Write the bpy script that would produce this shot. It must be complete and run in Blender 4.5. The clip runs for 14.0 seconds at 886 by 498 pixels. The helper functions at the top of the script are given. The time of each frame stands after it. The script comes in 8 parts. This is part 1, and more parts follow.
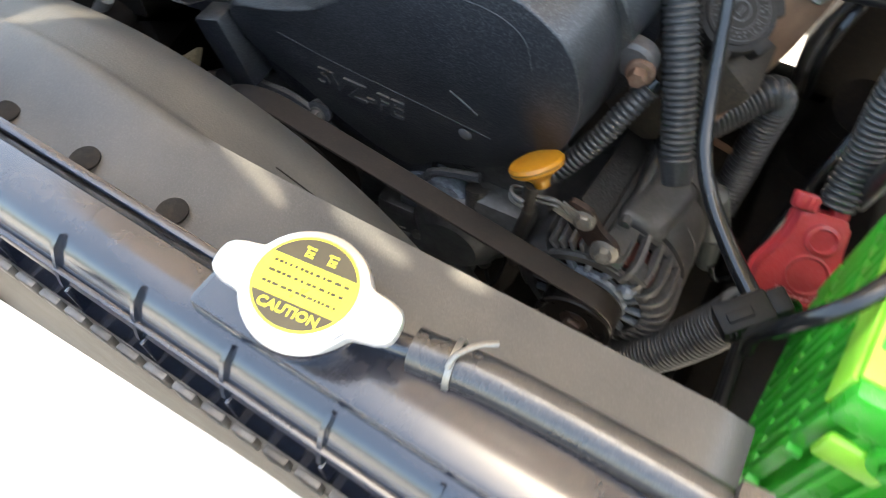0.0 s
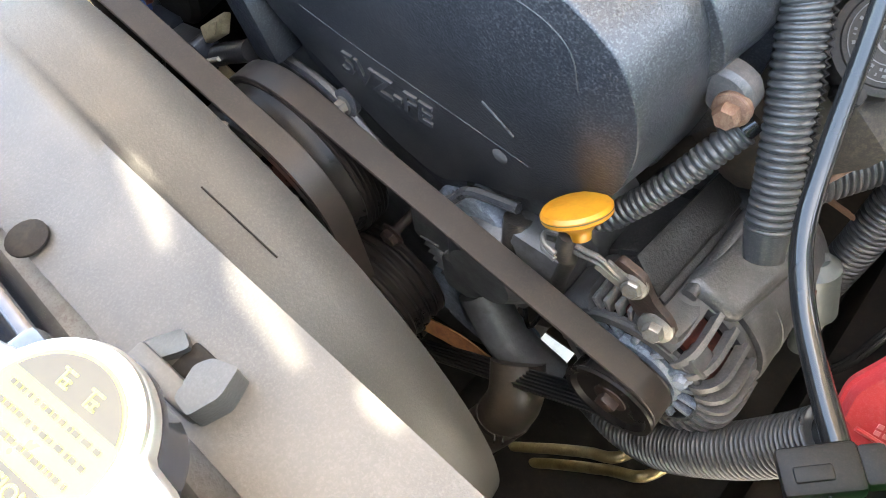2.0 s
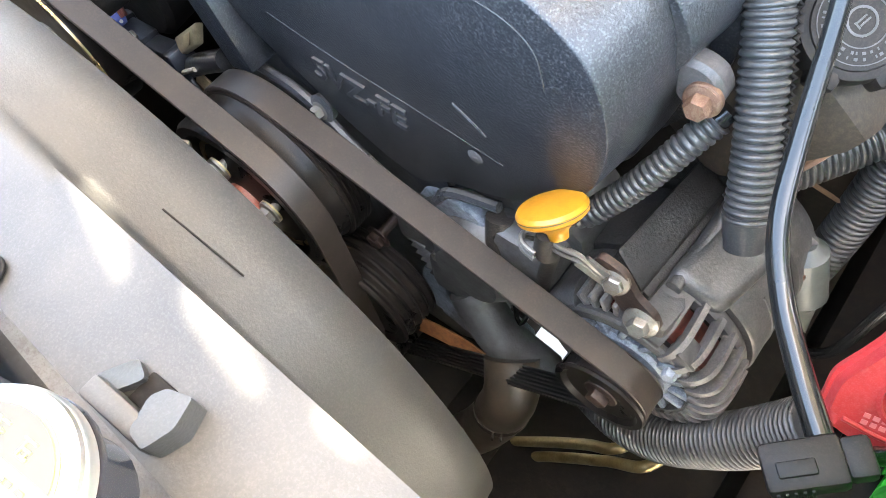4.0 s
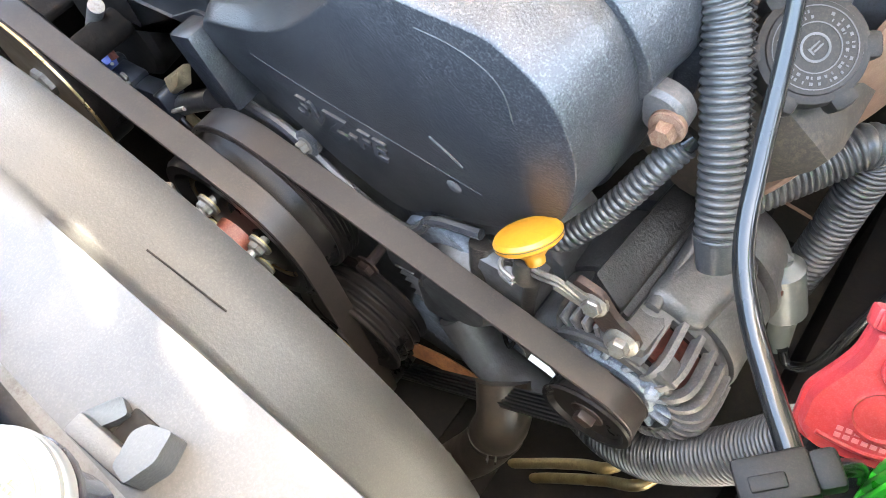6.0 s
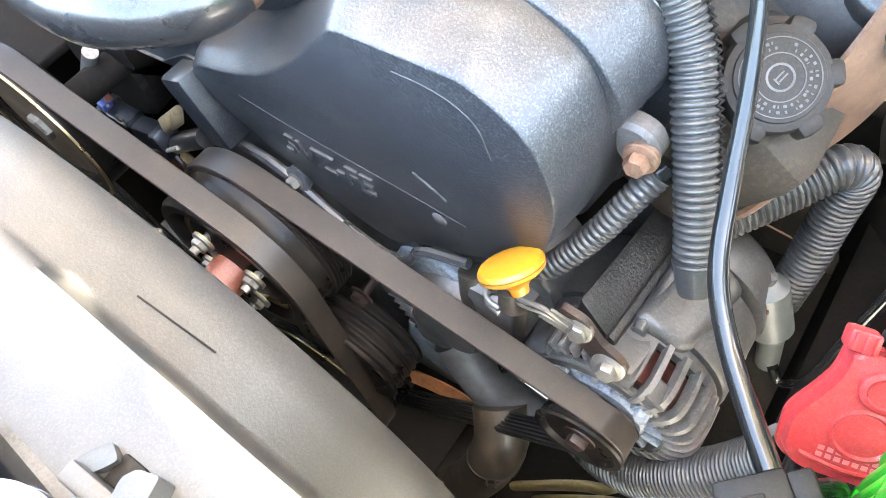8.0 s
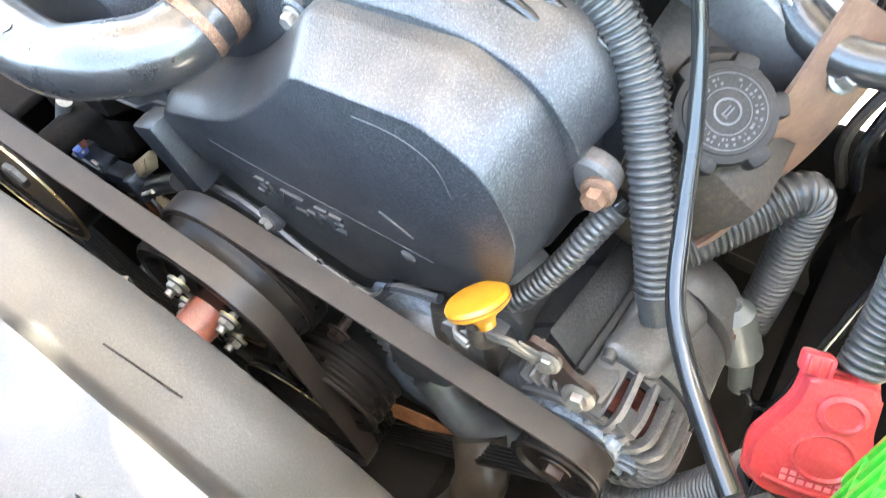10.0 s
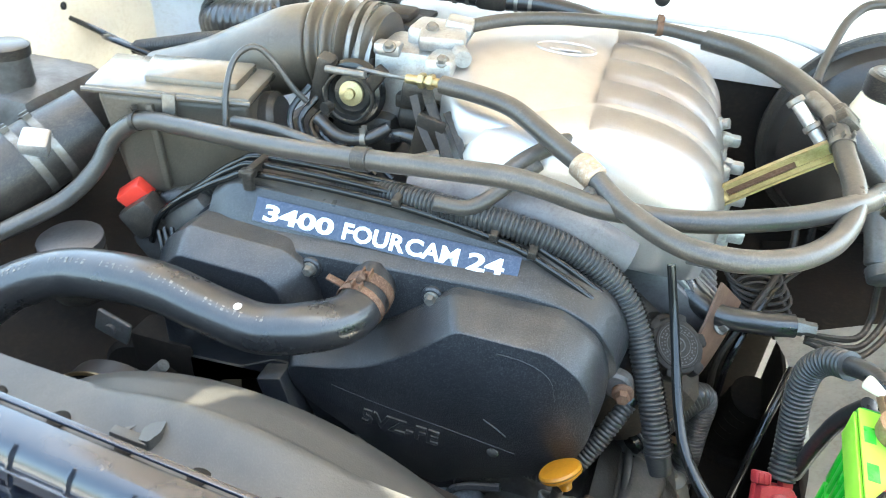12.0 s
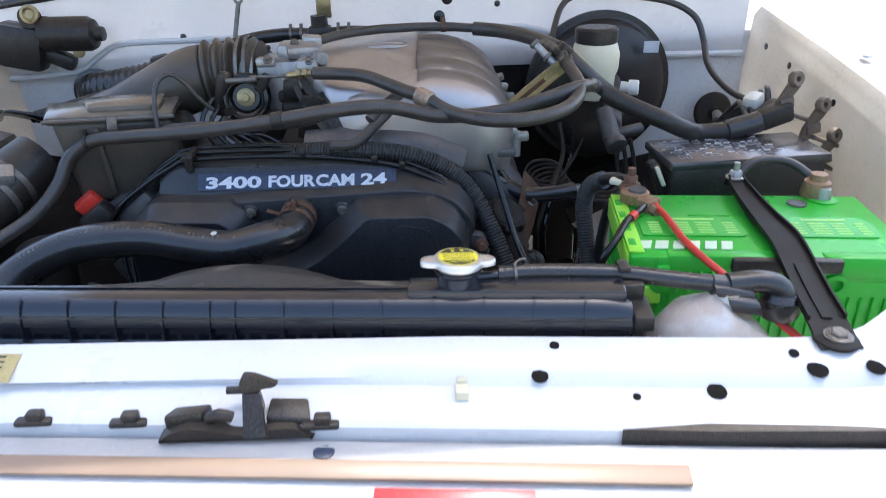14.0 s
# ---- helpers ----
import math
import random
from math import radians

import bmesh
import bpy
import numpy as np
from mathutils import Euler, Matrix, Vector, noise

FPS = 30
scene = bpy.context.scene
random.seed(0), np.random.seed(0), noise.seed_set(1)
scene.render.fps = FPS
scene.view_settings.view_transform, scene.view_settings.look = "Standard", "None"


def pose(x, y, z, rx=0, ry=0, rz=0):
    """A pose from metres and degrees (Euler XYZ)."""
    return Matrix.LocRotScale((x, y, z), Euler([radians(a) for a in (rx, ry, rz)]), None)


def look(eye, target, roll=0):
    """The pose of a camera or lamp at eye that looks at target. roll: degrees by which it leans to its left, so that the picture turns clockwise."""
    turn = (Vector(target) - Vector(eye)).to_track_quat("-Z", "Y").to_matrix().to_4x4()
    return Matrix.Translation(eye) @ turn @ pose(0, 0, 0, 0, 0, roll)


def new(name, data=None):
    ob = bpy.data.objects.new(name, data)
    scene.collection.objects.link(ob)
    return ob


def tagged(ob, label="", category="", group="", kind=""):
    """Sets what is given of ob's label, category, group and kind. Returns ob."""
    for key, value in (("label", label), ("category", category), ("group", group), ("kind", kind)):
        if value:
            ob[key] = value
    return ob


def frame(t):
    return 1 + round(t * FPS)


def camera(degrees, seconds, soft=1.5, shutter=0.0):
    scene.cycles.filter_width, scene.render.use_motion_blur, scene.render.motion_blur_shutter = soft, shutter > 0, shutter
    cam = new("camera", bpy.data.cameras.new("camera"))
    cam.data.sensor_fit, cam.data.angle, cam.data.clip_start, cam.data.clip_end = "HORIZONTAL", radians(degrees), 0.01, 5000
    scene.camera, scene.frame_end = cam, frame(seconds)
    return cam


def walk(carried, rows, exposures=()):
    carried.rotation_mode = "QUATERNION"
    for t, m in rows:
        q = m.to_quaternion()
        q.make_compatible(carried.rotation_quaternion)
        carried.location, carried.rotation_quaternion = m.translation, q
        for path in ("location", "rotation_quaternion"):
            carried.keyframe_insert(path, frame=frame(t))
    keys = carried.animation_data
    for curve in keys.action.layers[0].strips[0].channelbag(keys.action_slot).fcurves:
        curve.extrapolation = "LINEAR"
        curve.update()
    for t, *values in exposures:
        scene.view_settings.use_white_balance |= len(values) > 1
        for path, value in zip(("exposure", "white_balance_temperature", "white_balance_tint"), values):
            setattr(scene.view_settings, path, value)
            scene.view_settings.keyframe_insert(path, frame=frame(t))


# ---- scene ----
cam = camera(64.1, 14.0, 0.55, 0.3)
PATH = [
    (0, (0.103, -0.067, 1.266), (-0.422, 0.853, -0.431), -1.6),
    (0.5, (0.128, 0.009, 1.238), (-0.663, 0.734, -0.450), -6.3),
    (1, (0.103, 0.028, 1.207), (-0.649, 0.719, -0.513), -6.4),
    (1.5, (0.099, 0.031, 1.196), (-0.641, 0.719, -0.53), -6.1),
    (2, (0.104, 0.044, 1.198), (-0.633, 0.749, -0.523), -7.4),
    (2.5, (0.11, 0.047, 1.2), (-0.645, 0.752, -0.513), -8.7),
    (3, (0.111, 0.054, 1.197), (-0.62, 0.743, -0.532), -9.6),
    (5.5, (0.119, 0.064, 1.202), (-0.645, 0.73, -0.522), -13.4),
    (6, (0.124, 0.067, 1.208), (-0.647, 0.786, -0.491), -12.6),
    (6.5, (0.128, 0.074, 1.21), (-0.654, 0.777, -0.492), -14.7),
    (7, (0.131, 0.075, 1.215), (-0.658, 0.816, -0.467), -13.9),
    (9.5, (0.14, 0.08, 1.221), (-0.68, 0.836, -0.439), -15.7),
    (10, (0.146, 0.083, 1.227), (-0.666, 0.912, -0.402), -14.0),
    (10.5, (0.148, 0.007, 1.308), (-0.709, 1.133, -0.106), -3.8),
    (11, (0.158, -0.089, 1.346), (-0.629, 1.247, 0.083), 0.6),
    (11.5, (0.095, -0.162, 1.385), (-0.522, 1.345, 0.224), 1.8),
    (12, (-0.002, -0.205, 1.39), (-0.43, 1.404, 0.281), 4.0),
    (12.5, (-0.038, -0.213, 1.4), (-0.181, 1.501, 0.379), 3.9),
    (13, (-0.029, -0.298, 1.407), (-0.099, 1.472, 0.48), 1.8),
    (13.3, (-0.018, -0.411, 1.397), (-0.033, 1.4, 0.55), 0.2),
    (13.5, (-0.014, -0.48, 1.397), (-0.006, 1.307, 0.498), -0.4),
    (14, (-0.023, -0.593, 1.362), (0.004, 1.196, 0.47), -1.8),
]
EXPOSURES = [(0.0, 3.3, 7380, 3), (0.5, 3.76, 7400, 6), (1.5, 4.15, 7330, 5), (2.0, 4.58, 7300, 4), (2.5, 4.75, 7260, 4), (5.5, 5.08, 7140, 4), (6.0, 5.16, 7140, 4), (6.5, 5.3, 7140, 4), (7.0, 5.35, 7140, 4), (9.5, 5.39, 7100, 3), (11.0, 4.52, 7090, -2), (11.5, 3.93, 6830, -4), (12.0, 3.67, 6790, -5), (12.5, 3.37, 6690, 2), (13.0, 2.9, 6610, 6), (13.5, 2.5, 6560, 6), (14.0, 1.62, 6030, 9)]
HOOD_Y, HOOD_Z = 0.17, 1.9
walk(cam, [(t, look(eye, target, roll)) for t, eye, target, roll in PATH], EXPOSURES)

# ---- light ----
SUN_DIR = Vector((0.22, 0.335, 1.0)).normalized()
world = bpy.data.worlds.new("sky")
scene.world = world
world.use_nodes = True
wn = world.node_tree
sky = wn.nodes.new("ShaderNodeTexSky")
sky.sky_type = "NISHITA"
sky.sun_disc = False
sky.dust_density = 3.6
sky.ozone_density = 0.7
sky.sun_elevation = math.asin(SUN_DIR.z)
sky.sun_rotation = math.atan2(SUN_DIR.x, SUN_DIR.y)
wn.links.new(sky.outputs[0], wn.nodes["Background"].inputs[0])
wn.nodes["Background"].inputs[1].default_value = 0.15
sun = new("sun", bpy.data.lights.new("sun", "SUN"))
sun.data.energy = 1.9
sun.data.angle = radians(0.53)
sun.data.color = (1.0, 0.94, 0.86)
sun.matrix_world = look((0, 0, 5), Vector((0, 0, 5)) - SUN_DIR)


# ---- materials ----
def mat(name, a, b=None, rough=0.5, metal=0.0, big=12.0, fine=260.0, bump=0.15, dust=None, dust_amount=0.0,
        rough_var=0.12, spec=0.5, coat=0.0, trans=0.0, sub=0.0, bump_scale=None, top_tint=None, top_tint_amount=0.0, grain=1300.0, grain_amount=0.35, sheen=0.0, top_tint_lo=0.6):
    m = bpy.data.materials.new(name)
    m.use_nodes = True
    nt = m.node_tree
    p = nt.nodes["Principled BSDF"]
    L = nt.links.new
    co = nt.nodes.new("ShaderNodeTexCoord")
    inf = nt.nodes.new("ShaderNodeObjectInfo")
    add = nt.nodes.new("ShaderNodeVectorMath")
    add.operation = "ADD"
    L(co.outputs["Object"], add.inputs[0])
    L(inf.outputs["Random"], add.inputs[1])

    def tex(scale, detail=4):
        n = nt.nodes.new("ShaderNodeTexNoise")
        n.inputs["Scale"].default_value = scale
        n.inputs["Detail"].default_value = detail
        n.inputs["Roughness"].default_value = 0.62
        L(add.outputs[0], n.inputs["Vector"])
        return n.outputs["Fac"]

    def ramp(src, lo, hi):
        n = nt.nodes.new("ShaderNodeMapRange")
        n.inputs["From Min"].default_value, n.inputs["From Max"].default_value = lo, hi
        L(src, n.inputs["Value"])
        return n.outputs["Result"]

    def mix(f, c1, c2):
        n = nt.nodes.new("ShaderNodeMix")
        n.data_type = "RGBA"
        L(f, n.inputs["Factor"])
        for sock, c in ((n.inputs["A"], c1), (n.inputs["B"], c2)):
            if isinstance(c, tuple):
                sock.default_value = (*c, 1)
            else:
                L(c, sock)
        return n.outputs["Result"]

    def times(x, y):
        n = nt.nodes.new("ShaderNodeMath")
        n.operation = "MULTIPLY"
        for sock, v in ((n.inputs[0], x), (n.inputs[1], y)):
            if isinstance(v, float):
                sock.default_value = v
            else:
                L(v, sock)
        return n.outputs[0]

    b = b or tuple(0.72 * v for v in a)
    nb, nf = tex(big), tex(fine, 3)
    col = mix(ramp(nb, 0.35, 0.68), a, b)
    if dust:
        patch = ramp(tex(big * 2.3), 0.3, 0.66)
        col = mix(times(times(ramp(nf, 0.46, 0.64), patch), dust_amount), col, dust)
        col = mix(times(ramp(tex(grain, 2), 0.52, 0.64), grain_amount), col, dust)
    # Upward faces are tinted: settled dirt, and skylit brightness put into colour.
    if top_tint:
        geo = nt.nodes.new("ShaderNodeNewGeometry")
        sep = nt.nodes.new("ShaderNodeSeparateXYZ")
        L(geo.outputs["Normal"], sep.inputs[0])
        col = mix(times(times(ramp(sep.outputs["Z"], top_tint_lo, 1.0), ramp(tex(big * 1.7), 0.25, 0.6)), top_tint_amount), col, top_tint)
    L(col, p.inputs["Base Color"])
    rr = nt.nodes.new("ShaderNodeMapRange")
    rr.inputs["To Min"].default_value, rr.inputs["To Max"].default_value = max(0.02, rough - rough_var), min(1, rough + rough_var)
    L(nb, rr.inputs["Value"])
    L(rr.outputs["Result"], p.inputs["Roughness"])
    p.inputs["Metallic"].default_value = metal
    p.inputs["Specular IOR Level"].default_value = spec
    p.inputs["Coat Weight"].default_value = coat
    p.inputs["Coat Roughness"].default_value = 0.14
    p.inputs["Sheen Weight"].default_value = sheen
    p.inputs["Sheen Roughness"].default_value = 0.4
    p.inputs["Sheen Tint"].default_value = (1.0, 0.9, 0.78, 1)
    p.inputs["Transmission Weight"].default_value = trans
    if sub:
        p.inputs["Subsurface Weight"].default_value = sub
        p.inputs["Subsurface Radius"].default_value = (0.01, 0.01, 0.008)
    if bump:
        bn = nt.nodes.new("ShaderNodeBump")
        bn.inputs["Strength"].default_value = bump
        bn.inputs["Distance"].default_value = 0.0006
        L(tex(bump_scale, 3) if bump_scale else nf, bn.inputs["Height"])
        L(bn.outputs[0], p.inputs["Normal"])
    return m


M = {}
# Tan on the cover's tops: settled dust, and hood reflection put into colour.
M["cover"] = mat("cover_black_plastic", (0.016, 0.0172, 0.02), (0.009, 0.0098, 0.012), 0.33, dust=(0.09, 0.09, 0.094), dust_amount=0.15, big=10, fine=560, bump=0.9, top_tint=(0.16, 0.125, 0.09), top_tint_amount=0.32, top_tint_lo=0.5, grain=820, grain_amount=0.45, bump_scale=560, coat=0.15, spec=0.45)
M["cover_edge"] = mat("cover_worn_plastic", (0.022, 0.024, 0.028), (0.014, 0.015, 0.018), 0.3, dust=(0.15, 0.15, 0.15), dust_amount=0.2, big=16, fine=620, bump=0.5, top_tint=(0.22, 0.185, 0.145), top_tint_amount=0.45, grain=1000, grain_amount=0.3, bump_scale=800, sheen=0.08)
M["shroud"] = mat("shroud_plastic", (0.036, 0.034, 0.0315), (0.026, 0.0245, 0.023), 0.48, dust=(0.26, 0.24, 0.21), dust_amount=0.05, big=6, fine=620, bump=0.25, spec=0.42, top_tint=(0.17, 0.143, 0.11), top_tint_amount=0.22, grain=1100, grain_amount=0.05, rough_var=0.07, bump_scale=600)
# Faint tan on the tank's top stands for the hood lining's reflection.
M["tank"] = mat("tank_plastic", (0.010, 0.013, 0.022), (0.007, 0.010, 0.017), 0.2, coat=0.6, dust=(0.16, 0.14, 0.115), dust_amount=0.02, big=12, fine=600, bump=0.04, top_tint=(0.2, 0.145, 0.095), top_tint_amount=0.14, top_tint_lo=0.8, grain_amount=0.02, rough_var=0.05, spec=0.5)
M["rubber"] = mat("black_rubber", (0.012, 0.012, 0.013), (0.019, 0.018, 0.018), 0.3, dust=(0.15, 0.125, 0.11), dust_amount=0.14, big=25, fine=480, bump=0.5, bump_scale=220, top_tint=(0.12, 0.1, 0.085), top_tint_amount=0.2, grain_amount=0.14, coat=0.5)
M["hose_matt"] = mat("weathered_hose_rubber", (0.036, 0.032, 0.028), (0.054, 0.047, 0.04), 0.32, dust=(0.22, 0.185, 0.15), dust_amount=0.18, big=22, fine=480, bump=0.35, top_tint=(0.17, 0.14, 0.11), top_tint_amount=0.3, grain_amount=0.14, spec=0.6)
M["conduit"] = mat("conduit_plastic", (0.023, 0.0235, 0.024), (0.034, 0.034, 0.034), 0.32, dust=(0.18, 0.16, 0.14), dust_amount=0.18, big=30, fine=400, bump=0.12, top_tint=(0.15, 0.13, 0.11), top_tint_amount=0.26, grain_amount=0.2)
M["wire"] = mat("black_wire_sleeve", (0.01, 0.01, 0.01), (0.016, 0.015, 0.014), 0.16, big=40, bump=0.04, rough_var=0.06)
M["black"] = mat("black_plastic", (0.014, 0.012, 0.011), (0.023, 0.02, 0.017), 0.36, dust=(0.17, 0.14, 0.11), dust_amount=0.22, big=24, fine=450, bump=0.3, top_tint=(0.15, 0.12, 0.09), top_tint_amount=0.3, spec=0.4)
M["dark"] = mat("grimy_dark_metal", (0.016, 0.013, 0.011), (0.032, 0.025, 0.019), 0.55, metal=0.2, dust=(0.12, 0.09, 0.06), dust_amount=0.35, big=25, fine=300, bump=0.5, grain_amount=0.2)
M["belt"] = mat("belt_rubber", (0.028, 0.021, 0.017), (0.019, 0.015, 0.0125), 0.42, spec=0.4, dust=(0.1, 0.072, 0.054), dust_amount=0.18, big=40, fine=600, bump=0.1, grain_amount=0.1)
M["belt_rib"] = mat("belt_rib_rubber", (0.009, 0.008, 0.0075), (0.014, 0.012, 0.011), 0.4, big=40, bump=0.1, grain_amount=0.1)
M["pulley_web"] = mat("dusty_pulley_web", (0.2, 0.155, 0.105), (0.12, 0.09, 0.06), 0.45, metal=0.4, dust=(0.16, 0.125, 0.09), dust_amount=0.25, big=40, fine=300, bump=0.2, grain_amount=0.15)
M["pulley"] = mat("pulley_black_paint", (0.009, 0.008, 0.0075), (0.013, 0.0105, 0.009), 0.3, spec=0.1, dust=(0.1, 0.07, 0.04), dust_amount=0.02, big=30, fine=300, bump=0.15, grain_amount=0.1)
M["booster"] = mat("booster_black_paint", (0.022, 0.019, 0.017), (0.03, 0.025, 0.022), 0.34, dust=(0.12, 0.1, 0.08), dust_amount=0.15, big=14, fine=400, bump=0.1, grain_amount=0.06)
M["pulley_rim"] = mat("pulley_worn_rim", (0.52, 0.39, 0.21), (0.3, 0.2, 0.1), 0.3, metal=0.9, big=40, bump=0.15)
M["alu"] = mat("cast_aluminium", (0.52, 0.51, 0.49), (0.36, 0.35, 0.335), 0.42, metal=0.75, dust=(0.2, 0.18, 0.16), dust_amount=0.5, big=24, fine=330, bump=0.5)
M["alu_dirty"] = mat("dusty_cast_aluminium", (0.15, 0.145, 0.14), (0.075, 0.07, 0.065), 0.5, metal=0.45, dust=(0.07, 0.06, 0.05), dust_amount=0.55, big=26, fine=280, bump=0.5)
M["plenum"] = mat("plenum_aluminium", (0.60, 0.575, 0.56), (0.5, 0.475, 0.46), 0.4, metal=0.85, dust=(0.4, 0.35, 0.31), dust_amount=0.2, big=14, fine=600, bump=0.4, rough_var=0.06)
M["steel"] = mat("zinc_steel", (0.25, 0.24, 0.22), (0.15, 0.135, 0.115), 0.45, metal=0.65, dust=(0.14, 0.1, 0.06), dust_amount=0.4, big=60, fine=500, bump=0.25)
M["chrome"] = mat("cap_plated_steel", (0.82, 0.81, 0.79), (0.74, 0.73, 0.71), 0.36, metal=0.95, big=50, bump=0.05, rough_var=0.05)
M["alu_soft"] = mat("smooth_cast_aluminium", (0.095, 0.09, 0.085), (0.05, 0.047, 0.045), 0.46, metal=0.35, dust=(0.045, 0.04, 0.036), dust_amount=0.5, big=40, fine=500, bump=0.45, grain_amount=0.5)
M["alu_lug"] = mat("weathered_lug_casting", (0.105, 0.095, 0.09), (0.055, 0.05, 0.047), 0.5, metal=0.3, dust=(0.24, 0.2, 0.17), dust_amount=0.3, big=60, fine=420, bump=0.4, grain_amount=0.2)
M["alu_fin"] = mat("dusty_fin_casting", (0.13, 0.12, 0.112), (0.075, 0.07, 0.066), 0.5, metal=0.3, dust=(0.26, 0.23, 0.21), dust_amount=0.3, big=60, fine=500, bump=0.4, grain_amount=0.2)
M["milk_dirty"] = mat("dirty_paper_label", (0.4, 0.37, 0.31), (0.24, 0.21, 0.17), 0.7, dust=(0.12, 0.1, 0.08), dust_amount=0.5, big=120, fine=500, bump=0.1)
M["alu_mid"] = mat("grey_cast_aluminium", (0.19, 0.178, 0.175), (0.125, 0.116, 0.113), 0.45, metal=0.45, dust=(0.08, 0.07, 0.063), dust_amount=0.5, big=20, fine=330, bump=0.4)
M["alu_stator"] = mat("grimy_stator_casting", (0.066, 0.061, 0.057), (0.034, 0.032, 0.03), 0.46, metal=0.3, dust=(0.2, 0.19, 0.175), dust_amount=0.22, big=34, fine=420, bump=0.4, grain_amount=0.2)
M["alu_white"] = mat("white_corroded_aluminium", (0.2, 0.22, 0.245), (0.085, 0.095, 0.11), 0.7, metal=0.2, dust=(0.4, 0.42, 0.45), dust_amount=0.4, big=70, fine=300, bump=0.6)
M["strap"] = mat("black_strap_paint", (0.008, 0.007, 0.006), (0.015, 0.012, 0.01), 0.55, dust=(0.1, 0.08, 0.06), dust_amount=0.12, big=30, fine=500, bump=0.15, grain_amount=0.08, spec=0.25)
# Orange rust made lighter: sunlight off the ground is put into its colour.
M["lit_orange_rust"] = mat("lit_orange_rust_strip", (0.42, 0.17, 0.06), (0.26, 0.1, 0.04), 0.6, dust=(0.1, 0.05, 0.03), dust_amount=0.5, big=60, fine=300, bump=0.4)
M["drum_brown"] = mat("brown_oily_tube", (0.1, 0.075, 0.05), (0.055, 0.042, 0.03), 0.35, metal=0.4, dust=(0.03, 0.022, 0.016), dust_amount=0.5, big=26, fine=240, bump=0.3)
M["gold"] = mat("yellow_zinc", (0.5, 0.41, 0.22), (0.36, 0.28, 0.14), 0.4, metal=0.8, dust=(0.2, 0.15, 0.08), dust_amount=0.4, big=50, fine=400, bump=0.2)
M["rust"] = mat("rusty_steel", (0.17, 0.085, 0.05), (0.09, 0.045, 0.028), 0.65, metal=0.3, dust=(0.28, 0.19, 0.12), dust_amount=0.6, big=60, fine=300, bump=0.6)
M["grime_rust"] = mat("grimy_rusted_steel", (0.016, 0.01, 0.008), (0.034, 0.018, 0.012), 0.5, metal=0.2, dust=(0.1, 0.055, 0.035), dust_amount=0.35, big=50, fine=400, bump=0.5, grain_amount=0.15)
M["cast_black"] = mat("rough_black_casting", (0.008, 0.0075, 0.007), (0.014, 0.012, 0.011), 0.36, dust=(0.2, 0.18, 0.16), dust_amount=0.04, big=40, fine=500, bump=1.0, bump_scale=420, grain=700, grain_amount=0.06, spec=0.22)
M["brown"] = mat("heat_shield_brown", (0.2, 0.115, 0.075), (0.14, 0.08, 0.055), 0.55, metal=0.3, dust=(0.27, 0.18, 0.125), dust_amount=0.35, big=20, fine=260, bump=0.3)
M["brass"] = mat("corroded_clamp", (0.42, 0.3, 0.2), (0.3, 0.2, 0.13), 0.55, metal=0.5, dust=(0.6, 0.55, 0.46), dust_amount=0.6, big=60, fine=260, bump=0.6)
M["copper"] = mat("copper_winding", (0.1, 0.022, 0.014), (0.05, 0.012, 0.009), 0.35, metal=0.5, dust=(0.02, 0.01, 0.008), dust_amount=0.7, big=80, fine=240, bump=0.3)
M["paint"] = mat("white_body_paint", (0.78, 0.78, 0.78), (0.74, 0.74, 0.745), 0.3, coat=0.3, dust=(0.55, 0.5, 0.43), dust_amount=0.16, big=7, fine=180, bump=0.03)
M["paint_in"] = mat("bay_white_paint", (0.74, 0.75, 0.76), (0.66, 0.67, 0.68), 0.42, dust=(0.42, 0.37, 0.3), dust_amount=0.3, big=9, fine=160, bump=0.06, grain_amount=0.05)
M["paint_wing"] = mat("dusty_wing_paint", (0.78, 0.755, 0.7), (0.71, 0.675, 0.61), 0.35, coat=0.2, dust=(0.44, 0.37, 0.28), dust_amount=0.28, big=8, fine=160, bump=0.04, grain_amount=0.06)
M["paint_grime"] = mat("grimy_apron_paint", (0.46, 0.46, 0.44), (0.36, 0.355, 0.335), 0.5, dust=(0.2, 0.165, 0.125), dust_amount=0.4, big=9, fine=160, bump=0.1, grain_amount=0.1)
M["yellow"] = mat("yellow_plastic", (0.43, 0.19, 0.012), (0.37, 0.15, 0.01), 0.33, dust=(0.2, 0.085, 0.02), dust_amount=0.35, big=60, fine=300, bump=0.12, sub=0.25, grain_amount=0.12)
M["sticker_y"] = mat("yellow_sticker", (0.88, 0.78, 0.06), (0.84, 0.72, 0.05), 0.3, big=60, bump=0.02)
M["label_gold"] = mat("faded_gold_label", (0.55, 0.46, 0.2), (0.48, 0.38, 0.15), 0.5, dust=(0.25, 0.2, 0.1), dust_amount=0.4, big=60, fine=400, bump=0.05)
M["sticker_k"] = mat("brown_black_ink", (0.05, 0.04, 0.025), (0.06, 0.05, 0.03), 0.35, big=60, bump=0.02)
M["white_ink"] = mat("white_ink", (0.82, 0.83, 0.85), (0.7, 0.72, 0.75), 0.45, dust=(0.12, 0.14, 0.2), dust_amount=0.3, big=90, fine=300, bump=0.02)
M["grey_ink"] = mat("grey_ink", (0.34, 0.34, 0.35), (0.2, 0.2, 0.21), 0.5, big=90, bump=0.02)
M["blue"] = mat("blue_label", (0.017, 0.029, 0.062), (0.025, 0.04, 0.08), 0.4, dust=(0.14, 0.16, 0.2), dust_amount=0.35, big=50, fine=320, bump=0.05, grain_amount=0.3)
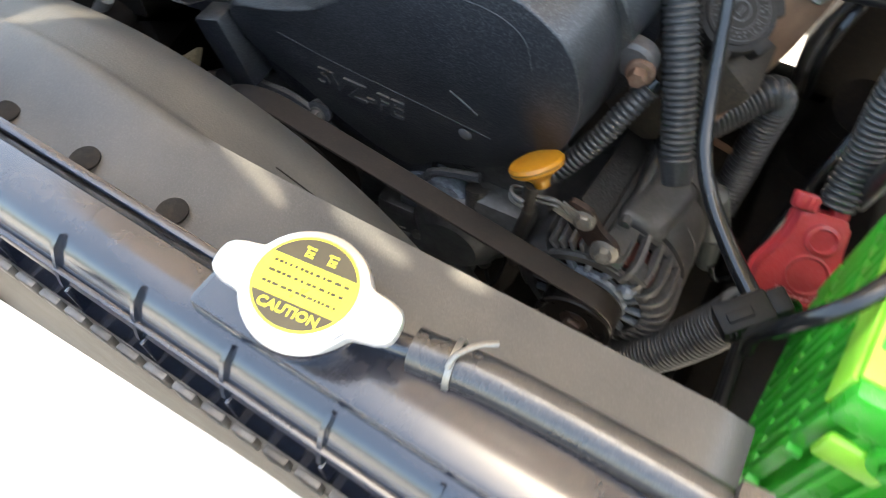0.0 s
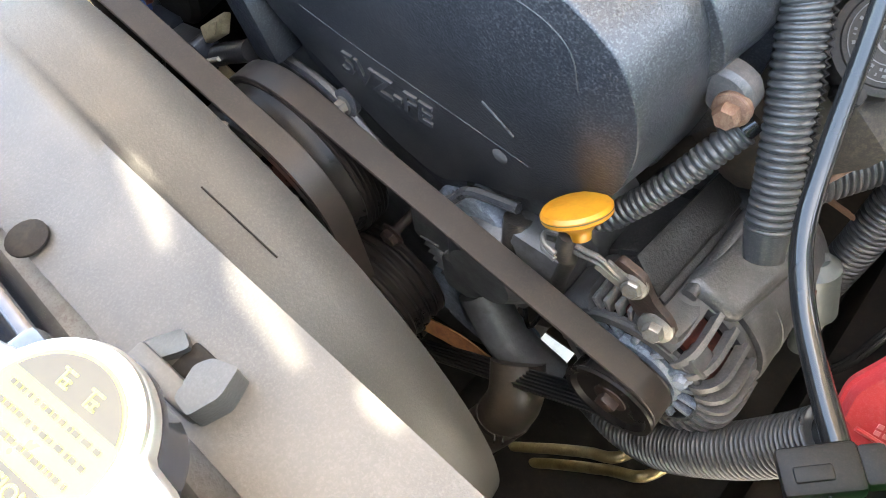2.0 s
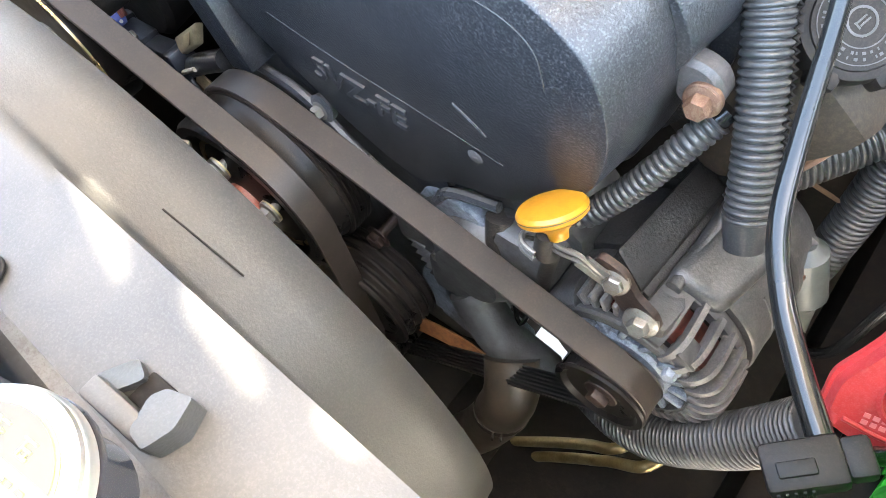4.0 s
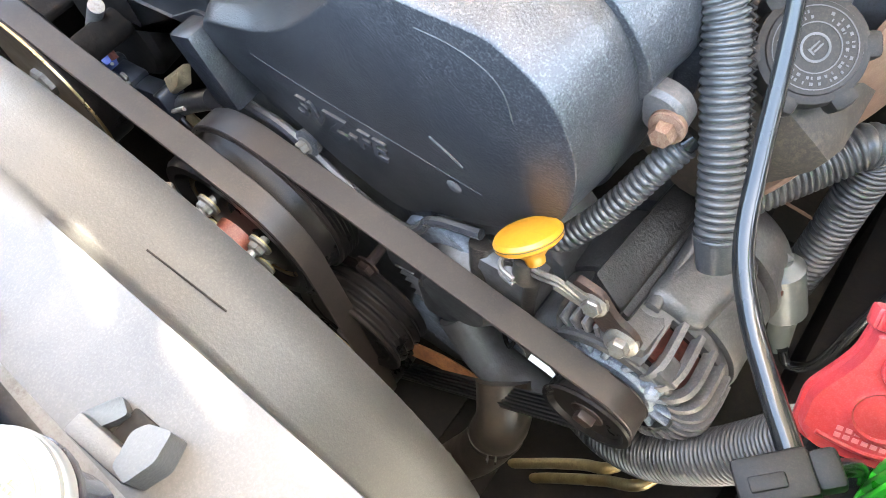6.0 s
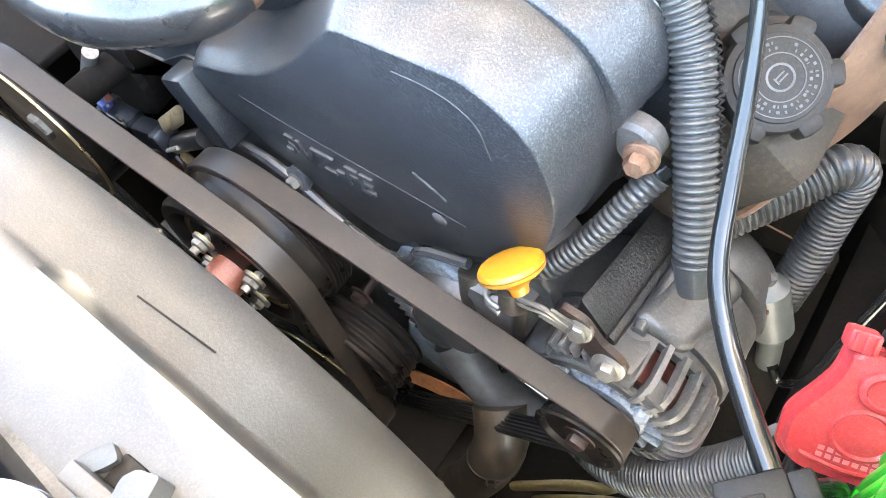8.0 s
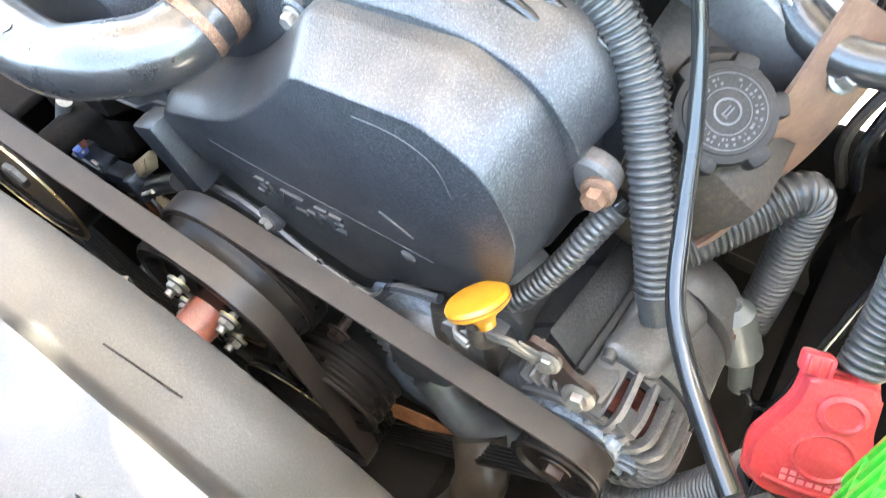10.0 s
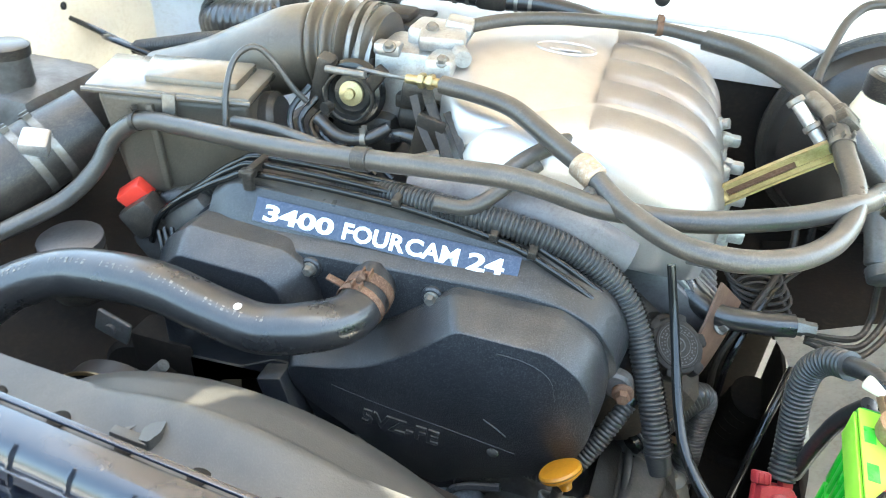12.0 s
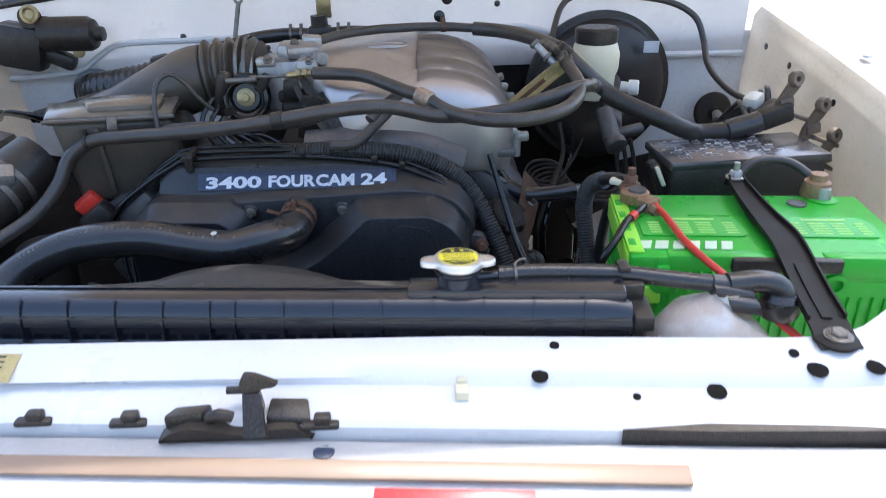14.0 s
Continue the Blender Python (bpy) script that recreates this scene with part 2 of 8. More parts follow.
M["green"] = mat("green_plastic", (0.035, 0.5, 0.03), (0.03, 0.44, 0.025), 0.3, dust=(0.2, 0.45, 0.15), dust_amount=0.2, big=16, fine=260, bump=0.06, sub=0.15)
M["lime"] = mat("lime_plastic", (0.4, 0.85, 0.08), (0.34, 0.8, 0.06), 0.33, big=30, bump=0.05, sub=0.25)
M["logo_white"] = mat("whitish_raised_print", (0.74, 0.86, 0.66), (0.62, 0.8, 0.5), 0.45, big=40, bump=0.05)
M["lime_pale"] = mat("pale_lime_plastic", (0.5, 0.86, 0.26), (0.42, 0.8, 0.18), 0.4, big=30, bump=0.05, sub=0.25)
# Glare on the fuse box lid is partly put into its lighter grey.
M["lid_gloss"] = mat("glossy_lid_with_glare", (0.05, 0.045, 0.046), (0.035, 0.032, 0.033), 0.22, dust=(0.2, 0.18, 0.17), dust_amount=0.2, big=14, fine=400, bump=0.05, coat=0.6, top_tint=(0.24, 0.21, 0.2), top_tint_amount=0.45, grain_amount=0.05)
M["red"] = mat("red_plastic", (0.44, 0.033, 0.038), (0.36, 0.025, 0.03), 0.36, dust=(0.55, 0.2, 0.19), dust_amount=0.18, big=40, fine=400, bump=0.15, sub=0.06, grain_amount=0.15)
M["plug_black"] = mat("blue_black_plug", (0.012, 0.014, 0.02), (0.018, 0.02, 0.026), 0.35, dust=(0.1, 0.09, 0.08), dust_amount=0.12, big=40, fine=400, bump=0.2, grain_amount=0.1)
M["tan_tape"] = mat("aged_tan_tape", (0.34, 0.26, 0.15), (0.22, 0.16, 0.09), 0.5, dust=(0.1, 0.07, 0.04), dust_amount=0.3, big=80, fine=300, bump=0.4)
M["copper_wire"] = mat("orange_brown_wire", (0.3, 0.12, 0.05), (0.2, 0.08, 0.035), 0.4, dust=(0.1, 0.06, 0.04), dust_amount=0.3, big=60, fine=300, bump=0.1)
M["worn_edge"] = mat("pale_worn_edge", (0.05, 0.05, 0.05), (0.025, 0.025, 0.026), 0.5, big=120, fine=500, bump=0.1)
M["clamp"] = mat("corroded_lead_clamp", (0.34, 0.2, 0.11), (0.22, 0.12, 0.065), 0.5, metal=0.35, dust=(0.5, 0.38, 0.24), dust_amount=0.4, big=70, fine=300, bump=0.6)
M["pink"] = mat("faded_red_print", (0.62, 0.2, 0.2), (0.55, 0.15, 0.15), 0.5, big=60, bump=0.05)
M["box_dust"] = mat("dusty_air_box_plastic", (0.11, 0.09, 0.068), (0.07, 0.058, 0.044), 0.24, coat=0.4, dust=(0.18, 0.15, 0.11), dust_amount=0.2, big=9, fine=400, bump=0.3, top_tint=(0.3, 0.26, 0.2), top_tint_amount=0.6, top_tint_lo=0.75, grain=900, grain_amount=0.14, sheen=0.05)
M["duct"] = mat("dusty_duct_rubber", (0.078, 0.062, 0.045), (0.05, 0.041, 0.031), 0.36, dust=(0.2, 0.175, 0.14), dust_amount=0.2, big=14, fine=500, bump=0.3, top_tint=(0.26, 0.21, 0.15), top_tint_amount=0.45, top_tint_lo=0.5, grain_amount=0.15)
M["hub_red"] = mat("red_rusted_hub", (0.24, 0.07, 0.045), (0.15, 0.045, 0.03), 0.45, dust=(0.35, 0.16, 0.1), dust_amount=0.4, big=50, fine=300, bump=0.4)
M["cap_print"] = mat("faded_cap_print", (0.065, 0.065, 0.065), (0.035, 0.035, 0.035), 0.5, big=90, bump=0.02)
M["relay_brown"] = mat("dusty_brown_bracket", (0.16, 0.115, 0.08), (0.1, 0.07, 0.05), 0.55, dust=(0.3, 0.23, 0.17), dust_amount=0.4, big=40, fine=300, bump=0.3)
M["blue_clip"] = mat("blue_connector_clip", (0.1, 0.15, 0.45), (0.08, 0.12, 0.38), 0.4, big=60, bump=0.05)
M["worn_print"] = mat("worn_hose_print", (0.22, 0.2, 0.17), (0.1, 0.09, 0.08), 0.5, big=300, bump=0.02)
M["red_wire"] = mat("red_wire", (0.7, 0.05, 0.03), (0.6, 0.04, 0.03), 0.35, big=40, bump=0.04)
M["milk"] = mat("milky_plastic", (0.78, 0.77, 0.7), (0.7, 0.67, 0.57), 0.4, dust=(0.5, 0.38, 0.25), dust_amount=0.3, big=26, fine=200, bump=0.05, sub=0.4)
M["milk_stain"] = mat("stained_milky_plastic", (0.8, 0.79, 0.75), (0.76, 0.73, 0.66), 0.35, dust=(0.55, 0.4, 0.26), dust_amount=0.3, big=22, fine=60, bump=0.05, sub=0.3, top_tint=(0.4, 0.25, 0.14), top_tint_amount=0.9, top_tint_lo=0.15, grain_amount=0.03)
M["milk_y"] = mat("milky_yellow_plastic", (0.8, 0.75, 0.56), (0.74, 0.67, 0.46), 0.35, big=26, bump=0.04, sub=0.4)
M["grey_conn"] = mat("grey_connector", (0.075, 0.08, 0.074), (0.055, 0.06, 0.055), 0.4, dust=(0.12, 0.11, 0.09), dust_amount=0.3, big=40, bump=0.1)
M["ground"] = mat("sunlit_concrete", (0.5, 0.47, 0.42), (0.4, 0.37, 0.33), 0.9, dust=(0.3, 0.27, 0.23), dust_amount=0.4, big=3, fine=60, bump=0.3)
M["hood"] = mat("hood_lining", (0.8, 0.65, 0.51), (0.72, 0.58, 0.45), 0.8, big=6, bump=0.2)
M["tan"] = mat("tan_trim", (0.3, 0.21, 0.145), (0.25, 0.175, 0.12), 0.4, big=12, bump=0.05)
# Near-black: shade of the bay and its holes put into colour, with brown grime.
M["void"] = mat("bay_shade_and_grime", (0.006, 0.0048, 0.004), (0.011, 0.008, 0.006), 0.8, spec=0.2, dust=(0.04, 0.029, 0.02), dust_amount=0.3, big=18, fine=160, bump=0.5, grain_amount=0.1)

# ---- geometry helpers ----
BASE = {}


def thing(name, loc, label, category, group="", kind=""):
    ob = new(name)
    ob.empty_display_size = 0.02
    ob.location = loc
    BASE[ob.name] = Vector(loc)
    return tagged(ob, label, category, group, kind)


def finish(bm, name, material, base, sharp=38):
    bmesh.ops.recalc_face_normals(bm, faces=bm.faces)
    bm.transform(Matrix.Translation(-base))
    me = bpy.data.meshes.new(name)
    bm.to_mesh(me)
    bm.free()
    for p in me.polygons:
        p.use_smooth = True
    me.set_sharp_from_angle(angle=radians(sharp))
    me.materials.append(material)
    return me


def part(name, bm, material, parent, label="", sharp=38):
    base = BASE[parent.name]
    ob = new(name, finish(bm, name, material, base, sharp))
    ob.parent = parent
    BASE[ob.name] = base
    return tagged(ob, label)


def single(name, bm, material, loc, label, category, group="", kind="", sharp=38):
    ob = new(name, finish(bm, name, material, Vector(loc), sharp))
    ob.location = loc
    BASE[ob.name] = Vector(loc)
    return tagged(ob, label, category, group, kind)


def join(*bms):
    out = bms[0]
    for b in bms[1:]:
        me = bpy.data.meshes.new("tmp")
        b.to_mesh(me)
        b.free()
        out.from_mesh(me)
        bpy.data.meshes.remove(me)
    return out


def box(c, s, bev=0.0, rot=None, seg=2):
    bm = bmesh.new()
    bmesh.ops.create_cube(bm, size=1)
    bm.transform(Matrix.Diagonal((*s, 1)))
    if bev:
        bmesh.ops.bevel(bm, geom=bm.edges[:], offset=bev, segments=seg, affect="EDGES", profile=0.5)
    m = Euler([radians(a) for a in rot]).to_matrix().to_4x4() if rot else Matrix()
    bm.transform(Matrix.Translation(c) @ m)
    return bm


def frame_of(axis):
    return Vector(axis).normalized().to_track_quat("Z", "Y").to_matrix().to_4x4()


def lathe(profile, origin, axis, seg=28):
    """Profile: (radius, height along the axis) from bottom to top."""
    bm = bmesh.new()
    rings = []
    for r, h in profile:
        if r <= 1e-6:
            rings.append([bm.verts.new((0, 0, h))])
        else:
            rings.append([bm.verts.new((r * math.cos(2 * math.pi * k / seg), r * math.sin(2 * math.pi * k / seg), h)) for k in range(seg)])
    for a, b in zip(rings, rings[1:]):
        for k in range(seg):
            k2 = (k + 1) % seg
            q = [a[k % len(a)], a[k2 % len(a)], b[k2 % len(b)], b[k % len(b)]]
            q = list(dict.fromkeys(q))
            if len(q) > 2:
                bm.faces.new(q)
    closed = tuple(profile[0]) == tuple(profile[-1])
    for ring in (rings[0], rings[-1]):
        if len(ring) > 2 and not closed:
            bm.faces.new(ring)
    if closed:
        bmesh.ops.remove_doubles(bm, verts=bm.verts[:], dist=1e-6)
    bm.transform(Matrix.Translation(origin) @ frame_of(axis))
    return bm


def arc(profile, centre, a0, a1, n=24):
    """A closed profile of (radius, y) turned about the y axis through centre (x, z), from a0 to a1 degrees."""
    bm = bmesh.new()
    rings = []
    for k in range(n + 1):
        a = radians(a0 + (a1 - a0) * k / n)
        rings.append([bm.verts.new((centre[0] + r * math.cos(a), y, centre[1] + r * math.sin(a))) for r, y in profile])
    m = len(profile)
    for p, q in zip(rings, rings[1:]):
        for k in range(m):
            bm.faces.new((p[k], p[(k + 1) % m], q[(k + 1) % m], q[k]))
    bm.faces.new(rings[0])
    bm.faces.new(rings[-1])
    return bm


def slab(top, down, bev=0.0, seg=2):
    """A block under a top of four corners; down is the vector to its foot."""
    bm = bmesh.new()
    t = [bm.verts.new(p) for p in top]
    b = [bm.verts.new(Vector(p) + Vector(down)) for p in top]
    bm.faces.new(t)
    bm.faces.new(b)
    for k in range(4):
        bm.faces.new((t[k], t[(k + 1) % 4], b[(k + 1) % 4], b[k]))
    bmesh.ops.recalc_face_normals(bm, faces=bm.faces)
    if bev:
        bmesh.ops.bevel(bm, geom=bm.edges[:], offset=bev, segments=seg, affect="EDGES", profile=0.5)
    return bm


def rod(p0, p1, r0, r1=None, seg=18, bev=0.0):
    p0, p1 = Vector(p0), Vector(p1)
    h = (p1 - p0).length
    r1 = r0 if r1 is None else r1
    b = min(bev, 0.45 * h)
    prof = [(r0 - b, 0), (r0, b), (r1, h - b), (r1 - b, h)] if b else [(r0, 0), (r1, h)]
    return lathe(prof, p0, p1 - p0, seg)


def spline(points, step):
    pts = [Vector(p) for p in points]
    ext = [2 * pts[0] - pts[1], *pts, 2 * pts[-1] - pts[-2]]
    dense = []
    for i in range(1, len(ext) - 2):
        a, b, c, d = ext[i - 1:i + 3]
        for k in range(24):
            t = k / 24
            dense.append(0.5 * (2 * b + (c - a) * t + (2 * a - 5 * b + 4 * c - d) * t * t + (3 * b - a - 3 * c + d) * t ** 3))
    dense.append(pts[-1])
    lens = [0.0]
    for a, b in zip(dense, dense[1:]):
        lens.append(lens[-1] + (b - a).length)
    n = max(2, round(lens[-1] / step))
    out, j = [], 0
    for k in range(n + 1):
        s = lens[-1] * k / n
        while j < len(lens) - 2 and lens[j + 1] < s:
            j += 1
        f = (s - lens[j]) / max(1e-9, lens[j + 1] - lens[j])
        out.append(dense[j].lerp(dense[j + 1], min(1, f)))
    return out


def sweep(path, radii, seg=14, flat=1.0):
    """A round section along a path of points; radii one per point."""
    bm = bmesh.new()
    up = Vector((0.13, 0.21, 0.97)).normalized()
    rings = []
    for i, p in enumerate(path):
        d = (path[min(i + 1, len(path) - 1)] - path[max(i - 1, 0)]).normalized()
        side = d.cross(up)
        if side.length < 0.05:
            side = d.cross(Vector((1, 0, 0)))
        side.normalize()
        up = side.cross(d).normalized()
        r = radii[i]
        rings.append([bm.verts.new(p + r * (math.cos(a) * side + flat * math.sin(a) * up)) for a in (2 * math.pi * k / seg for k in range(seg))])
    for a, b in zip(rings, rings[1:]):
        for k in range(seg):
            bm.faces.new((a[k], a[(k + 1) % seg], b[(k + 1) % seg], b[k]))
    bm.faces.new(rings[0])
    bm.faces.new(rings[-1])
    return bm


def tube(points, r, seg=14, step=0.006, wob=0.0):
    path = spline(points, step)
    if wob:
        path = [p + wob * noise.noise_vector(p * 30) for p in path]
    n = len(path) - 1
    rr = [r if not isinstance(r, tuple) else r[0] + (r[1] - r[0]) * i / n for i in range(n + 1)]
    return sweep(path, rr, seg)


def corrugated(points, r, pitch=0.0042, depth=0.14, seg=20):
    """A tube of rounded ribs, as split conduit has."""
    path = spline(points, pitch / 6)
    pat = (1 - 0.25 * depth, 1.0, 1.0, 1 - 0.25 * depth, 1 - depth, 1 - depth)
    return sweep(path, [r * pat[i % 6] for i in range(len(path))], seg)


def prism(outline, y0, y1, bev=0.0, seg=2, taper=0.0, front_only=True):
    """An outline of (x, z) between y0 (front) and y1, its front edge rounded."""
    bm = bmesh.new()
    cx = sum(p[0] for p in outline) / len(outline)
    cz = sum(p[1] for p in outline) / len(outline)
    f = [bm.verts.new((cx + (x - cx) * (1 - taper), y0, cz + (z - cz) * (1 - taper))) for x, z in outline]
    b = [bm.verts.new((x, y1, z)) for x, z in outline]
    bm.faces.new(f)
    bm.faces.new(b[::-1])
    n = len(f)
    for k in range(n):
        bm.faces.new((f[k], b[k], b[(k + 1) % n], f[(k + 1) % n]))
    if bev:
        edges = [e for e in bm.edges if all(v in set(f) for v in e.verts)] if front_only else bm.edges[:]
        bmesh.ops.bevel(bm, geom=edges, offset=bev, segments=seg, affect="EDGES", profile=0.5)
    return bm


def rounded(points, r, n=4):
    """A polygon outline whose corners are rounded by about r, or by a radius for each corner."""
    out = []
    k = len(points)
    for i in range(k):
        p = Vector((*points[i], 0))
        a = Vector((*points[i - 1], 0)) - p
        b = Vector((*points[(i + 1) % k], 0)) - p
        ri = r if isinstance(r, float) else r[i]
        la, lb = min(ri, 0.45 * a.length), min(ri, 0.45 * b.length)
        p0, p1 = p + a.normalized() * la, p + b.normalized() * lb
        for s in range(n + 1):
            t = s / n
            q = (1 - t) ** 2 * p0 + 2 * t * (1 - t) * p + t * t * p1
            out.append((q.x, q.y))
    return out


def ribbon(points, width, thick, side=None, step=0.006):
    """A strip of sheet metal along points; width across it."""
    path = spline(points, step)
    bm = bmesh.new()
    rings = []
    for i, p in enumerate(path):
        d = (path[min(i + 1, len(path) - 1)] - path[max(i - 1, 0)]).normalized()
        s = (Vector(side) - d * d.dot(Vector(side))).normalized() if side else d.cross(Vector((0, 0, 1))).normalized()
        u = s.cross(d)
        w = width(i / (len(path) - 1)) if callable(width) else width
        rings.append([bm.verts.new(p + s * w / 2 * a + u * thick / 2 * b) for a, b in ((-1, -1), (1, -1), (1, 1), (-1, 1))])
    for a, b in zip(rings, rings[1:]):
        for k in range(4):
            bm.faces.new((a[k], a[(k + 1) % 4], b[(k + 1) % 4], b[k]))
    bm.faces.new(rings[0])
    bm.faces.new(rings[-1])
    return bm


def hull(circles, n=48):
    pts = sorted({(round(x + r * math.cos(2 * math.pi * k / n), 6), round(z + r * math.sin(2 * math.pi * k / n), 6)) for x, z, r in circles for k in range(n)})

    def half(ps):
        out = []
        for p in ps:
            while len(out) > 1 and (out[-1][0] - out[-2][0]) * (p[1] - out[-2][1]) - (out[-1][1] - out[-2][1]) * (p[0] - out[-2][0]) <= 0:
                out.pop()
            out.append(p)
        return out[:-1]
    return half(pts) + half(pts[::-1])


def belt_mesh(circles, y0, y1, thick, ribs=0):
    """A closed belt over pulleys (x, z, r); with ribs, the grooved inner side alone."""
    loop = hull(circles)
    n = len(loop)
    c = Vector((sum(p[0] for p in loop) / n, 0, sum(p[1] for p in loop) / n))
    if ribs:
        w = (y1 - y0) / ribs
        prof = []
        for k in range(ribs):
            prof += [(y0 + (k + 0.12) * w, -thick), (y0 + (k + 0.3) * w, -thick - 0.0026), (y0 + (k + 0.7) * w, -thick - 0.0026), (y0 + (k + 0.88) * w, -thick)]
        prof += [(y1, -thick), (y1, -thick + 0.0008), (y0, -thick + 0.0008), (y0, -thick)]
    else:
        prof = [(y0, 0.0), (y0 + 0.0006, 0.0006), (y1 - 0.0006, 0.0006), (y1, 0.0), (y1, -thick), (y0, -thick)]
    bm = bmesh.new()
    rings = []
    for i in range(n):
        a, b, d = loop[i - 1], loop[i], loop[(i + 1) % n]
        t = Vector((d[0] - a[0], 0, d[1] - a[1])).normalized()
        out = Vector((t.z, 0, -t.x))
        if out.dot(Vector((b[0], 0, b[1])) - c) < 0:
            out = -out
        rings.append([bm.verts.new(Vector((b[0], y, b[1])) + out * h) for y, h in prof])
    m = len(prof)
    for i in range(n):
        a, b = rings[i], rings[(i + 1) % n]
        for k in range(m):
            bm.faces.new((a[k], a[(k + 1) % m], b[(k + 1) % m], b[k]))
    return bm


def text_mesh(body, size, m, extrude=0.0003, squeeze=1.0, bold=0.0, outline=0.0):
    cu = bpy.data.curves.new("lettering", "FONT")
    cu.body, cu.size, cu.extrude = body, size, extrude
    cu.resolution_u = 3
    if outline:
        cu.fill_mode, cu.bevel_depth, cu.bevel_resolution = "NONE", outline, 1
    cu.offset = bold
    cu.align_x, cu.align_y = "CENTER", "CENTER"
    ob = bpy.data.objects.new("lettering", cu)
    scene.collection.objects.link(ob)
    dg = bpy.context.evaluated_depsgraph_get()
    me = bpy.data.meshes.new_from_object(ob.evaluated_get(dg))
    bm = bmesh.new()
    bm.from_mesh(me)
    bpy.data.objects.remove(ob)
    bpy.data.curves.remove(cu)
    bpy.data.meshes.remove(me)
    bm.transform(m @ Matrix.Diagonal((squeeze, 1, 1, 1)))
    return bm


def bolt(p, axis, r=0.006, h=0.006, flange=True):
    """A hex head on a flange."""
    p, axis = Vector(p), Vector(axis).normalized()
    hexa = lathe([(r, 0), (r, h * 0.8), (r * 0.82, h)], p, axis, 6)
    if flange:
        return join(lathe([(r * 1.35, -0.001), (r * 1.35, 0.0008), (r * 1.1, 0.0018)], p, axis, 20), hexa)
    return hexa


def clamp_band(p, d, r, w=0.008):
    """A spring clamp with its ears round a hose."""
    p, d = Vector(p), Vector(d).normalized()
    ring = lathe([(r, -w / 2), (r + 0.0012, -w / 2), (r + 0.0012, w / 2), (r, w / 2), (r, -w / 2)], p, d, 24)
    up = Vector((0, 0, 1)) - d * d.z
    up.normalize()
    s = d.cross(up)
    for k in (-1, 1):
        ring = join(ring, ear(p + up * (r + 0.003) + s * k * 0.004, d, up, w))
    return ring


def ear(p, d, up, w):
    bm = bmesh.new()
    bmesh.ops.create_cube(bm, size=1)
    s = d.cross(up)
    m = Matrix((s, d, up)).transposed().to_4x4()
    bm.transform(Matrix.Translation(p) @ m @ Matrix.Diagonal((0.0014, w, 0.007, 1)))
    return bm


def at(bm, m):
    bm.transform(m)
    return bm


def yawed(bm, deg, c=(0, 0, 0)):
    bm.transform(Matrix.Translation(c) @ Matrix.Rotation(radians(deg), 4, "Z") @ Matrix.Translation(-Vector(c)))
    return bm


YAW = -4.6

# ---- ground and body shell ----
def sheet(verts, faces, thick=0.0):
    bm = bmesh.new()
    vs = [bm.verts.new(v) for v in verts]
    for f in faces:
        bm.faces.new([vs[i] for i in f])
    if thick:
        bmesh.ops.solidify(bm, geom=bm.faces[:], thickness=thick)
    return bm


single("ground", sheet([(-60, -60, 0), (60, -60, 0), (60, 60, 0), (-60, 60, 0)], [(0, 1, 2, 3)]), M["ground"], (0, 0, 0),
       "pale sunlit concrete ground under the vehicle", "ground", kind="structure")


def strip_x(profile, x0, x1, thick=0.002, nx=2):
    """A pressed panel: a profile of (y, z) drawn out along x."""
    bm = bmesh.new()
    cols = []
    for i in range(nx + 1):
        x = x0 + (x1 - x0) * i / nx
        cols.append([bm.verts.new((x, y, z)) for y, z in profile])
    for a, b in zip(cols, cols[1:]):
        for k in range(len(profile) - 1):
            bm.faces.new((a[k], b[k], b[k + 1], a[k + 1]))
    if thick:
        bmesh.ops.solidify(bm, geom=bm.faces[:], thickness=thick)
    return bm


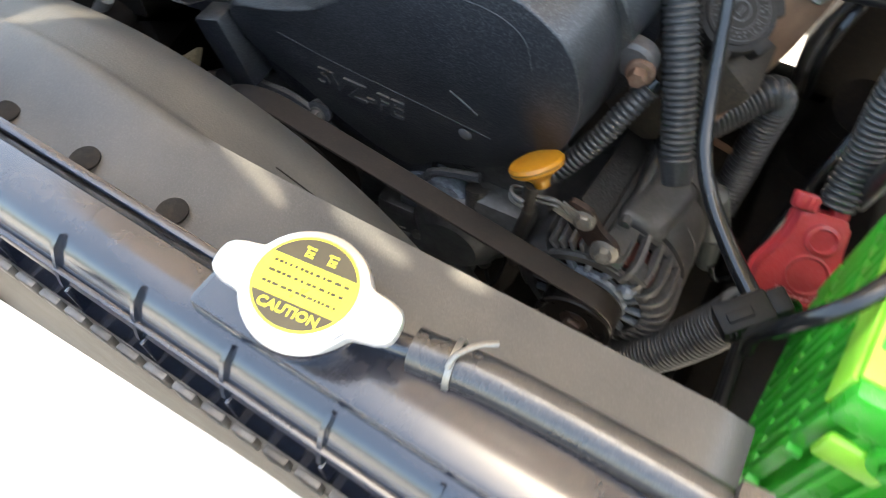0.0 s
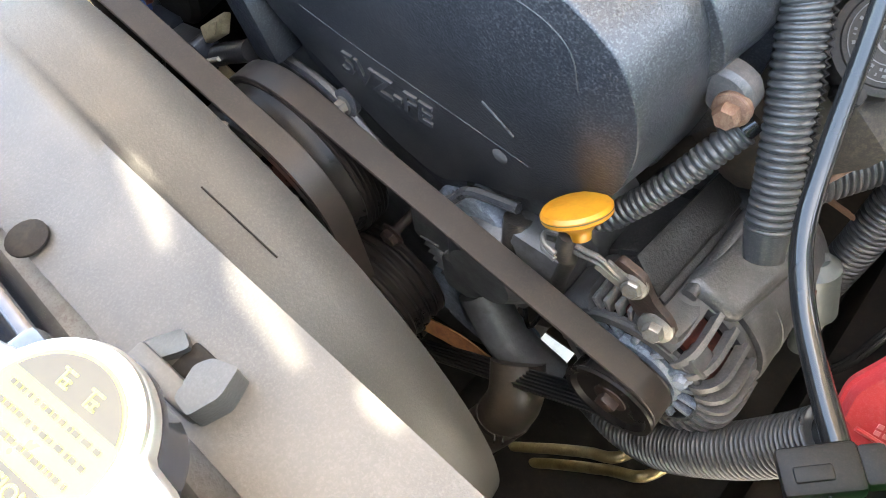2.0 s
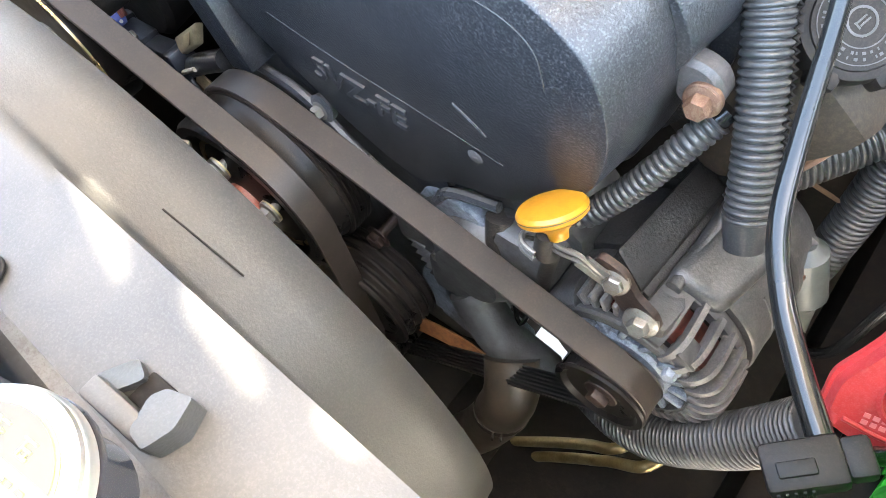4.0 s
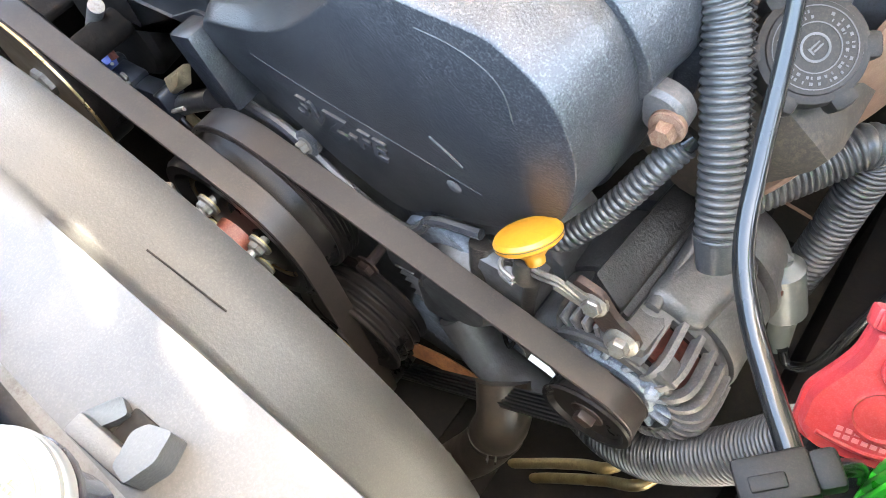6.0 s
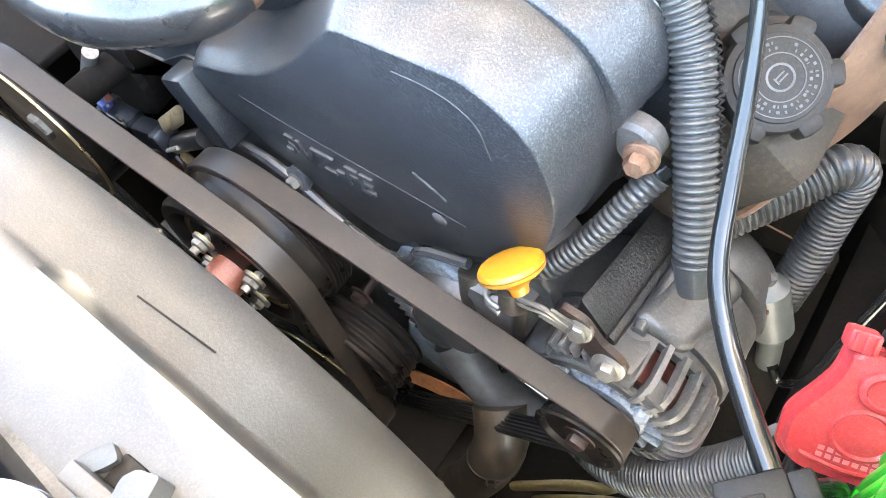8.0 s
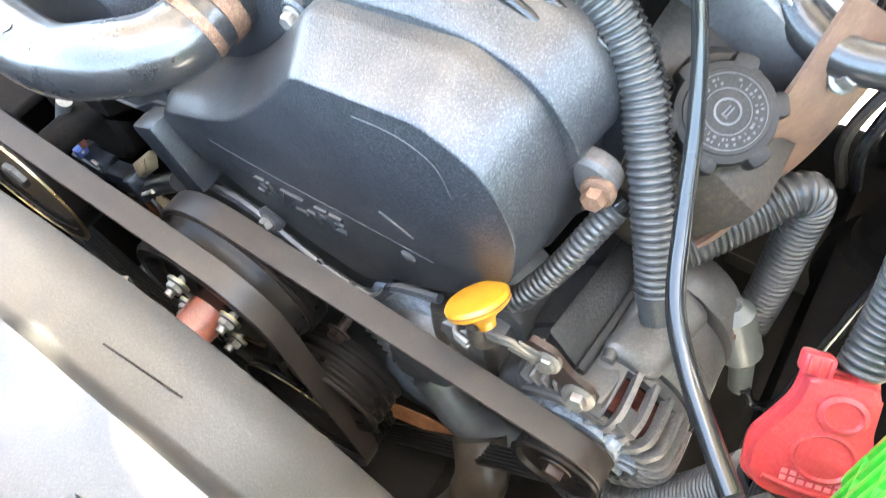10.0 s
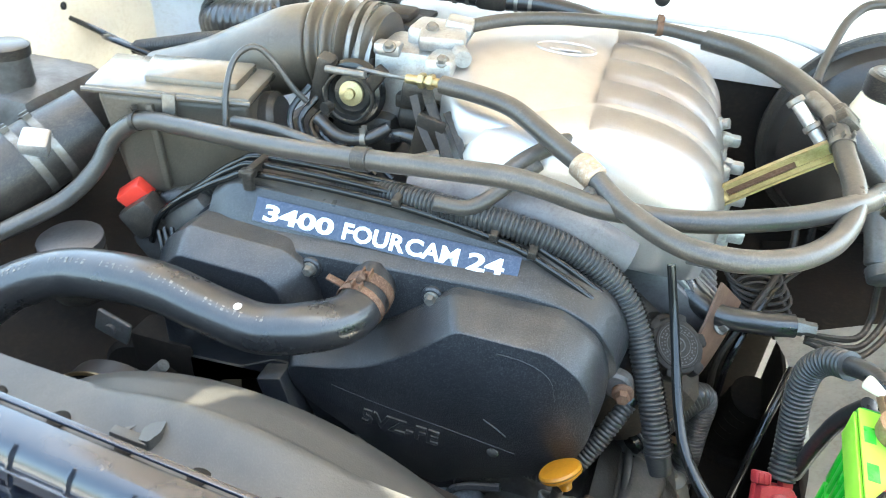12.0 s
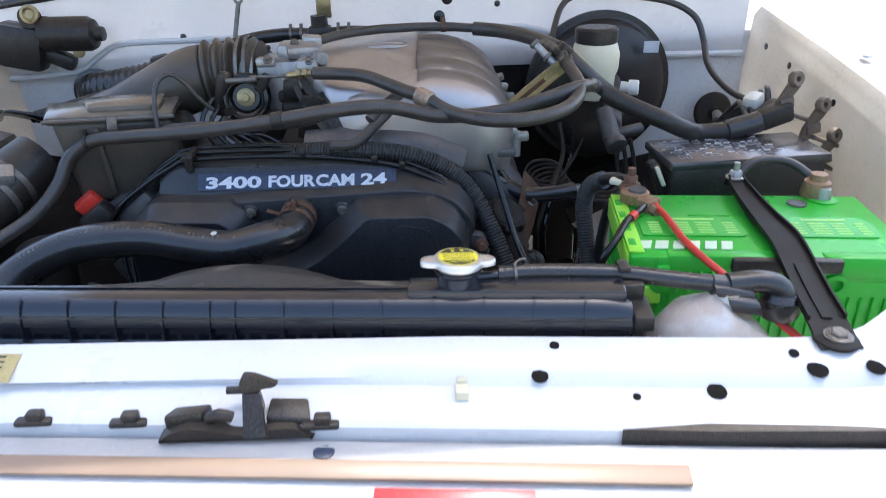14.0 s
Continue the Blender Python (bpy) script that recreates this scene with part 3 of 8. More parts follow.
def firewall():
    t = thing("firewall", (0, 0.88, 0.6), "white painted steel firewall with a pressed step", "firewall", kind="structure")
    part("upper_panel", strip_x([(0.862, 1.05), (0.858, 1.2), (0.865, 1.225), (0.905, 1.235)], -1.0, 0.62, 0.003), M["paint"], t)
    part("lower_panel", box((-0.465, 0.885, 0.73), (1.11, 0.01, 0.74), 0.002), M["paint_in"], t)
    part("lower_panel", box((0.445, 0.885, 0.73), (0.41, 0.01, 0.74), 0.002), M["paint_in"], t)
    part("tunnel_edge", box((0.165, 0.885, 0.91), (0.15, 0.01, 0.38), 0.002), M["paint_in"], t)
    seam = [(-1.0, 0.858, 1.05), (-0.74, 0.857, 1.066), (-0.69, 0.856, 1.085), (-0.645, 0.855, 1.112), (-0.6, 0.855, 1.12), (-0.4, 0.855, 1.122), (0.1, 0.855, 1.127), (0.2, 0.855, 1.12), (0.3, 0.855, 1.085), (0.4, 0.855, 1.065), (0.62, 0.857, 1.06)]
    part("stepped_flange", tube(seam, 0.006, 8, 0.02), M["paint"], t)
    part("weather_strip", tube([(-1.0, 0.862, 1.18), (-0.778, 0.862, 1.206), (-0.631, 0.862, 1.224), (-0.4, 0.866, 1.24), (0.06, 0.866, 1.25), (0.34, 0.865, 1.243), (0.43, 0.862, 1.222), (0.5, 0.86, 1.2), (0.59, 0.858, 1.171)], 0.009, 10, 0.01), M["rubber"], t, "black rubber seal along the cowl edge")
    for x, z, r in ((0.022, 1.183, 0.011), (0.006, 1.151, 0.011), (0.12, 1.171, 0.006), (-0.5, 1.128, 0.006)):
        part("rubber_plug", lathe([(r, 0), (r, 0.002), (r * 0.8, 0.004), (0, 0.005)], (x, 0.8585, z), (0, -1, 0), 18), M["rubber"], t, "black rubber plug")
    # Near-black sheet added where the firewall lies in deep shade.
    part("insulation_pad", prism(rounded([(0.07, 0.66), (0.07, 1.03), (0.1, 1.06), (0.22, 1.06), (0.27, 0.98), (0.39, 0.94), (0.39, 0.66)], 0.02), 0.868, 0.8795, 0.004), M["void"], t, "near-black sheet for the shade on the firewall")
    return t


firewall()


def inner_fender(sx, name, label):
    """sx = 1 for the battery side, -1 for the air box side."""
    t = thing(name, (sx * 0.66, 0.3, 0.6), label, "fender", kind="structure")
    rows = []
    for y, xe, ze in ((-0.09, 0.60, 0.985), (0.05, 0.61, 1.03), (0.2, 0.62, 1.065), (0.4, 0.632, 1.095), (0.6, 0.643, 1.12), (0.88, 0.655, 1.15)):
        rows.append([(sx * v, y, z) for v, z in ((xe - 0.02, 0.55), (xe - 0.02, ze - 0.13), (xe - 0.012, ze - 0.02), (xe, ze - 0.004), (xe + 0.03, ze), (xe + 0.05, ze - 0.006), (xe + 0.12, ze + 0.004), (xe + 0.3, ze - 0.03), (xe + 0.34, ze - 0.12), (xe + 0.35, 0.4))])
    bm = bmesh.new()
    vs = [[bm.verts.new(v) for v in r] for r in rows]
    for a, b in zip(vs, vs[1:]):
        for k in range(len(a) - 1):
            bm.faces.new((a[k], a[k + 1], b[k + 1], b[k]))
    bmesh.ops.solidify(bm, geom=bm.faces[:], thickness=0.0015)
    part("fender_shell", bm, M["paint_wing"], t, "dusty cream-white fender with an inner flange")
    for y, z in ((0.76, 1.09), (0.66, 1.075), (0.5, 1.05)):
        part("drain_hole", lathe([(0.006, 0), (0.006, 0.0012), (0.004, 0.0016)], (sx * 0.622, y, z), (-sx, 0, 0.05), 14), M["rubber"], t)
    return t


inner_fender(1, "inner_fender_right", "white fender and inner wing beside the battery")
inner_fender(-1.35, "inner_fender_left", "white fender and inner wing beside the air box")
single("fender_bolt", bolt((0.672, 0.52, 1.114), (0, 0, 1), 0.008, 0.007), M["paint"], (0.672, 0.52, 1.114), "white painted bolt on the fender flange", "bolt")

apron = thing("inner_apron", (0.4, 0.5, 0.6), "pale painted inner apron under the brake parts", "panel", kind="structure")
bm = bmesh.new()
grid = []
for j in range(9):
    y = 0.30 + 0.32 * j / 8
    row = []
    for i in range(7):
        f = i / 6
        x = 0.235 + 0.39 * f + 0.03 * math.sin(3 * j / 8)
        z = 0.80 + 0.085 * min(1, f * 2.2) + 0.03 * max(0, f - 0.5)
        row.append(bm.verts.new((x, y, z)))
    grid.append(row)
for a, b in zip(grid, grid[1:]):
    for k in range(6):
        bm.faces.new((a[k], a[k + 1], b[k + 1], b[k]))
bmesh.ops.solidify(bm, geom=bm.faces[:], thickness=0.003)
part("apron_panel", bm, M["paint_grime"], apron)
# Side and rear sheets are near-black, standing for shade beside the apron.
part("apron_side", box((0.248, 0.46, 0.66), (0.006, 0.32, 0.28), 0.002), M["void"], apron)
part("rear_floor", slab([(0.24, 0.622, 0.80), (0.62, 0.622, 0.86), (0.62, 0.878, 0.88), (0.24, 0.878, 0.80)], (0, 0, -0.01), 0.002), M["void"], apron, "near-black sheet for the shade behind the apron")
for x, y, z in ((0.30, 0.50, 0.872), (0.33, 0.46, 0.886), (0.31, 0.43, 0.874), (0.35, 0.55, 0.89)):
    part("panel_hole", lathe([(0.006, 0), (0.006, 0.0015), (0.004, 0.002)], (x, y, z), (0, 0, 1), 14), M["void"], apron)

# Near-black sheets added for the deep shade under the air box.
lw2 = thing("left_shade_sheets", (-0.7, 0.5, 0.6), "near-black sheets for the shade under the air box", "panel", kind="structure")
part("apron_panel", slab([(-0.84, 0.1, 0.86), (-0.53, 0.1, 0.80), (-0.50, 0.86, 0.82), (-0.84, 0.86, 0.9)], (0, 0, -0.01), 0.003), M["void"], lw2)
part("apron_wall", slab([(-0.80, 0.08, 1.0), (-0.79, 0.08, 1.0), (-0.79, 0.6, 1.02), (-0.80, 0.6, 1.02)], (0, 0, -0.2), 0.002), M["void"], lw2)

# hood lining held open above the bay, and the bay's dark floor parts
hood = thing("hood", (0, 0.95, 1.3), "open hood with a tan lining and slots added for sun flecks", "hood", kind="structure")
# pointed slots added to the unseen hood throw sun flecks on the fan shroud
FLECK_SLOTS = [((0.05, 0.353), (0.113, 0.332), 0.011), ((0.127, 0.344), (0.182, 0.332), 0.011), ((0.197, 0.34), (0.218, 0.336), 0.007)]


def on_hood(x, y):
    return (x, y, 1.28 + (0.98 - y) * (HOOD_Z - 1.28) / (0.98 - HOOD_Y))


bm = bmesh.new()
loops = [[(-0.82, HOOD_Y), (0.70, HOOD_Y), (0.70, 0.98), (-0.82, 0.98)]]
for a, b, w in FLECK_SLOTS:
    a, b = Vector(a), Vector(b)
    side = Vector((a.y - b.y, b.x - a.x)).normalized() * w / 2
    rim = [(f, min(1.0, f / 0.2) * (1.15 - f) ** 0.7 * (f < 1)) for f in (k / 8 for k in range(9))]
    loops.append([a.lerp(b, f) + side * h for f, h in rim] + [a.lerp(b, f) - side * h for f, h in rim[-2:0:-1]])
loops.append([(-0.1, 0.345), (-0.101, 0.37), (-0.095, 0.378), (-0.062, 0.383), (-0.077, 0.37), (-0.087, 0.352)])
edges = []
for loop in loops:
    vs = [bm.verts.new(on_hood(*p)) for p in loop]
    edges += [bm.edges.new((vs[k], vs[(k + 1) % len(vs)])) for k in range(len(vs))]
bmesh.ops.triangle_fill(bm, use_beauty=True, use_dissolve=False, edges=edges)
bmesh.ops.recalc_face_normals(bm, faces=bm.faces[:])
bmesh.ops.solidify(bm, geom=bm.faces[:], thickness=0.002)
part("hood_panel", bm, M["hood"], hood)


SUP = [(-0.039, 0.955), (-0.0395, 0.9935), (-0.0415, 0.9958), (-0.066, 0.994), (-0.084, 0.983), (-0.09, 0.976), (-0.1, 0.974), (-0.125, 0.97), (-0.132, 0.964), (-0.133, 0.87)]


def sup_bump(x, k):
    up = 0.016 / (1 + math.exp(-(x - 0.37) / 0.02)) * (1 if k < 5 else 0.6) * (k > 0)
    back = 0.05 / (1 + math.exp(-(x - 0.39) / 0.015)) * (k < 4) + 0.042 * min(0.0, x) * (k < 5)
    return back, up


def on_support(x, y):
    """A place of the support panel's top over (x, y)."""
    q = Matrix.Rotation(radians(-YAW), 4, "Z") @ Vector((x, y, 0))
    rows = []
    for k in range(2, len(SUP) - 1):
        back, up = sup_bump(q.x, k)
        rows.append((SUP[k][0] + back, SUP[k][1] + up))
    for (y0, z0), (y1, z1) in zip(rows, rows[1:]):
        if y1 <= q.y <= y0:
            return Vector((x, y, z0 + (z1 - z0) * (q.y - y0) / (y1 - y0)))
    return Vector((x, y, rows[0][1]))


def support_panel():
    t = thing("radiator_support", (0, -0.08, 0.9), "white painted radiator support panel with bolt holes", "panel")
    bm = bmesh.new()
    cols = []
    n = 90
    for i in range(n + 1):
        x = -1.0 + 1.62 * i / n
        col = []
        for k, (y, z) in enumerate(SUP):
            back, up = sup_bump(x, k)
            col.append(bm.verts.new((x, y + back, z + up)))
        cols.append(col)
    inner = [[bm.verts.new(v.co + Vector((0, 0.0012, -0.0016))) for v in c] for c in cols]
    last = len(SUP) - 1
    for a, b, c, d in zip(cols, cols[1:], inner, inner[1:]):
        for k in range(last):
            bm.faces.new((a[k], b[k], b[k + 1], a[k + 1]))
            bm.faces.new((c[k], c[k + 1], d[k + 1], d[k]))
        bm.faces.new((a[0], c[0], d[0], b[0]))
        bm.faces.new((a[last], b[last], d[last], c[last]))
    for k in range(last):
        bm.faces.new((cols[0][k], cols[0][k + 1], inner[0][k + 1], inner[0][k]))
        bm.faces.new((cols[-1][k], inner[-1][k], inner[-1][k + 1], cols[-1][k + 1]))
    part("pressed_panel", yawed(bm, YAW), M["paint"], t)
    for x, y, r in ((0.083, -0.062, 0.0045), (0.066, -0.09, 0.0075), (0.215, -0.112, 0.0085), (0.304, -0.103, 0.009), (0.351, -0.108, 0.008), (0.289, -0.088, 0.0045), (0.146, -0.113, 0.0035)):
        part("hole", lathe([(r, 0), (r, 0.0008), (r * 0.75, 0.0012)], on_support(x, y) + Vector((0, 0, 0.0006)), (0, -0.3, 1), 16), M["void"], t, "dark bolt hole")
    return t


support_panel()
P = on_support(-0.003, -0.101)
clip = thing("clip", P, "cream plastic clip on the support panel", "clip")
part("clip_body", box(P + Vector((0, 0, 0.004)), (0.012, 0.014, 0.009), 0.002), M["milk_y"], clip)
part("clip_tab", box(P + Vector((0, 0.009, 0.009)), (0.009, 0.006, 0.006), 0.0015), M["milk_y"], clip)

latch = thing("hood_latch", (-0.185, -0.1, 0.95), "black hood latch hook on the support panel", "latch")
hk = rounded([(-0.187, 0.955), (-0.191, 1.0), (-0.187, 1.008), (-0.178, 1.007), (-0.158, 0.997), (-0.165, 0.994), (-0.176, 0.993), (-0.172, 0.955)], 0.003)
part("hook", prism(hk, -0.106, -0.1, 0.001), M["black"], latch)
part("hook_stem", slab([(-0.19, -0.107, 0.99), (-0.174, -0.107, 0.99), (-0.168, -0.131, 0.962), (-0.188, -0.131, 0.962)], (0, 0.004, -0.004), 0.0015), M["black"], latch)
part("latch_base", prism(rounded([(-0.262, 0.958), (-0.25, 0.967), (-0.235, 0.972), (-0.215, 0.97), (-0.2, 0.964), (-0.178, 0.963), (-0.165, 0.968), (-0.145, 0.968), (-0.135, 0.96), (-0.128, 0.957)], 0.003), -0.128, -0.108, 0.003), M["black"], latch)
part("latch_lever", slab([(-0.256, -0.118, 0.978), (-0.222, -0.118, 0.982), (-0.218, -0.102, 0.978), (-0.25, -0.102, 0.976)], (0, 0, -0.016), 0.003), M["black"], latch)
part("latch_plate", slab([(-0.17, -0.118, 0.973), (-0.132, -0.12, 0.97), (-0.136, -0.1, 0.978), (-0.168, -0.1, 0.98)], (0, 0, -0.014), 0.002), M["black"], latch)
part("latch_spring", tube([(-0.218, -0.117, 0.974), (-0.208, -0.119, 0.979), (-0.198, -0.117, 0.974)], 0.005, 10), M["black"], latch)
part("latch_pin", rod((-0.204, -0.1, 0.989), (-0.186, -0.1, 0.989), 0.0035), M["black"], latch)
for x in (-0.374, -0.29, -0.124):
    P = on_support(x, -0.131 - 0.08 * x)
    gc = thing("grille_clip", P, "black grille clip on the support panel", "clip", "grille clips")
    part("clip_foot", box(P + Vector((0, 0, 0.0)), (0.032, 0.01, 0.006), 0.002), M["black"], gc)
    part("clip_head", box(P + Vector((0.002, 0.001, 0.006)), (0.014, 0.01, 0.008), 0.002), M["black"], gc)
P = on_support(-0.425, -0.056)
lab = thing("notice_label", P, "small yellow notice label on the support panel", "label")
part("label_sheet", box(P + Vector((0, 0, 0.0012)), (0.04, 0.03, 0.0005), 0, (22, 0, YAW)), M["label_gold"], lab)
for j in range(5):
    for k in range(4):
        part("print_line", box(P + Vector((-0.0125 + 0.0084 * k, 0.0105 - 0.0052 * j, 0.0058 - 0.0021 * j)), (0.0072 - 0.003 * ((j * 3 + k) % 3 == 0), 0.0022, 0.0004), 0, (22, 0, YAW)), M["sticker_k"], lab)

grille = thing("front_grille", (-0.1, -0.17, 0.85), "bright white grille surround with a tan strip", "grille")
part("top_cap", yawed(strip_x([(-0.136, 0.94), (-0.137, 0.953), (-0.146, 0.955), (-0.18, 0.948), (-0.21, 0.925), (-0.225, 0.88)], -0.95, 0.75, 0.002), YAW), M["paint"], grille)
part("tan_strip", yawed(box((-0.355, -0.1705, 0.9535), (1.08, 0.018, 0.004), 0.0015, (12, 0, 0)), YAW), M["tan"], grille)
# Blue disc painted in place of a reflection on the grille.
part("badge", yawed(lathe([(0.009, 0), (0.009, 0.0012), (0.0075, 0.0018)], (-0.108, -0.151, 0.9535), (0, 0.1, 1), 24), YAW), M["blue"], grille, "small blue disc for a reflection on the grille")
part("lower_bar", yawed(box((-0.1, -0.24, 0.82), (1.6, 0.03, 0.16), 0.01), YAW), M["paint"], grille)
part("red_emblem", yawed(box((0.001, -0.192, 0.946), (0.125, 0.016, 0.004), 0.001, (16, 0, 0)), YAW), M["red"], grille)
for xx in (0.40, -0.72):
    hl = thing("headlamp", (xx, -0.12, 0.85), "headlamp with a black wedge for the shaded gap", "headlamp", "headlamps")
    # Black wedge drawn for the shaded gap beside the support panel.
    o = [(xx + dx, y) for dx, y in ((-0.274, -0.146), (-0.2, -0.153), (-0.06, -0.161), (0.15, -0.17), (0.15, -0.118), (-0.04, -0.12), (-0.084, -0.1225), (-0.18, -0.142))]
    hb = bmesh.new()
    lo, hi = [[hb.verts.new((x, y, z)) for x, y in o] for z in (0.94, 0.9685)]
    hb.faces.new(lo)
    hb.faces.new(hi)
    for k in range(len(o)):
        hb.faces.new((lo[k], lo[(k + 1) % len(o)], hi[(k + 1) % len(o)], hi[k]))
    part("housing", hb, M["black"], hl)
    part("lens", yawed(box((xx, -0.17, 0.88), (0.3, 0.03, 0.13), 0.012), YAW), M["milk"], hl)


# ---- radiator ----
def radiator():
    t = thing("radiator", (-0.2, 0.0, 0.45), "radiator with a ribbed black plastic top tank", "radiator")
    prof = [(0.02, 0.955), (0.018, 0.998), (0.0145, 1.0105), (0.0105, 1.0155), (0.004, 1.017), (-0.004, 1.0168), (-0.0095, 1.0152), (-0.0148, 1.0112), (-0.019, 1.004), (-0.0215, 0.996), (-0.0225, 0.991), (-0.019, 0.988), (-0.019, 0.975), (-0.026, 0.968), (-0.026, 0.955)]
    bm = bmesh.new()
    cols = []
    n = 50
    for i in range(n + 1):
        x = -0.62 + 0.785 * i / n
        s = 1.0 - 0.10 * max(0, (i - n + 2) / 2) ** 2
        cols.append([bm.verts.new((x, y * s, 0.955 + (z - 0.955) * s)) for y, z in prof])
    for a, b in zip(cols, cols[1:]):
        for k in range(len(prof) - 1):
            bm.faces.new((a[k], b[k], b[k + 1], a[k + 1]))
    bm.faces.new(cols[-1])
    bm.faces.new(cols[0])
    tank = part("top_tank", yawed(bm, YAW), M["tank"], t, "black plastic top tank, faint tan hood reflection put on top")
    face = [(y - 0.0022 * (1 if z < 1.012 else 0.6), z + (0.0022 if z > 1.008 else 0.0)) for y, z in prof[6:12]]
    for x in (-0.578, -0.530, -0.482, -0.434, -0.386, -0.338, -0.29, -0.243, -0.218, -0.17, -0.122, -0.074, -0.025, 0.024, 0.072, 0.12):
        rib = bmesh.new()
        lo, hi = [[rib.verts.new((x + s * 0.0011, y, z)) for y, z in face + [(-0.012, 0.985)]] for s in (-1, 1)]
        rib.faces.new(lo)
        rib.faces.new(hi)
        for k in range(len(lo)):
            rib.faces.new((lo[k], lo[(k + 1) % len(lo)], hi[(k + 1) % len(lo)], hi[k]))
        part("rib", yawed(rib, YAW), M["tank"], tank)
        part("rib_foot", yawed(box((x, -0.0215, 0.972), (0.0022, 0.008, 0.03), 0.0006), YAW), M["tank"], tank)
    part("front_bead", yawed(box((-0.228, -0.0212, 1.0015), (0.78, 0.003, 0.0016), 0.0006), YAW), M["tank"], tank)
    part("neck_pad", yawed(box((0.055, 0.008, 1.0165), (0.21, 0.03, 0.016), 0.004), YAW), M["tank"], tank)
    part("ledge", yawed(box((-0.32, 0.0178, 1.0135), (0.60, 0.005, 0.0035), 0.0012), YAW), M["tank"], tank)
    part("filler_neck", lathe([(0.02, 0), (0.02, 0.02), (0.024, 0.024), (0.024, 0.026)], (0, 0.0145, 1.014), (0, 0, 1), 28), M["tank"], tank)
    part("overflow_spout", rod((0.018, 0.017, 1.026), (0.05, 0.021, 1.026), 0.0048), M["tank"], tank)
    part("side_bracket", yawed(join(box((0.175, 0.0, 0.975), (0.02, 0.045, 0.06), 0.004), box((0.168, 0.016, 1.01), (0.024, 0.012, 0.022), 0.003), box((0.181, -0.026, 0.965), (0.014, 0.02, 0.05), 0.003)), YAW), M["black"], t)
    part("core", yawed(box((-0.23, 0.0, 0.715), (0.78, 0.035, 0.47), 0.003), YAW), M["dark"], t)
    part("crimp_flange", yawed(box((-0.23, 0.0, 0.964), (0.79, 0.06, 0.006), 0.002), YAW), M["alu_dirty"], t)
    for k in range(46):
        x = -0.6 + 0.0172 * k
        part("crimp_tab", yawed(box((x, -0.0295, 0.97), (0.0125, 0.004, 0.012), 0.001), YAW), M["alu_dirty"], t)
    return t


radiator()


def radiator_cap():
    t = thing("pressure_cap", (0, 0, 1.036), "plated radiator cap with two ears and a yellow caution sticker", "cap")
    out = []
    n = 96
    for k in range(n):
        a = 2 * math.pi * k / n
        r = 0.0238
        for c in (0, math.pi):
            d = abs((a - c + math.pi) % (2 * math.pi) - math.pi)
            r += 0.0125 * math.exp(-((d / 0.31) ** 4)) + 0.0006 * math.exp(-((d / 0.6) ** 2))
        out.append((r * math.cos(a), r * math.sin(a)))
    prof = ((0.0, 0.94), (0.0008, 1.0), (0.0042, 1.0), (0.0056, 0.975), (0.0062, 0.94))
    bm = bmesh.new()
    rings = [[bm.verts.new((x * s, y * s, 1.0385 + h)) for x, y in out] for h, s in prof]
    for a, b in zip(rings, rings[1:]):
        for k in range(n):
            bm.faces.new((a[k], a[(k + 1) % n], b[(k + 1) % n], b[k]))
    bm.faces.new(rings[0])
    bm.faces.new(rings[-1])
    CM = Matrix.Translation((0.0005, 0.0145, 0.0035)) @ Matrix.Translation((0, 0, 1.045)) @ Euler((radians(-1), radians(3), radians(4.5))).to_matrix().to_4x4() @ Matrix.Translation((0, 0, -1.045))

    def cpart(name, bm, material, parent, label=""):
        bm.transform(CM)
        return part(name, bm, material, parent, label)

    plate = cpart("cap_plate", bm, M["chrome"], t)
    cpart("raised_disc", lathe([(0.0232, 0), (0.0228, 0.0016), (0.0205, 0.0026), (0.0, 0.0026)], (0, 0, 1.0443), (0, 0, 1), 40), M["chrome"], plate)
    cpart("skirt", lathe([(0.021, 0), (0.021, 0.006)], (0, 0, 1.033), (0, 0, 1), 30), M["steel"], t)
    z = 1.0471
    st = cpart("sticker", lathe([(0.0192, 0), (0.0192, 0.0004), (0, 0.0004)], (0, 0, z), (0, 0, 1), 48), M["sticker_y"], t, "round yellow caution sticker")
    for sgn, cut in ((1, 0.0075), (-1, 0.0085)):
        r = 0.0182
        a0 = math.asin(cut / r)
        pts = [(r * math.cos(a0 + (math.pi - 2 * a0) * k / 18), sgn * r * math.sin(a0 + (math.pi - 2 * a0) * k / 18)) for k in range(19)]
        bm = bmesh.new()
        lo = [bm.verts.new((x, y, z + 0.0004)) for x, y in pts]
        hi = [bm.verts.new((x, y, z + 0.0006)) for x, y in pts]
        bm.faces.new(hi)
        bm.faces.new(lo)
        for k in range(19):
            bm.faces.new((lo[k], lo[(k + 1) % 19], hi[(k + 1) % 19], hi[k]))
        cpart("dark_band", bm, M["sticker_k"], st)
    cpart("caution_text", text_mesh("CAUTION", 0.0052, Matrix.Translation((0, -0.0120, z + 0.0007)), 0.0001, 1.0, 0.00012), M["sticker_y"], st)
    for x in (-0.0045, 0.0045):
        for k, (dx, dy, w, h) in enumerate(((0, 0.0018, 0.004, 0.0006), (-0.0008, 0, 0.0006, 0.0042), (0.0006, -0.0002, 0.003, 0.0006), (0.001, -0.0018, 0.0026, 0.0006), (0.0012, -0.0009, 0.0006, 0.0022))):
            cpart("print_mark", box((x + dx, 0.0118 + dy, z + 0.0007 + 0.00003 * k), (w, h, 0.0002), 0), M["sticker_y"], st)
    rnd = random.Random(7)
    for y in (0.0045, 0.0002, -0.0045):
        x = -0.0145
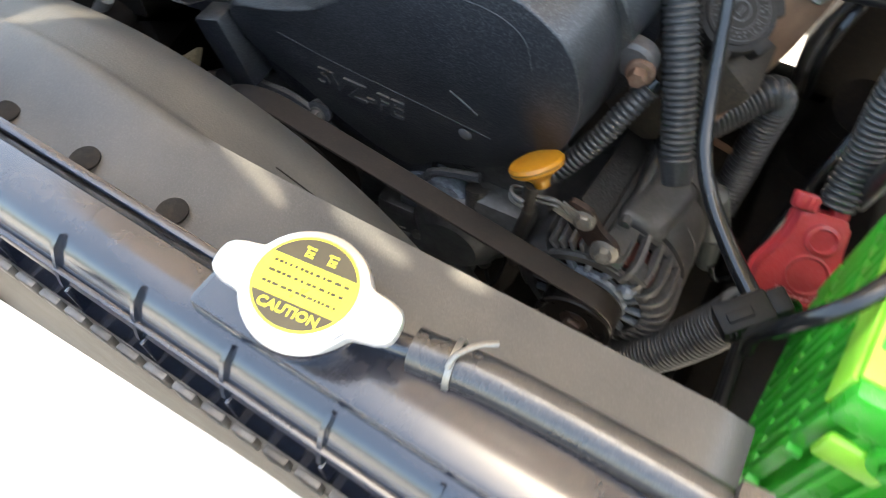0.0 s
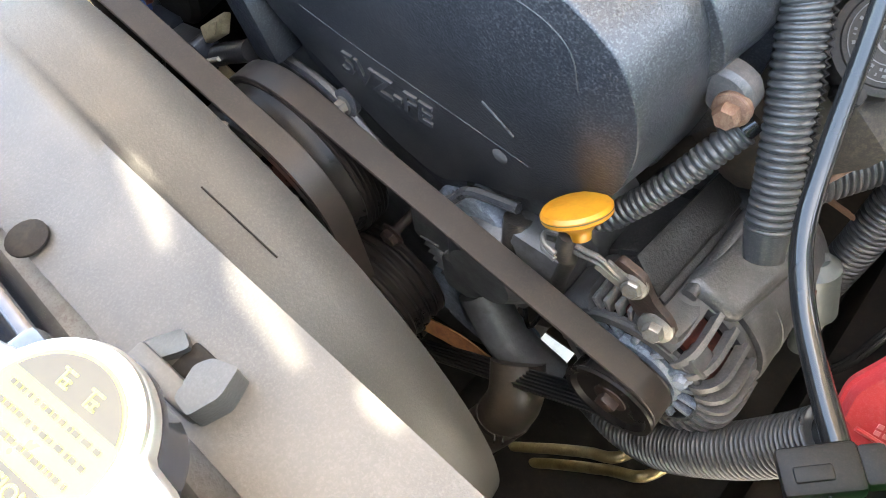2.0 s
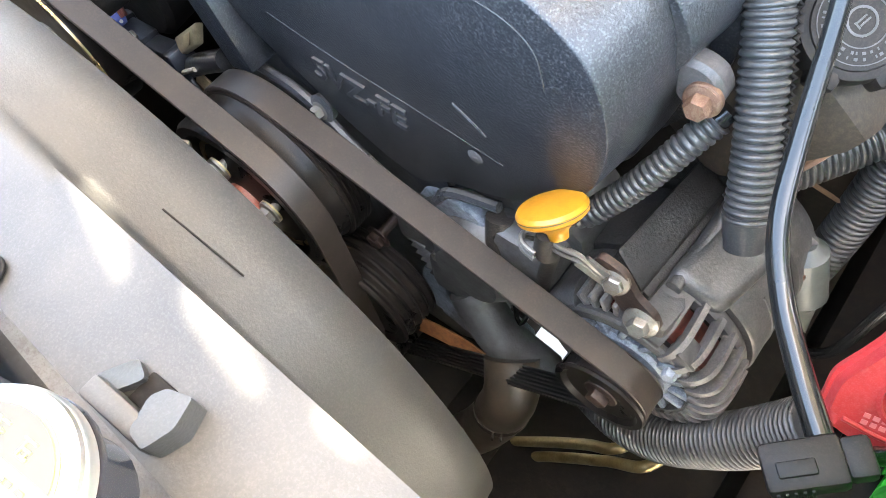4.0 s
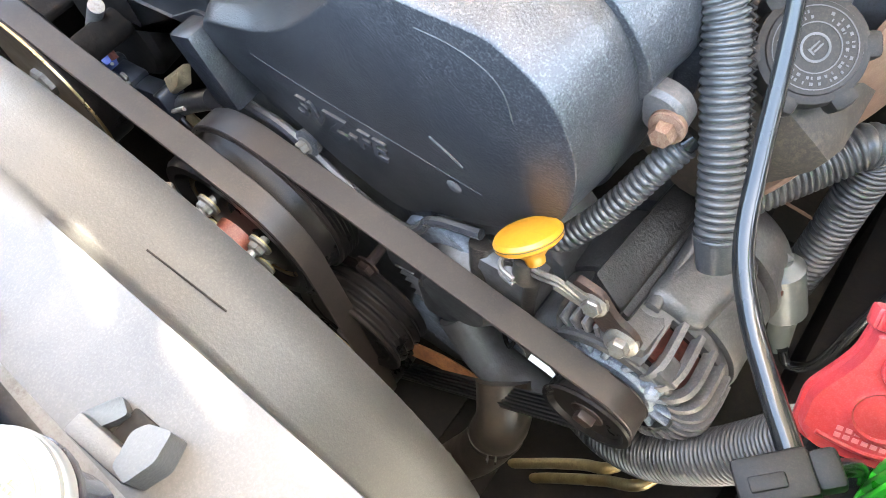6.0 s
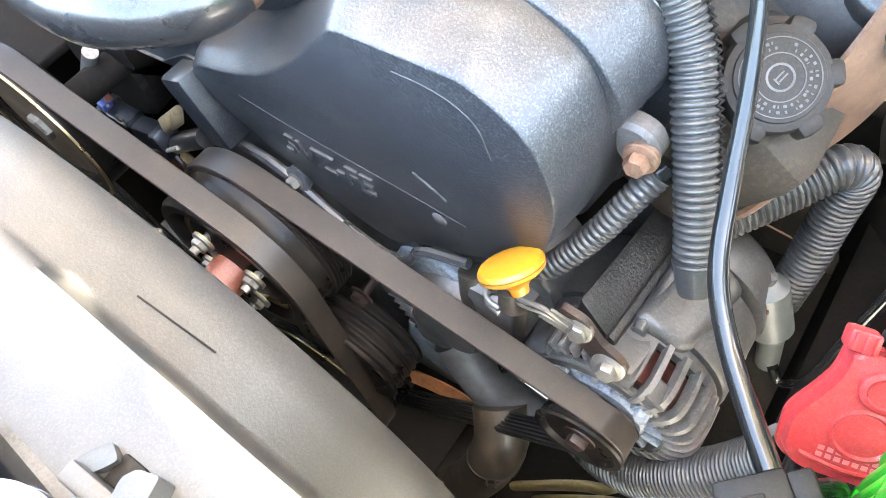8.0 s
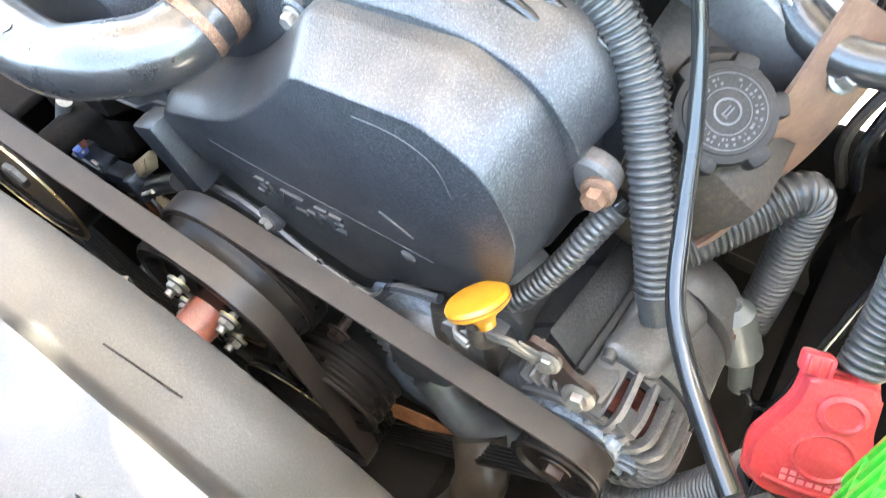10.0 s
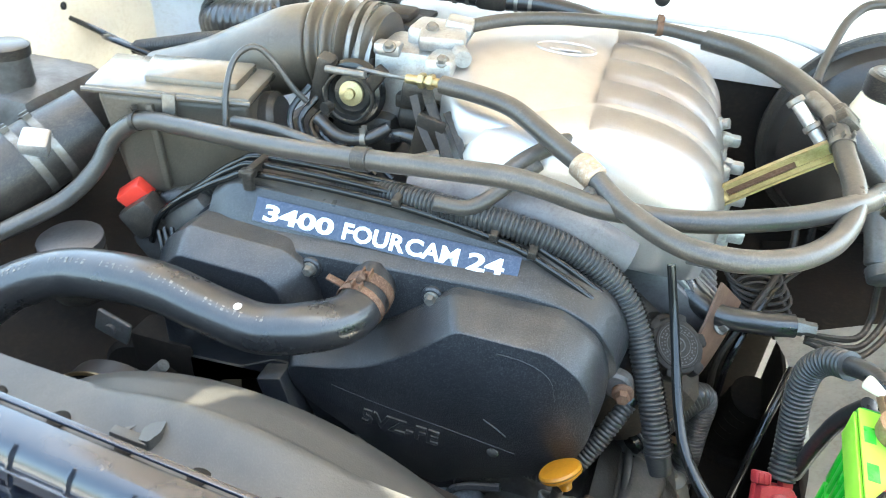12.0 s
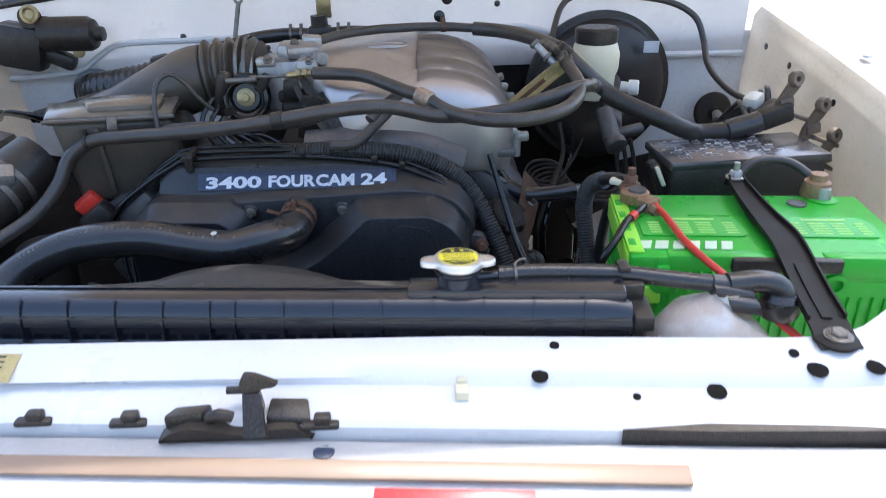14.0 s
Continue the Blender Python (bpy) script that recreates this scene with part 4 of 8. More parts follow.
        while x < 0.0135:
            w = rnd.uniform(0.0008, 0.0026)
            cpart("print_mark", box((x + w / 2, y, z + 0.0005), (w, 0.0013, 0.0002), 0), M["sticker_k"], st)
            x += w + rnd.choice((0.0005, 0.0005, 0.0012))
    return t


radiator_cap()

ov = thing("overflow_hose", (0.05, 0.0, 1.02), "black rubber overflow hose from the cap to the reservoir", "hose")
part("hose_run", tube([(0.04, 0.02, 1.026), (0.08, 0.022, 1.026), (0.16, 0.018, 1.023), (0.22, 0.006, 1.019), (0.262, 0.0, 1.016)], 0.0085, 14), M["rubber"], ov)
part("hose_elbow", tube([(0.262, 0.0, 1.016), (0.292, 0.0, 1.018), (0.31, -0.003, 1.014), (0.318, -0.006, 1.002), (0.316, -0.008, 0.985)], 0.0115, 14), M["rubber"], ov)
part("wire_clamp", lathe([(0.0088, -0.0012), (0.0102, -0.0012), (0.0102, 0.0012), (0.0088, 0.0012), (0.0088, -0.0012)], (0.056, 0.0215, 1.026), (1, 0.1, 0), 20), M["steel"], ov)
part("clamp_tail", tube([(0.056, 0.016, 1.035), (0.057, 0.02, 1.038), (0.062, 0.027, 1.038), (0.068, 0.032, 1.036)], 0.0012, 8, 0.002), M["steel"], ov)
part("joint_sleeve", rod((0.245, 0.001, 1.016), (0.268, 0.0, 1.0135), 0.0105, bev=0.001), M["rubber"], ov)
part("hose_holder", join(box((0.163, 0.018, 1.008), (0.01, 0.012, 0.036), 0.002), box((0.163, 0.018, 1.031), (0.012, 0.02, 0.006), 0.002)), M["black"], ov)

res = thing("coolant_reservoir", (0.26, 0.0, 0.8), "stained milky white coolant reservoir below the battery", "reservoir")
rb = bmesh.new()
rows = []
for v in range(13):
    f = v / 12
    h = 0.80 + 0.212 * f
    s = 1.0 if f < 0.6 else math.sqrt(max(0.0, 1 - ((f - 0.6) / 0.4) ** 2.6))
    row = []
    for k in range(40):
        a = 2 * math.pi * k / 40
        c, d = math.cos(a), math.sin(a)
        q = (abs(c) ** 2.5 + abs(d) ** 2.5) ** (-1 / 2.5)
        row.append(rb.verts.new((0.256 + (0.068 * q * c) * max(s, 0.05) - 0.012 * f * (c > 0) * c, -0.004 + 0.038 * q * d * max(s, 0.05), h - 0.02 * max(0, c) * f ** 3)))
    rows.append(row)
for p, q in zip(rows, rows[1:]):
    for k in range(40):
        rb.faces.new((p[k], p[(k + 1) % 40], q[(k + 1) % 40], q[k]))
rb.faces.new(rows[0])
rb.faces.new(rows[-1])
part("reservoir_body", rb, M["milk_stain"], res, sharp=70)
part("filler_neck", rod((0.262, -0.004, 0.995), (0.262, -0.004, 1.012), 0.014, 0.013), M["milk_stain"], res)
part("cap_flap", join(slab([(0.243, -0.014, 1.021), (0.284, -0.016, 1.014), (0.286, 0.01, 1.016), (0.245, 0.01, 1.024)], (0.004, -0.001, -0.012), 0.004), slab([(0.256, -0.022, 1.01), (0.287, -0.024, 1.004), (0.288, -0.012, 1.01), (0.256, -0.012, 1.014)], (0.004, -0.002, -0.012), 0.003)), M["rubber"], res, "crumpled black rubber cap flap")
part("side_boot", lathe([(0.016, 0), (0.019, 0.006), (0.019, 0.02), (0.014, 0.026)], (0.314, -0.008, 0.982), (0, 0.1, 1), 24), M["rubber"], res, "black rubber elbow foot")


# ---- fan shroud ----
def fan_shroud():
    t = thing("fan_shroud", (-0.235, 0.09, 0.45), "dusty grey-black plastic fan shroud behind the radiator", "shroud")
    cx, cz, R = -0.235, 0.722, 0.279
    x0, x1, z0, z1 = -0.60, 0.168, 0.44, 0.988

    def boxr(a):
        c, s = math.cos(a), math.sin(a)
        r = 9.0
        if c > 1e-6:
            r = min(r, (x1 - cx) / c)
        if c < -1e-6:
            r = min(r, (x0 - cx) / c)
        if s > 1e-6:
            r = min(r, (z1 - cz) / s)
        if s < -1e-6:
            r = min(r, (z0 - cz) / s)
        return r

    n = 240
    bm = bmesh.new()
    secs = ((0.034, 0, 0.0), (0.040, 0, 0.0), (0.046, 0, 0.0), (0.052, 0, 0.0), (0.058, 0, 0.0), (0.064, 0, 0.0), (0.070, 0, 0.0), (0.076, 0, 0.0), (0.0815, 0, 0.0), (0.0845, 1, 0.003), (0.088, 2, 0.0025), (0.095, 2, 0.0015), (0.110, 2, 0.0), (0.131, 2, -0.003), (0.132, 2, -0.006), (0.1, 2, -0.006))
    rings = []
    for y, kind, d in secs:
        ring = []
        f = min(1.0, max(0.0, (y - 0.0845) / 0.0465)) if kind == 2 else 0.0
        ox, oz, turn = cx - 0.0125 * f, cz - 0.0182 * f, radians(-3.0 + 2.6 * f)
        for k in range(n):
            a = 2 * math.pi * k / n
            br = boxr(a)
            r = br + d if kind == 0 else R + d + 0.011 * f
            if kind == 0:
                bump = min(1, max(0, (y - 0.034) / 0.05))
                lift = R + 0.003 - br
                r = r + 0.5 * (lift + math.sqrt(lift * lift + 0.00016)) * bump * bump * (3 - 2 * bump)
            x = ox + r * math.cos(a) + 0.06
            ring.append(bm.verts.new((-0.06 + x * math.cos(turn), y + x * math.sin(turn), oz + r * math.sin(a))))
        rings.append(ring)
    for a, b in zip(rings, rings[1:]):
        for k in range(n):
            bm.faces.new((a[k], a[(k + 1) % n], b[(k + 1) % n], b[k]))
    sh = part("shroud_shell", bm, M["shroud"], t, sharp=75)
    pts = [(-0.2396 + 0.2845 * math.cos(radians(v)), 0.1017 + 0.0006 * k, 0.7153 + 0.2845 * math.sin(radians(v))) for k, v in enumerate((60.0, 57.0, 54.0, 51.3))]
    part("scratch", tube(pts, 0.0005, 6, 0.004), M["void"], sh)
    for bx in (0.0, -0.267):
        ya = -0.081 * bx
        prongs = [[(-0.042, 0.041), (-0.033, 0.0535), (-0.0245, 0.0505), (-0.0265, 0.047), (-0.0315, 0.041)], [(-0.0175, 0.0475), (-0.014, 0.0525), (-0.003, 0.0555), (0.0, 0.0455), (-0.004, 0.0355), (-0.0135, 0.0365)]]
        boss = None
        for outline in prongs:
            pts = rounded([(bx + x, y + ya) for x, y in outline], 0.0018, 3)
            bm = bmesh.new()
            lo, hi, cap = [[bm.verts.new((bx + (x - bx) * s, y, z + 0.26 * (x - bx))) for x, y in pts] for z, s in ((0.976, 1.0), (1.0, 1.0), (1.0012, 0.96))]
            bm.faces.new(cap)
            bm.faces.new(lo)
            for p, q in ((lo, hi), (hi, cap)):
                for k in range(len(pts)):
                    bm.faces.new((p[k], p[(k + 1) % len(pts)], q[(k + 1) % len(pts)], q[k]))
            if boss is None:
                boss = part("mounting_boss", bm, M["shroud"], t, "slotted grey mounting boss")
            else:
                part("boss_prong", bm, M["shroud"], boss)
        part("boss_web", box((bx - 0.021, 0.0385 + ya, 0.992), (0.03, 0.008, 0.012), 0.0015, (0, 5, 0)), M["shroud"], boss)
        part("slot", box((bx - 0.0205, 0.047 + ya, 0.9885), (0.012, 0.013, 0.0035), 0.001), M["void"], boss)
    for k in range(7):
        x = -0.47 + 0.0605 * k
        part("edge_notch", lathe([(0.008, 0), (0.008, 0.0012), (0.006, 0.0018)], (x, 0.032 - 0.08 * x, 0.9895), (0, 0, 1), 18), M["void"], t, "dark notch at the tank edge")
    return t


fan_shroud()


# ---- timing cover ----
def relief(base, face, steps):
    """A raised panel: rings between a base outline and a face outline of (x, z), paired point by point; steps: (share of the way, y), back first."""
    bm = bmesh.new()
    n = len(base)
    vs = [[bm.verts.new((a[0] + (b[0] - a[0]) * u, y, a[1] + (b[1] - a[1]) * u)) for a, b in zip(base, face)] for u, y in steps]
    for a, b in zip(vs, vs[1:]):
        for k in range(n):
            bm.faces.new((a[k], a[(k + 1) % n], b[(k + 1) % n], b[k]))
    bm.faces.new(vs[0])
    bm.faces.new(vs[-1])
    return bm


def slope(y_back, y_base, y_face):
    """Steps of a slanted shoulder with rounded ends."""
    d = y_face - y_base
    return [(0.0, y_back), (0.0, y_base - 0.04 * d), (0.012, y_base + 0.02 * d), (0.05, y_base + 0.065 * d), (0.1, y_base + 0.125 * d), (0.5, y_base + 0.53 * d),
            (0.9, y_base + 0.92 * d), (0.96, y_base + 0.965 * d), (1.01, y_base + 0.99 * d), (1.08, y_face)]


def timing_cover():
    t = thing("timing_cover", (-0.2, 0.34, 0.75), "dusty black timing belt cover with a blue engine label", "engine cover")
    back = rounded([(-0.452, 0.80), (-0.456, 0.945), (-0.425, 0.985), (-0.372, 1.03), (-0.36, 1.034), (-0.06, 1.016), (-0.035, 1.004), (0.005, 0.985), (0.044, 0.95), (0.046, 0.91), (0.036, 0.86), (0.01, 0.82), (-0.04, 0.785), (-0.12, 0.76), (-0.2, 0.79), (-0.3, 0.79)], 0.014)
    body = part("rear_shell", prism(back, 0.354, 0.4, 0.006, 3), M["cover"], t)
    # slanted strip that carries the label
    bm = bmesh.new()
    pr = [(0.326, 0.985), (0.333, 1.003), (0.3495, 1.0245), (0.354, 1.031), (0.372, 1.036), (0.39, 1.034), (0.39, 0.985)]
    cols = []
    for i in range(25):
        f = i / 24
        x = -0.405 + 0.392 * f
        dz = -0.012 * max(0, (f - 0.62) / 0.38) ** 1.3 - 0.018 * max(0, (0.1 - f) / 0.1) ** 2 - 0.016 * max(0, (f - 0.9) / 0.1) ** 2
        cols.append([bm.verts.new((x, y - 0.010 * f, z + dz)) for y, z in pr])
    for a, b in zip(cols, cols[1:]):
        for k in range(len(pr) - 1):
            bm.faces.new((a[k], b[k], b[k + 1], a[k + 1]))
    bm.faces.new(cols[0])
    bm.faces.new(cols[-1])
    part("label_ledge", bm, M["cover_edge"], body)
    # rim that slants back to the label ledge
    mid_b = rounded([(-0.06, 1.022), (-0.018, 1.011), (0.018, 0.994), (0.037, 0.968), (0.043, 0.946), (0.039, 0.932), (0.031, 0.926), (0.03, 0.89), (0.02, 0.84), (-0.03, 0.80), (-0.12, 0.772), (-0.3, 0.80), (-0.43, 0.83), (-0.438, 0.965), (-0.41, 0.995), (-0.36, 1.004)], 0.012)
    mid_f = rounded([(-0.062, 1.002), (-0.022, 0.998), (0.009, 0.984), (0.028, 0.96), (0.036, 0.942), (0.034, 0.934), (0.028, 0.924), (0.027, 0.89), (0.017, 0.842), (-0.032, 0.804), (-0.12, 0.776), (-0.298, 0.804), (-0.425, 0.834), (-0.43, 0.96), (-0.406, 0.985), (-0.36, 0.99)], 0.012)
    part("middle_shell", relief(mid_b, mid_f, slope(0.37, 0.345, 0.312)), M["cover"], body, sharp=60)
    # battery-side lobe and air-box-side lobe, with broad slanted shoulders and a saddle between them for the hose
    LOBE_R = [0.008, 0.006] + [0.02] * 18
    lobe_b = rounded([(-0.125, 0.996), (-0.024, 0.9965), (0.01, 0.979), (0.027, 0.95), (0.031, 0.915), (0.025, 0.872), (0.004, 0.838), (-0.042, 0.808), (-0.092, 0.79), (-0.106, 0.775), (-0.118, 0.768), (-0.15, 0.775), (-0.19, 0.795), (-0.222, 0.818), (-0.262, 0.835), (-0.29, 0.86), (-0.298, 0.902), (-0.232, 0.914), (-0.203, 0.928), (-0.165, 0.957)], LOBE_R, 6)
    lobe_f = rounded([(-0.109, 0.984), (-0.028, 0.983), (0.0, 0.968), (0.016, 0.946), (0.0245, 0.913), (0.0195, 0.874), (0.0, 0.842), (-0.044, 0.813), (-0.09, 0.796), (-0.104, 0.783), (-0.118, 0.775), (-0.148, 0.782), (-0.187, 0.801), (-0.216, 0.823), (-0.252, 0.842), (-0.276, 0.862), (-0.282, 0.888), (-0.228, 0.9), (-0.19, 0.915), (-0.15, 0.945)], LOBE_R, 6)
    part("front_lobe", relief(lobe_b, lobe_f, slope(0.335, 0.301, 0.2622)), M["cover"], body, sharp=70)
    left_b = rounded([(-0.445, 0.83), (-0.445, 0.955), (-0.43, 0.98), (-0.402, 1.002), (-0.297, 0.998), (-0.276, 0.984), (-0.262, 0.95), (-0.262, 0.84)], 0.007, 4)
    left_f = rounded([(-0.43, 0.834), (-0.43, 0.945), (-0.418, 0.966), (-0.40, 0.984), (-0.308, 0.98), (-0.294, 0.968), (-0.282, 0.94), (-0.28, 0.844)], 0.007, 4)
    part("side_lobe", relief(left_b, left_f, slope(0.335, 0.304, 0.275)), M["cover"], body, sharp=70)
    part("lower_skirt", prism(rounded([(-0.44, 0.80), (-0.43, 0.85), (-0.28, 0.86), (-0.25, 0.80), (-0.215, 0.79), (-0.12, 0.745), (-0.1, 0.75), (-0.1, 0.80), (0.0, 0.83), (0.0, 0.87), (-0.3, 0.88)], 0.008), 0.272, 0.33, 0.004), M["cover"], body)
    part("block_bump", box((-0.286, 0.264, 0.843), (0.03, 0.032, 0.07), 0.004, (0, -17, 0)), M["cover"], body)
    rim = [(-0.3, 0.268, 0.796), (-0.262, 0.263, 0.803), (-0.232, 0.26, 0.806), (-0.208, 0.259, 0.796), (-0.182, 0.259, 0.775), (-0.15, 0.259, 0.757), (-0.12, 0.26, 0.749), (-0.106, 0.262, 0.758), (-0.092, 0.266, 0.776), (-0.05, 0.268, 0.79)]
    part("flange_rim", tube(rim, 0.0045, 8, 0.005), M["cover_edge"], body)
    # label
    n = Vector((0, -0.79, 0.61))
    px = Vector((1, -0.026, -0.0)).normalized()
    up = n.cross(px).normalized() * -1
    up = px.cross(-n).normalized() if up.z < 0 else up
    nn = px.cross(up)
    m = Matrix((px, up, nn)).transposed().to_4x4()
    c = Vector((-0.2085, 0.3344, 1.0153))
    lm = Matrix.Translation(c) @ m
    plate = box((0, 0, 0), (0.276, 0.025, 0.001), 0.0003)
    plate.transform(lm)
    label = part("label_plate", plate, M["blue"], body, "worn blue engine label")
    for body_text, x, sq in (("3400", -0.0885, 1.76), ("FOUR", -0.008, 1.12), ("CAM", 0.0535, 1.14), ("24", 0.1065, 1.6)):
        part("lettering", text_mesh(body_text, 0.0222, lm @ Matrix.Translation((x, -0.0025, 0.0008)), 0.0002, sq, 0.0008), M["white_ink"], label, "worn white lettering")
    em = Matrix.Translation((-0.158, 0.2612, 0.845)) @ Matrix((Vector((1, 0, -0.06)), Vector((0.06, 0, 1)), Vector((0, -1, 0)))).transposed().to_4x4()
    part("cast_lettering", text_mesh("5VZ-FE", 0.026, em, 0.0012, 1.05, 0.0003), M["cover"], body, "raised moulded lettering")
    part("letter_edge", text_mesh("5VZ-FE", 0.026, em @ Matrix.Translation((0, 0, 0.001)), 0.0, 1.05, 0.0003, 0.0003), M["worn_edge"], body, "pale worn edges of the lettering")
    part("cast_dash", tube([(-0.075, 0.2612, 0.887), (-0.06, 0.2612, 0.878), (-0.052, 0.2612, 0.872)], 0.0008, 6), M["cover_edge"], body)
    part("scuff_line", tube([(-0.071, 0.2618, 0.971), (-0.051, 0.2618, 0.97), (-0.033, 0.2618, 0.965), (-0.02, 0.2618, 0.954), (-0.014, 0.2618, 0.933)], 0.0004, 6), M["worn_edge"], body)
    part("mould_line", tube([(-0.232, 0.2622, 0.878), (-0.177, 0.2622, 0.868), (-0.101, 0.2622, 0.859), (-0.041, 0.2622, 0.851)], 0.0004, 6), M["cover_edge"], body)
    part("chalk_mark", lathe([(0.006, 0), (0.005, 0.0006), (0, 0.0008)], (-0.062, 0.2618, 0.845), (0, -1, 0), 14), M["alu_dirty"], body)
    for x, y, z, mt in ((-0.272, 0.309, 0.982, "steel"), (-0.146, 0.309, 0.981, "steel")):
        part("flange_collar", lathe([(0.011, 0), (0.011, 0.004), (0.009, 0.006)], (x, y + 0.004, z - 0.002), (0, -1, 0), 20), M["cover"], body)
        part("cover_bolt", bolt((x, y - 0.002, z - 0.002), (0, -1, 0), 0.0055, 0.008), M[mt], body, "zinc plated bolt")
    part("cover_bolt", bolt((-0.206, 0.258, 0.80), (0, -1, 0.2), 0.006, 0.008), M["steel"], body, "zinc plated bolt")
    part("flange_collar", lathe([(0.011, 0), (0.012, 0.006), (0.009, 0.008)], (-0.206, 0.265, 0.799), (0, -1, 0.2), 20), M["cover_edge"], body)
    lug = relief(rounded([(0.026, 0.93), (0.03, 0.902), (0.042, 0.898), (0.053, 0.904), (0.056, 0.916), (0.05, 0.927), (0.04, 0.931)], 0.005), rounded([(0.028, 0.927), (0.032, 0.905), (0.042, 0.901), (0.051, 0.906), (0.0535, 0.916), (0.048, 0.924), (0.04, 0.928)], 0.004), slope(0.33, 0.3205, 0.3175))
    lug = join(lug, lathe([(0.0095, -0.001), (0.0092, 0.001), (0.0082, 0.0017)], (0.046, 0.3178, 0.9125), (0.05, -1, 0.1), 28))
    part("bolt_lug", lug, M["alu_lug"], body, "weathered grey bolt lug", sharp=60)
    part("cover_bolt", join(bolt((0.046, 0.314, 0.9125), (0.05, -1, 0.1), 0.0072, 0.009), lathe([(0.0104, -0.002), (0.0104, 0.001), (0.009, 0.0022)], (0.046, 0.3155, 0.9125), (0.05, -1, 0.1), 24)), M["rust"], body, "rusty flange bolt")
    for x, z in ((-0.163, 0.772), (-0.135, 0.758), (-0.118, 0.75)):
        part("rivet", lathe([(0.003, 0), (0.003, 0.002), (0.0015, 0.003)], (x, 0.259, z), (0, -1, 0.3), 12), M["cover_edge"], body)
    return t


timing_cover()


# ---- engine mass behind and below ----
eng = thing("engine_block", (-0.2, 0.5, 0.4), "grimy dark engine block and cylinder heads", "engine")
# Block and pan are near-black, the shade under the engine in their colour.
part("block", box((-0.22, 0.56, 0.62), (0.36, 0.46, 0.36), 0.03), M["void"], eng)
part("front_case", prism(rounded([(-0.36, 0.42), (-0.36, 0.76), (-0.28, 0.8), (-0.12, 0.78), (0.0, 0.80), (0.02, 0.7), (-0.06, 0.62), (-0.1, 0.42)], 0.03), 0.285, 0.34, 0.008), M["alu_dirty"], eng)
part("cylinder_head", box((0.045, 0.56, 0.87), (0.13, 0.40, 0.12), 0.02, (0, 38, 0)), M["dark"], eng)
part("cylinder_head", box((-0.43, 0.56, 0.87), (0.13, 0.40, 0.12), 0.02, (0, -38, 0)), M["alu_dirty"], eng)
part("valley_cover", box((-0.19, 0.56, 0.96), (0.34, 0.36, 0.08), 0.02), M["dark"], eng)
vc = part("valve_cover", box((0.072, 0.585, 0.94), (0.13, 0.29, 0.05), 0.012, (0, 38, 0)), M["alu_mid"], eng, "ribbed grey valve cover")
for k in range(9):
    rib = box((0.004, -0.134 + 0.0125 * k, 0.0262), (0.1, 0.0055, 0.005), 0.0012)
    rib.transform(Matrix.Translation((0.072, 0.585, 0.94)) @ Matrix.Rotation(radians(38), 4, "Y"))
    part("cover_rib", rib, M["alu"], vc)
for k in range(9):
    part("cover_rib", box((0.086, 0.455 + 0.03 * k, 0.956), (0.085, 0.008, 0.012), 0.003, (0, 38, 0)), M["alu"], vc)
part("filler_boss", rod((0.06, 0.43, 0.89), (0.082, 0.39, 0.925), 0.034, 0.03, 28, 0.004), M["dark"], eng)
# The tan colour stands for sunlight on the collar beside the oil cap.
part("boss_tab", box((0.058, 0.376, 0.925), (0.026, 0.03, 0.012), 0.004, (20, -20, 0)), M["tan"], eng, "metal tab with sunlight put into its tan colour")
part("cover_bolt", bolt((0.135, 0.44, 0.925), (0.5, -0.4, 0.7), 0.007, 0.01), M["steel"], eng, "zinc bolt")
part("valve_cover", box((-0.47, 0.545, 0.94), (0.13, 0.37, 0.05), 0.012, (0, -38, 0)), M["alu_dirty"], eng, "grey valve cover")
part("water_pump", join(lathe([(0.05, 0), (0.045, 0.03), (0.03, 0.045)], (-0.07, 0.29, 0.70), (0, -1, 0), 24), box((-0.03, 0.28, 0.74), (0.06, 0.04, 0.05), 0.01), tube([(-0.09, 0.27, 0.62), (-0.05, 0.26, 0.58), (0.0, 0.262, 0.55)], 0.022, 14)), M["alu_dirty"], eng)
part("pump_housing", prism(rounded([(-0.135, 0.71), (-0.125, 0.755), (-0.09, 0.765), (-0.06, 0.745), (-0.05, 0.70), (-0.06, 0.65), (-0.1, 0.635), (-0.13, 0.66)], 0.014), 0.268, 0.30, 0.006, 3), M["alu_white"], eng, "bluish weathered water pump casting")
part("pump_flange", prism(rounded([(-0.15, 0.57), (-0.135, 0.63), (-0.1, 0.62), (-0.07, 0.575), (-0.03, 0.56), (-0.035, 0.525), (-0.09, 0.52), (-0.13, 0.535)], 0.01), 0.262, 0.29, 0.005, 3), M["alu_white"], eng, "bluish weathered pump flange")
part("pump_rib", slab([(-0.118, 0.262, 0.60), (-0.108, 0.262, 0.603), (-0.095, 0.262, 0.545), (-0.105, 0.262, 0.542)], (0, 0.02, 0), 0.002), M["alu_dirty"], eng)
part("pump_bolt", bolt((-0.075, 0.264, 0.735), (0.1, -1, 0.2), 0.0075, 0.009), M["steel"], eng, "zinc bolt")
part("pump_bolt", bolt((-0.112, 0.262, 0.672), (0.1, -1, 0.2), 0.006, 0.007), M["steel"], eng)
part("pump_bolt", bolt((-0.06, 0.258, 0.548), (0.1, -1, 0.2), 0.006, 0.007), M["steel"], eng)
part("sensor_boot", tube([(-0.055, 0.275, 0.765), (-0.052, 0.268, 0.745), (-0.05, 0.265, 0.715), (-0.046, 0.265, 0.69), (-0.042, 0.27, 0.655)], (0.011, 0.0075), 14), M["black"], eng)
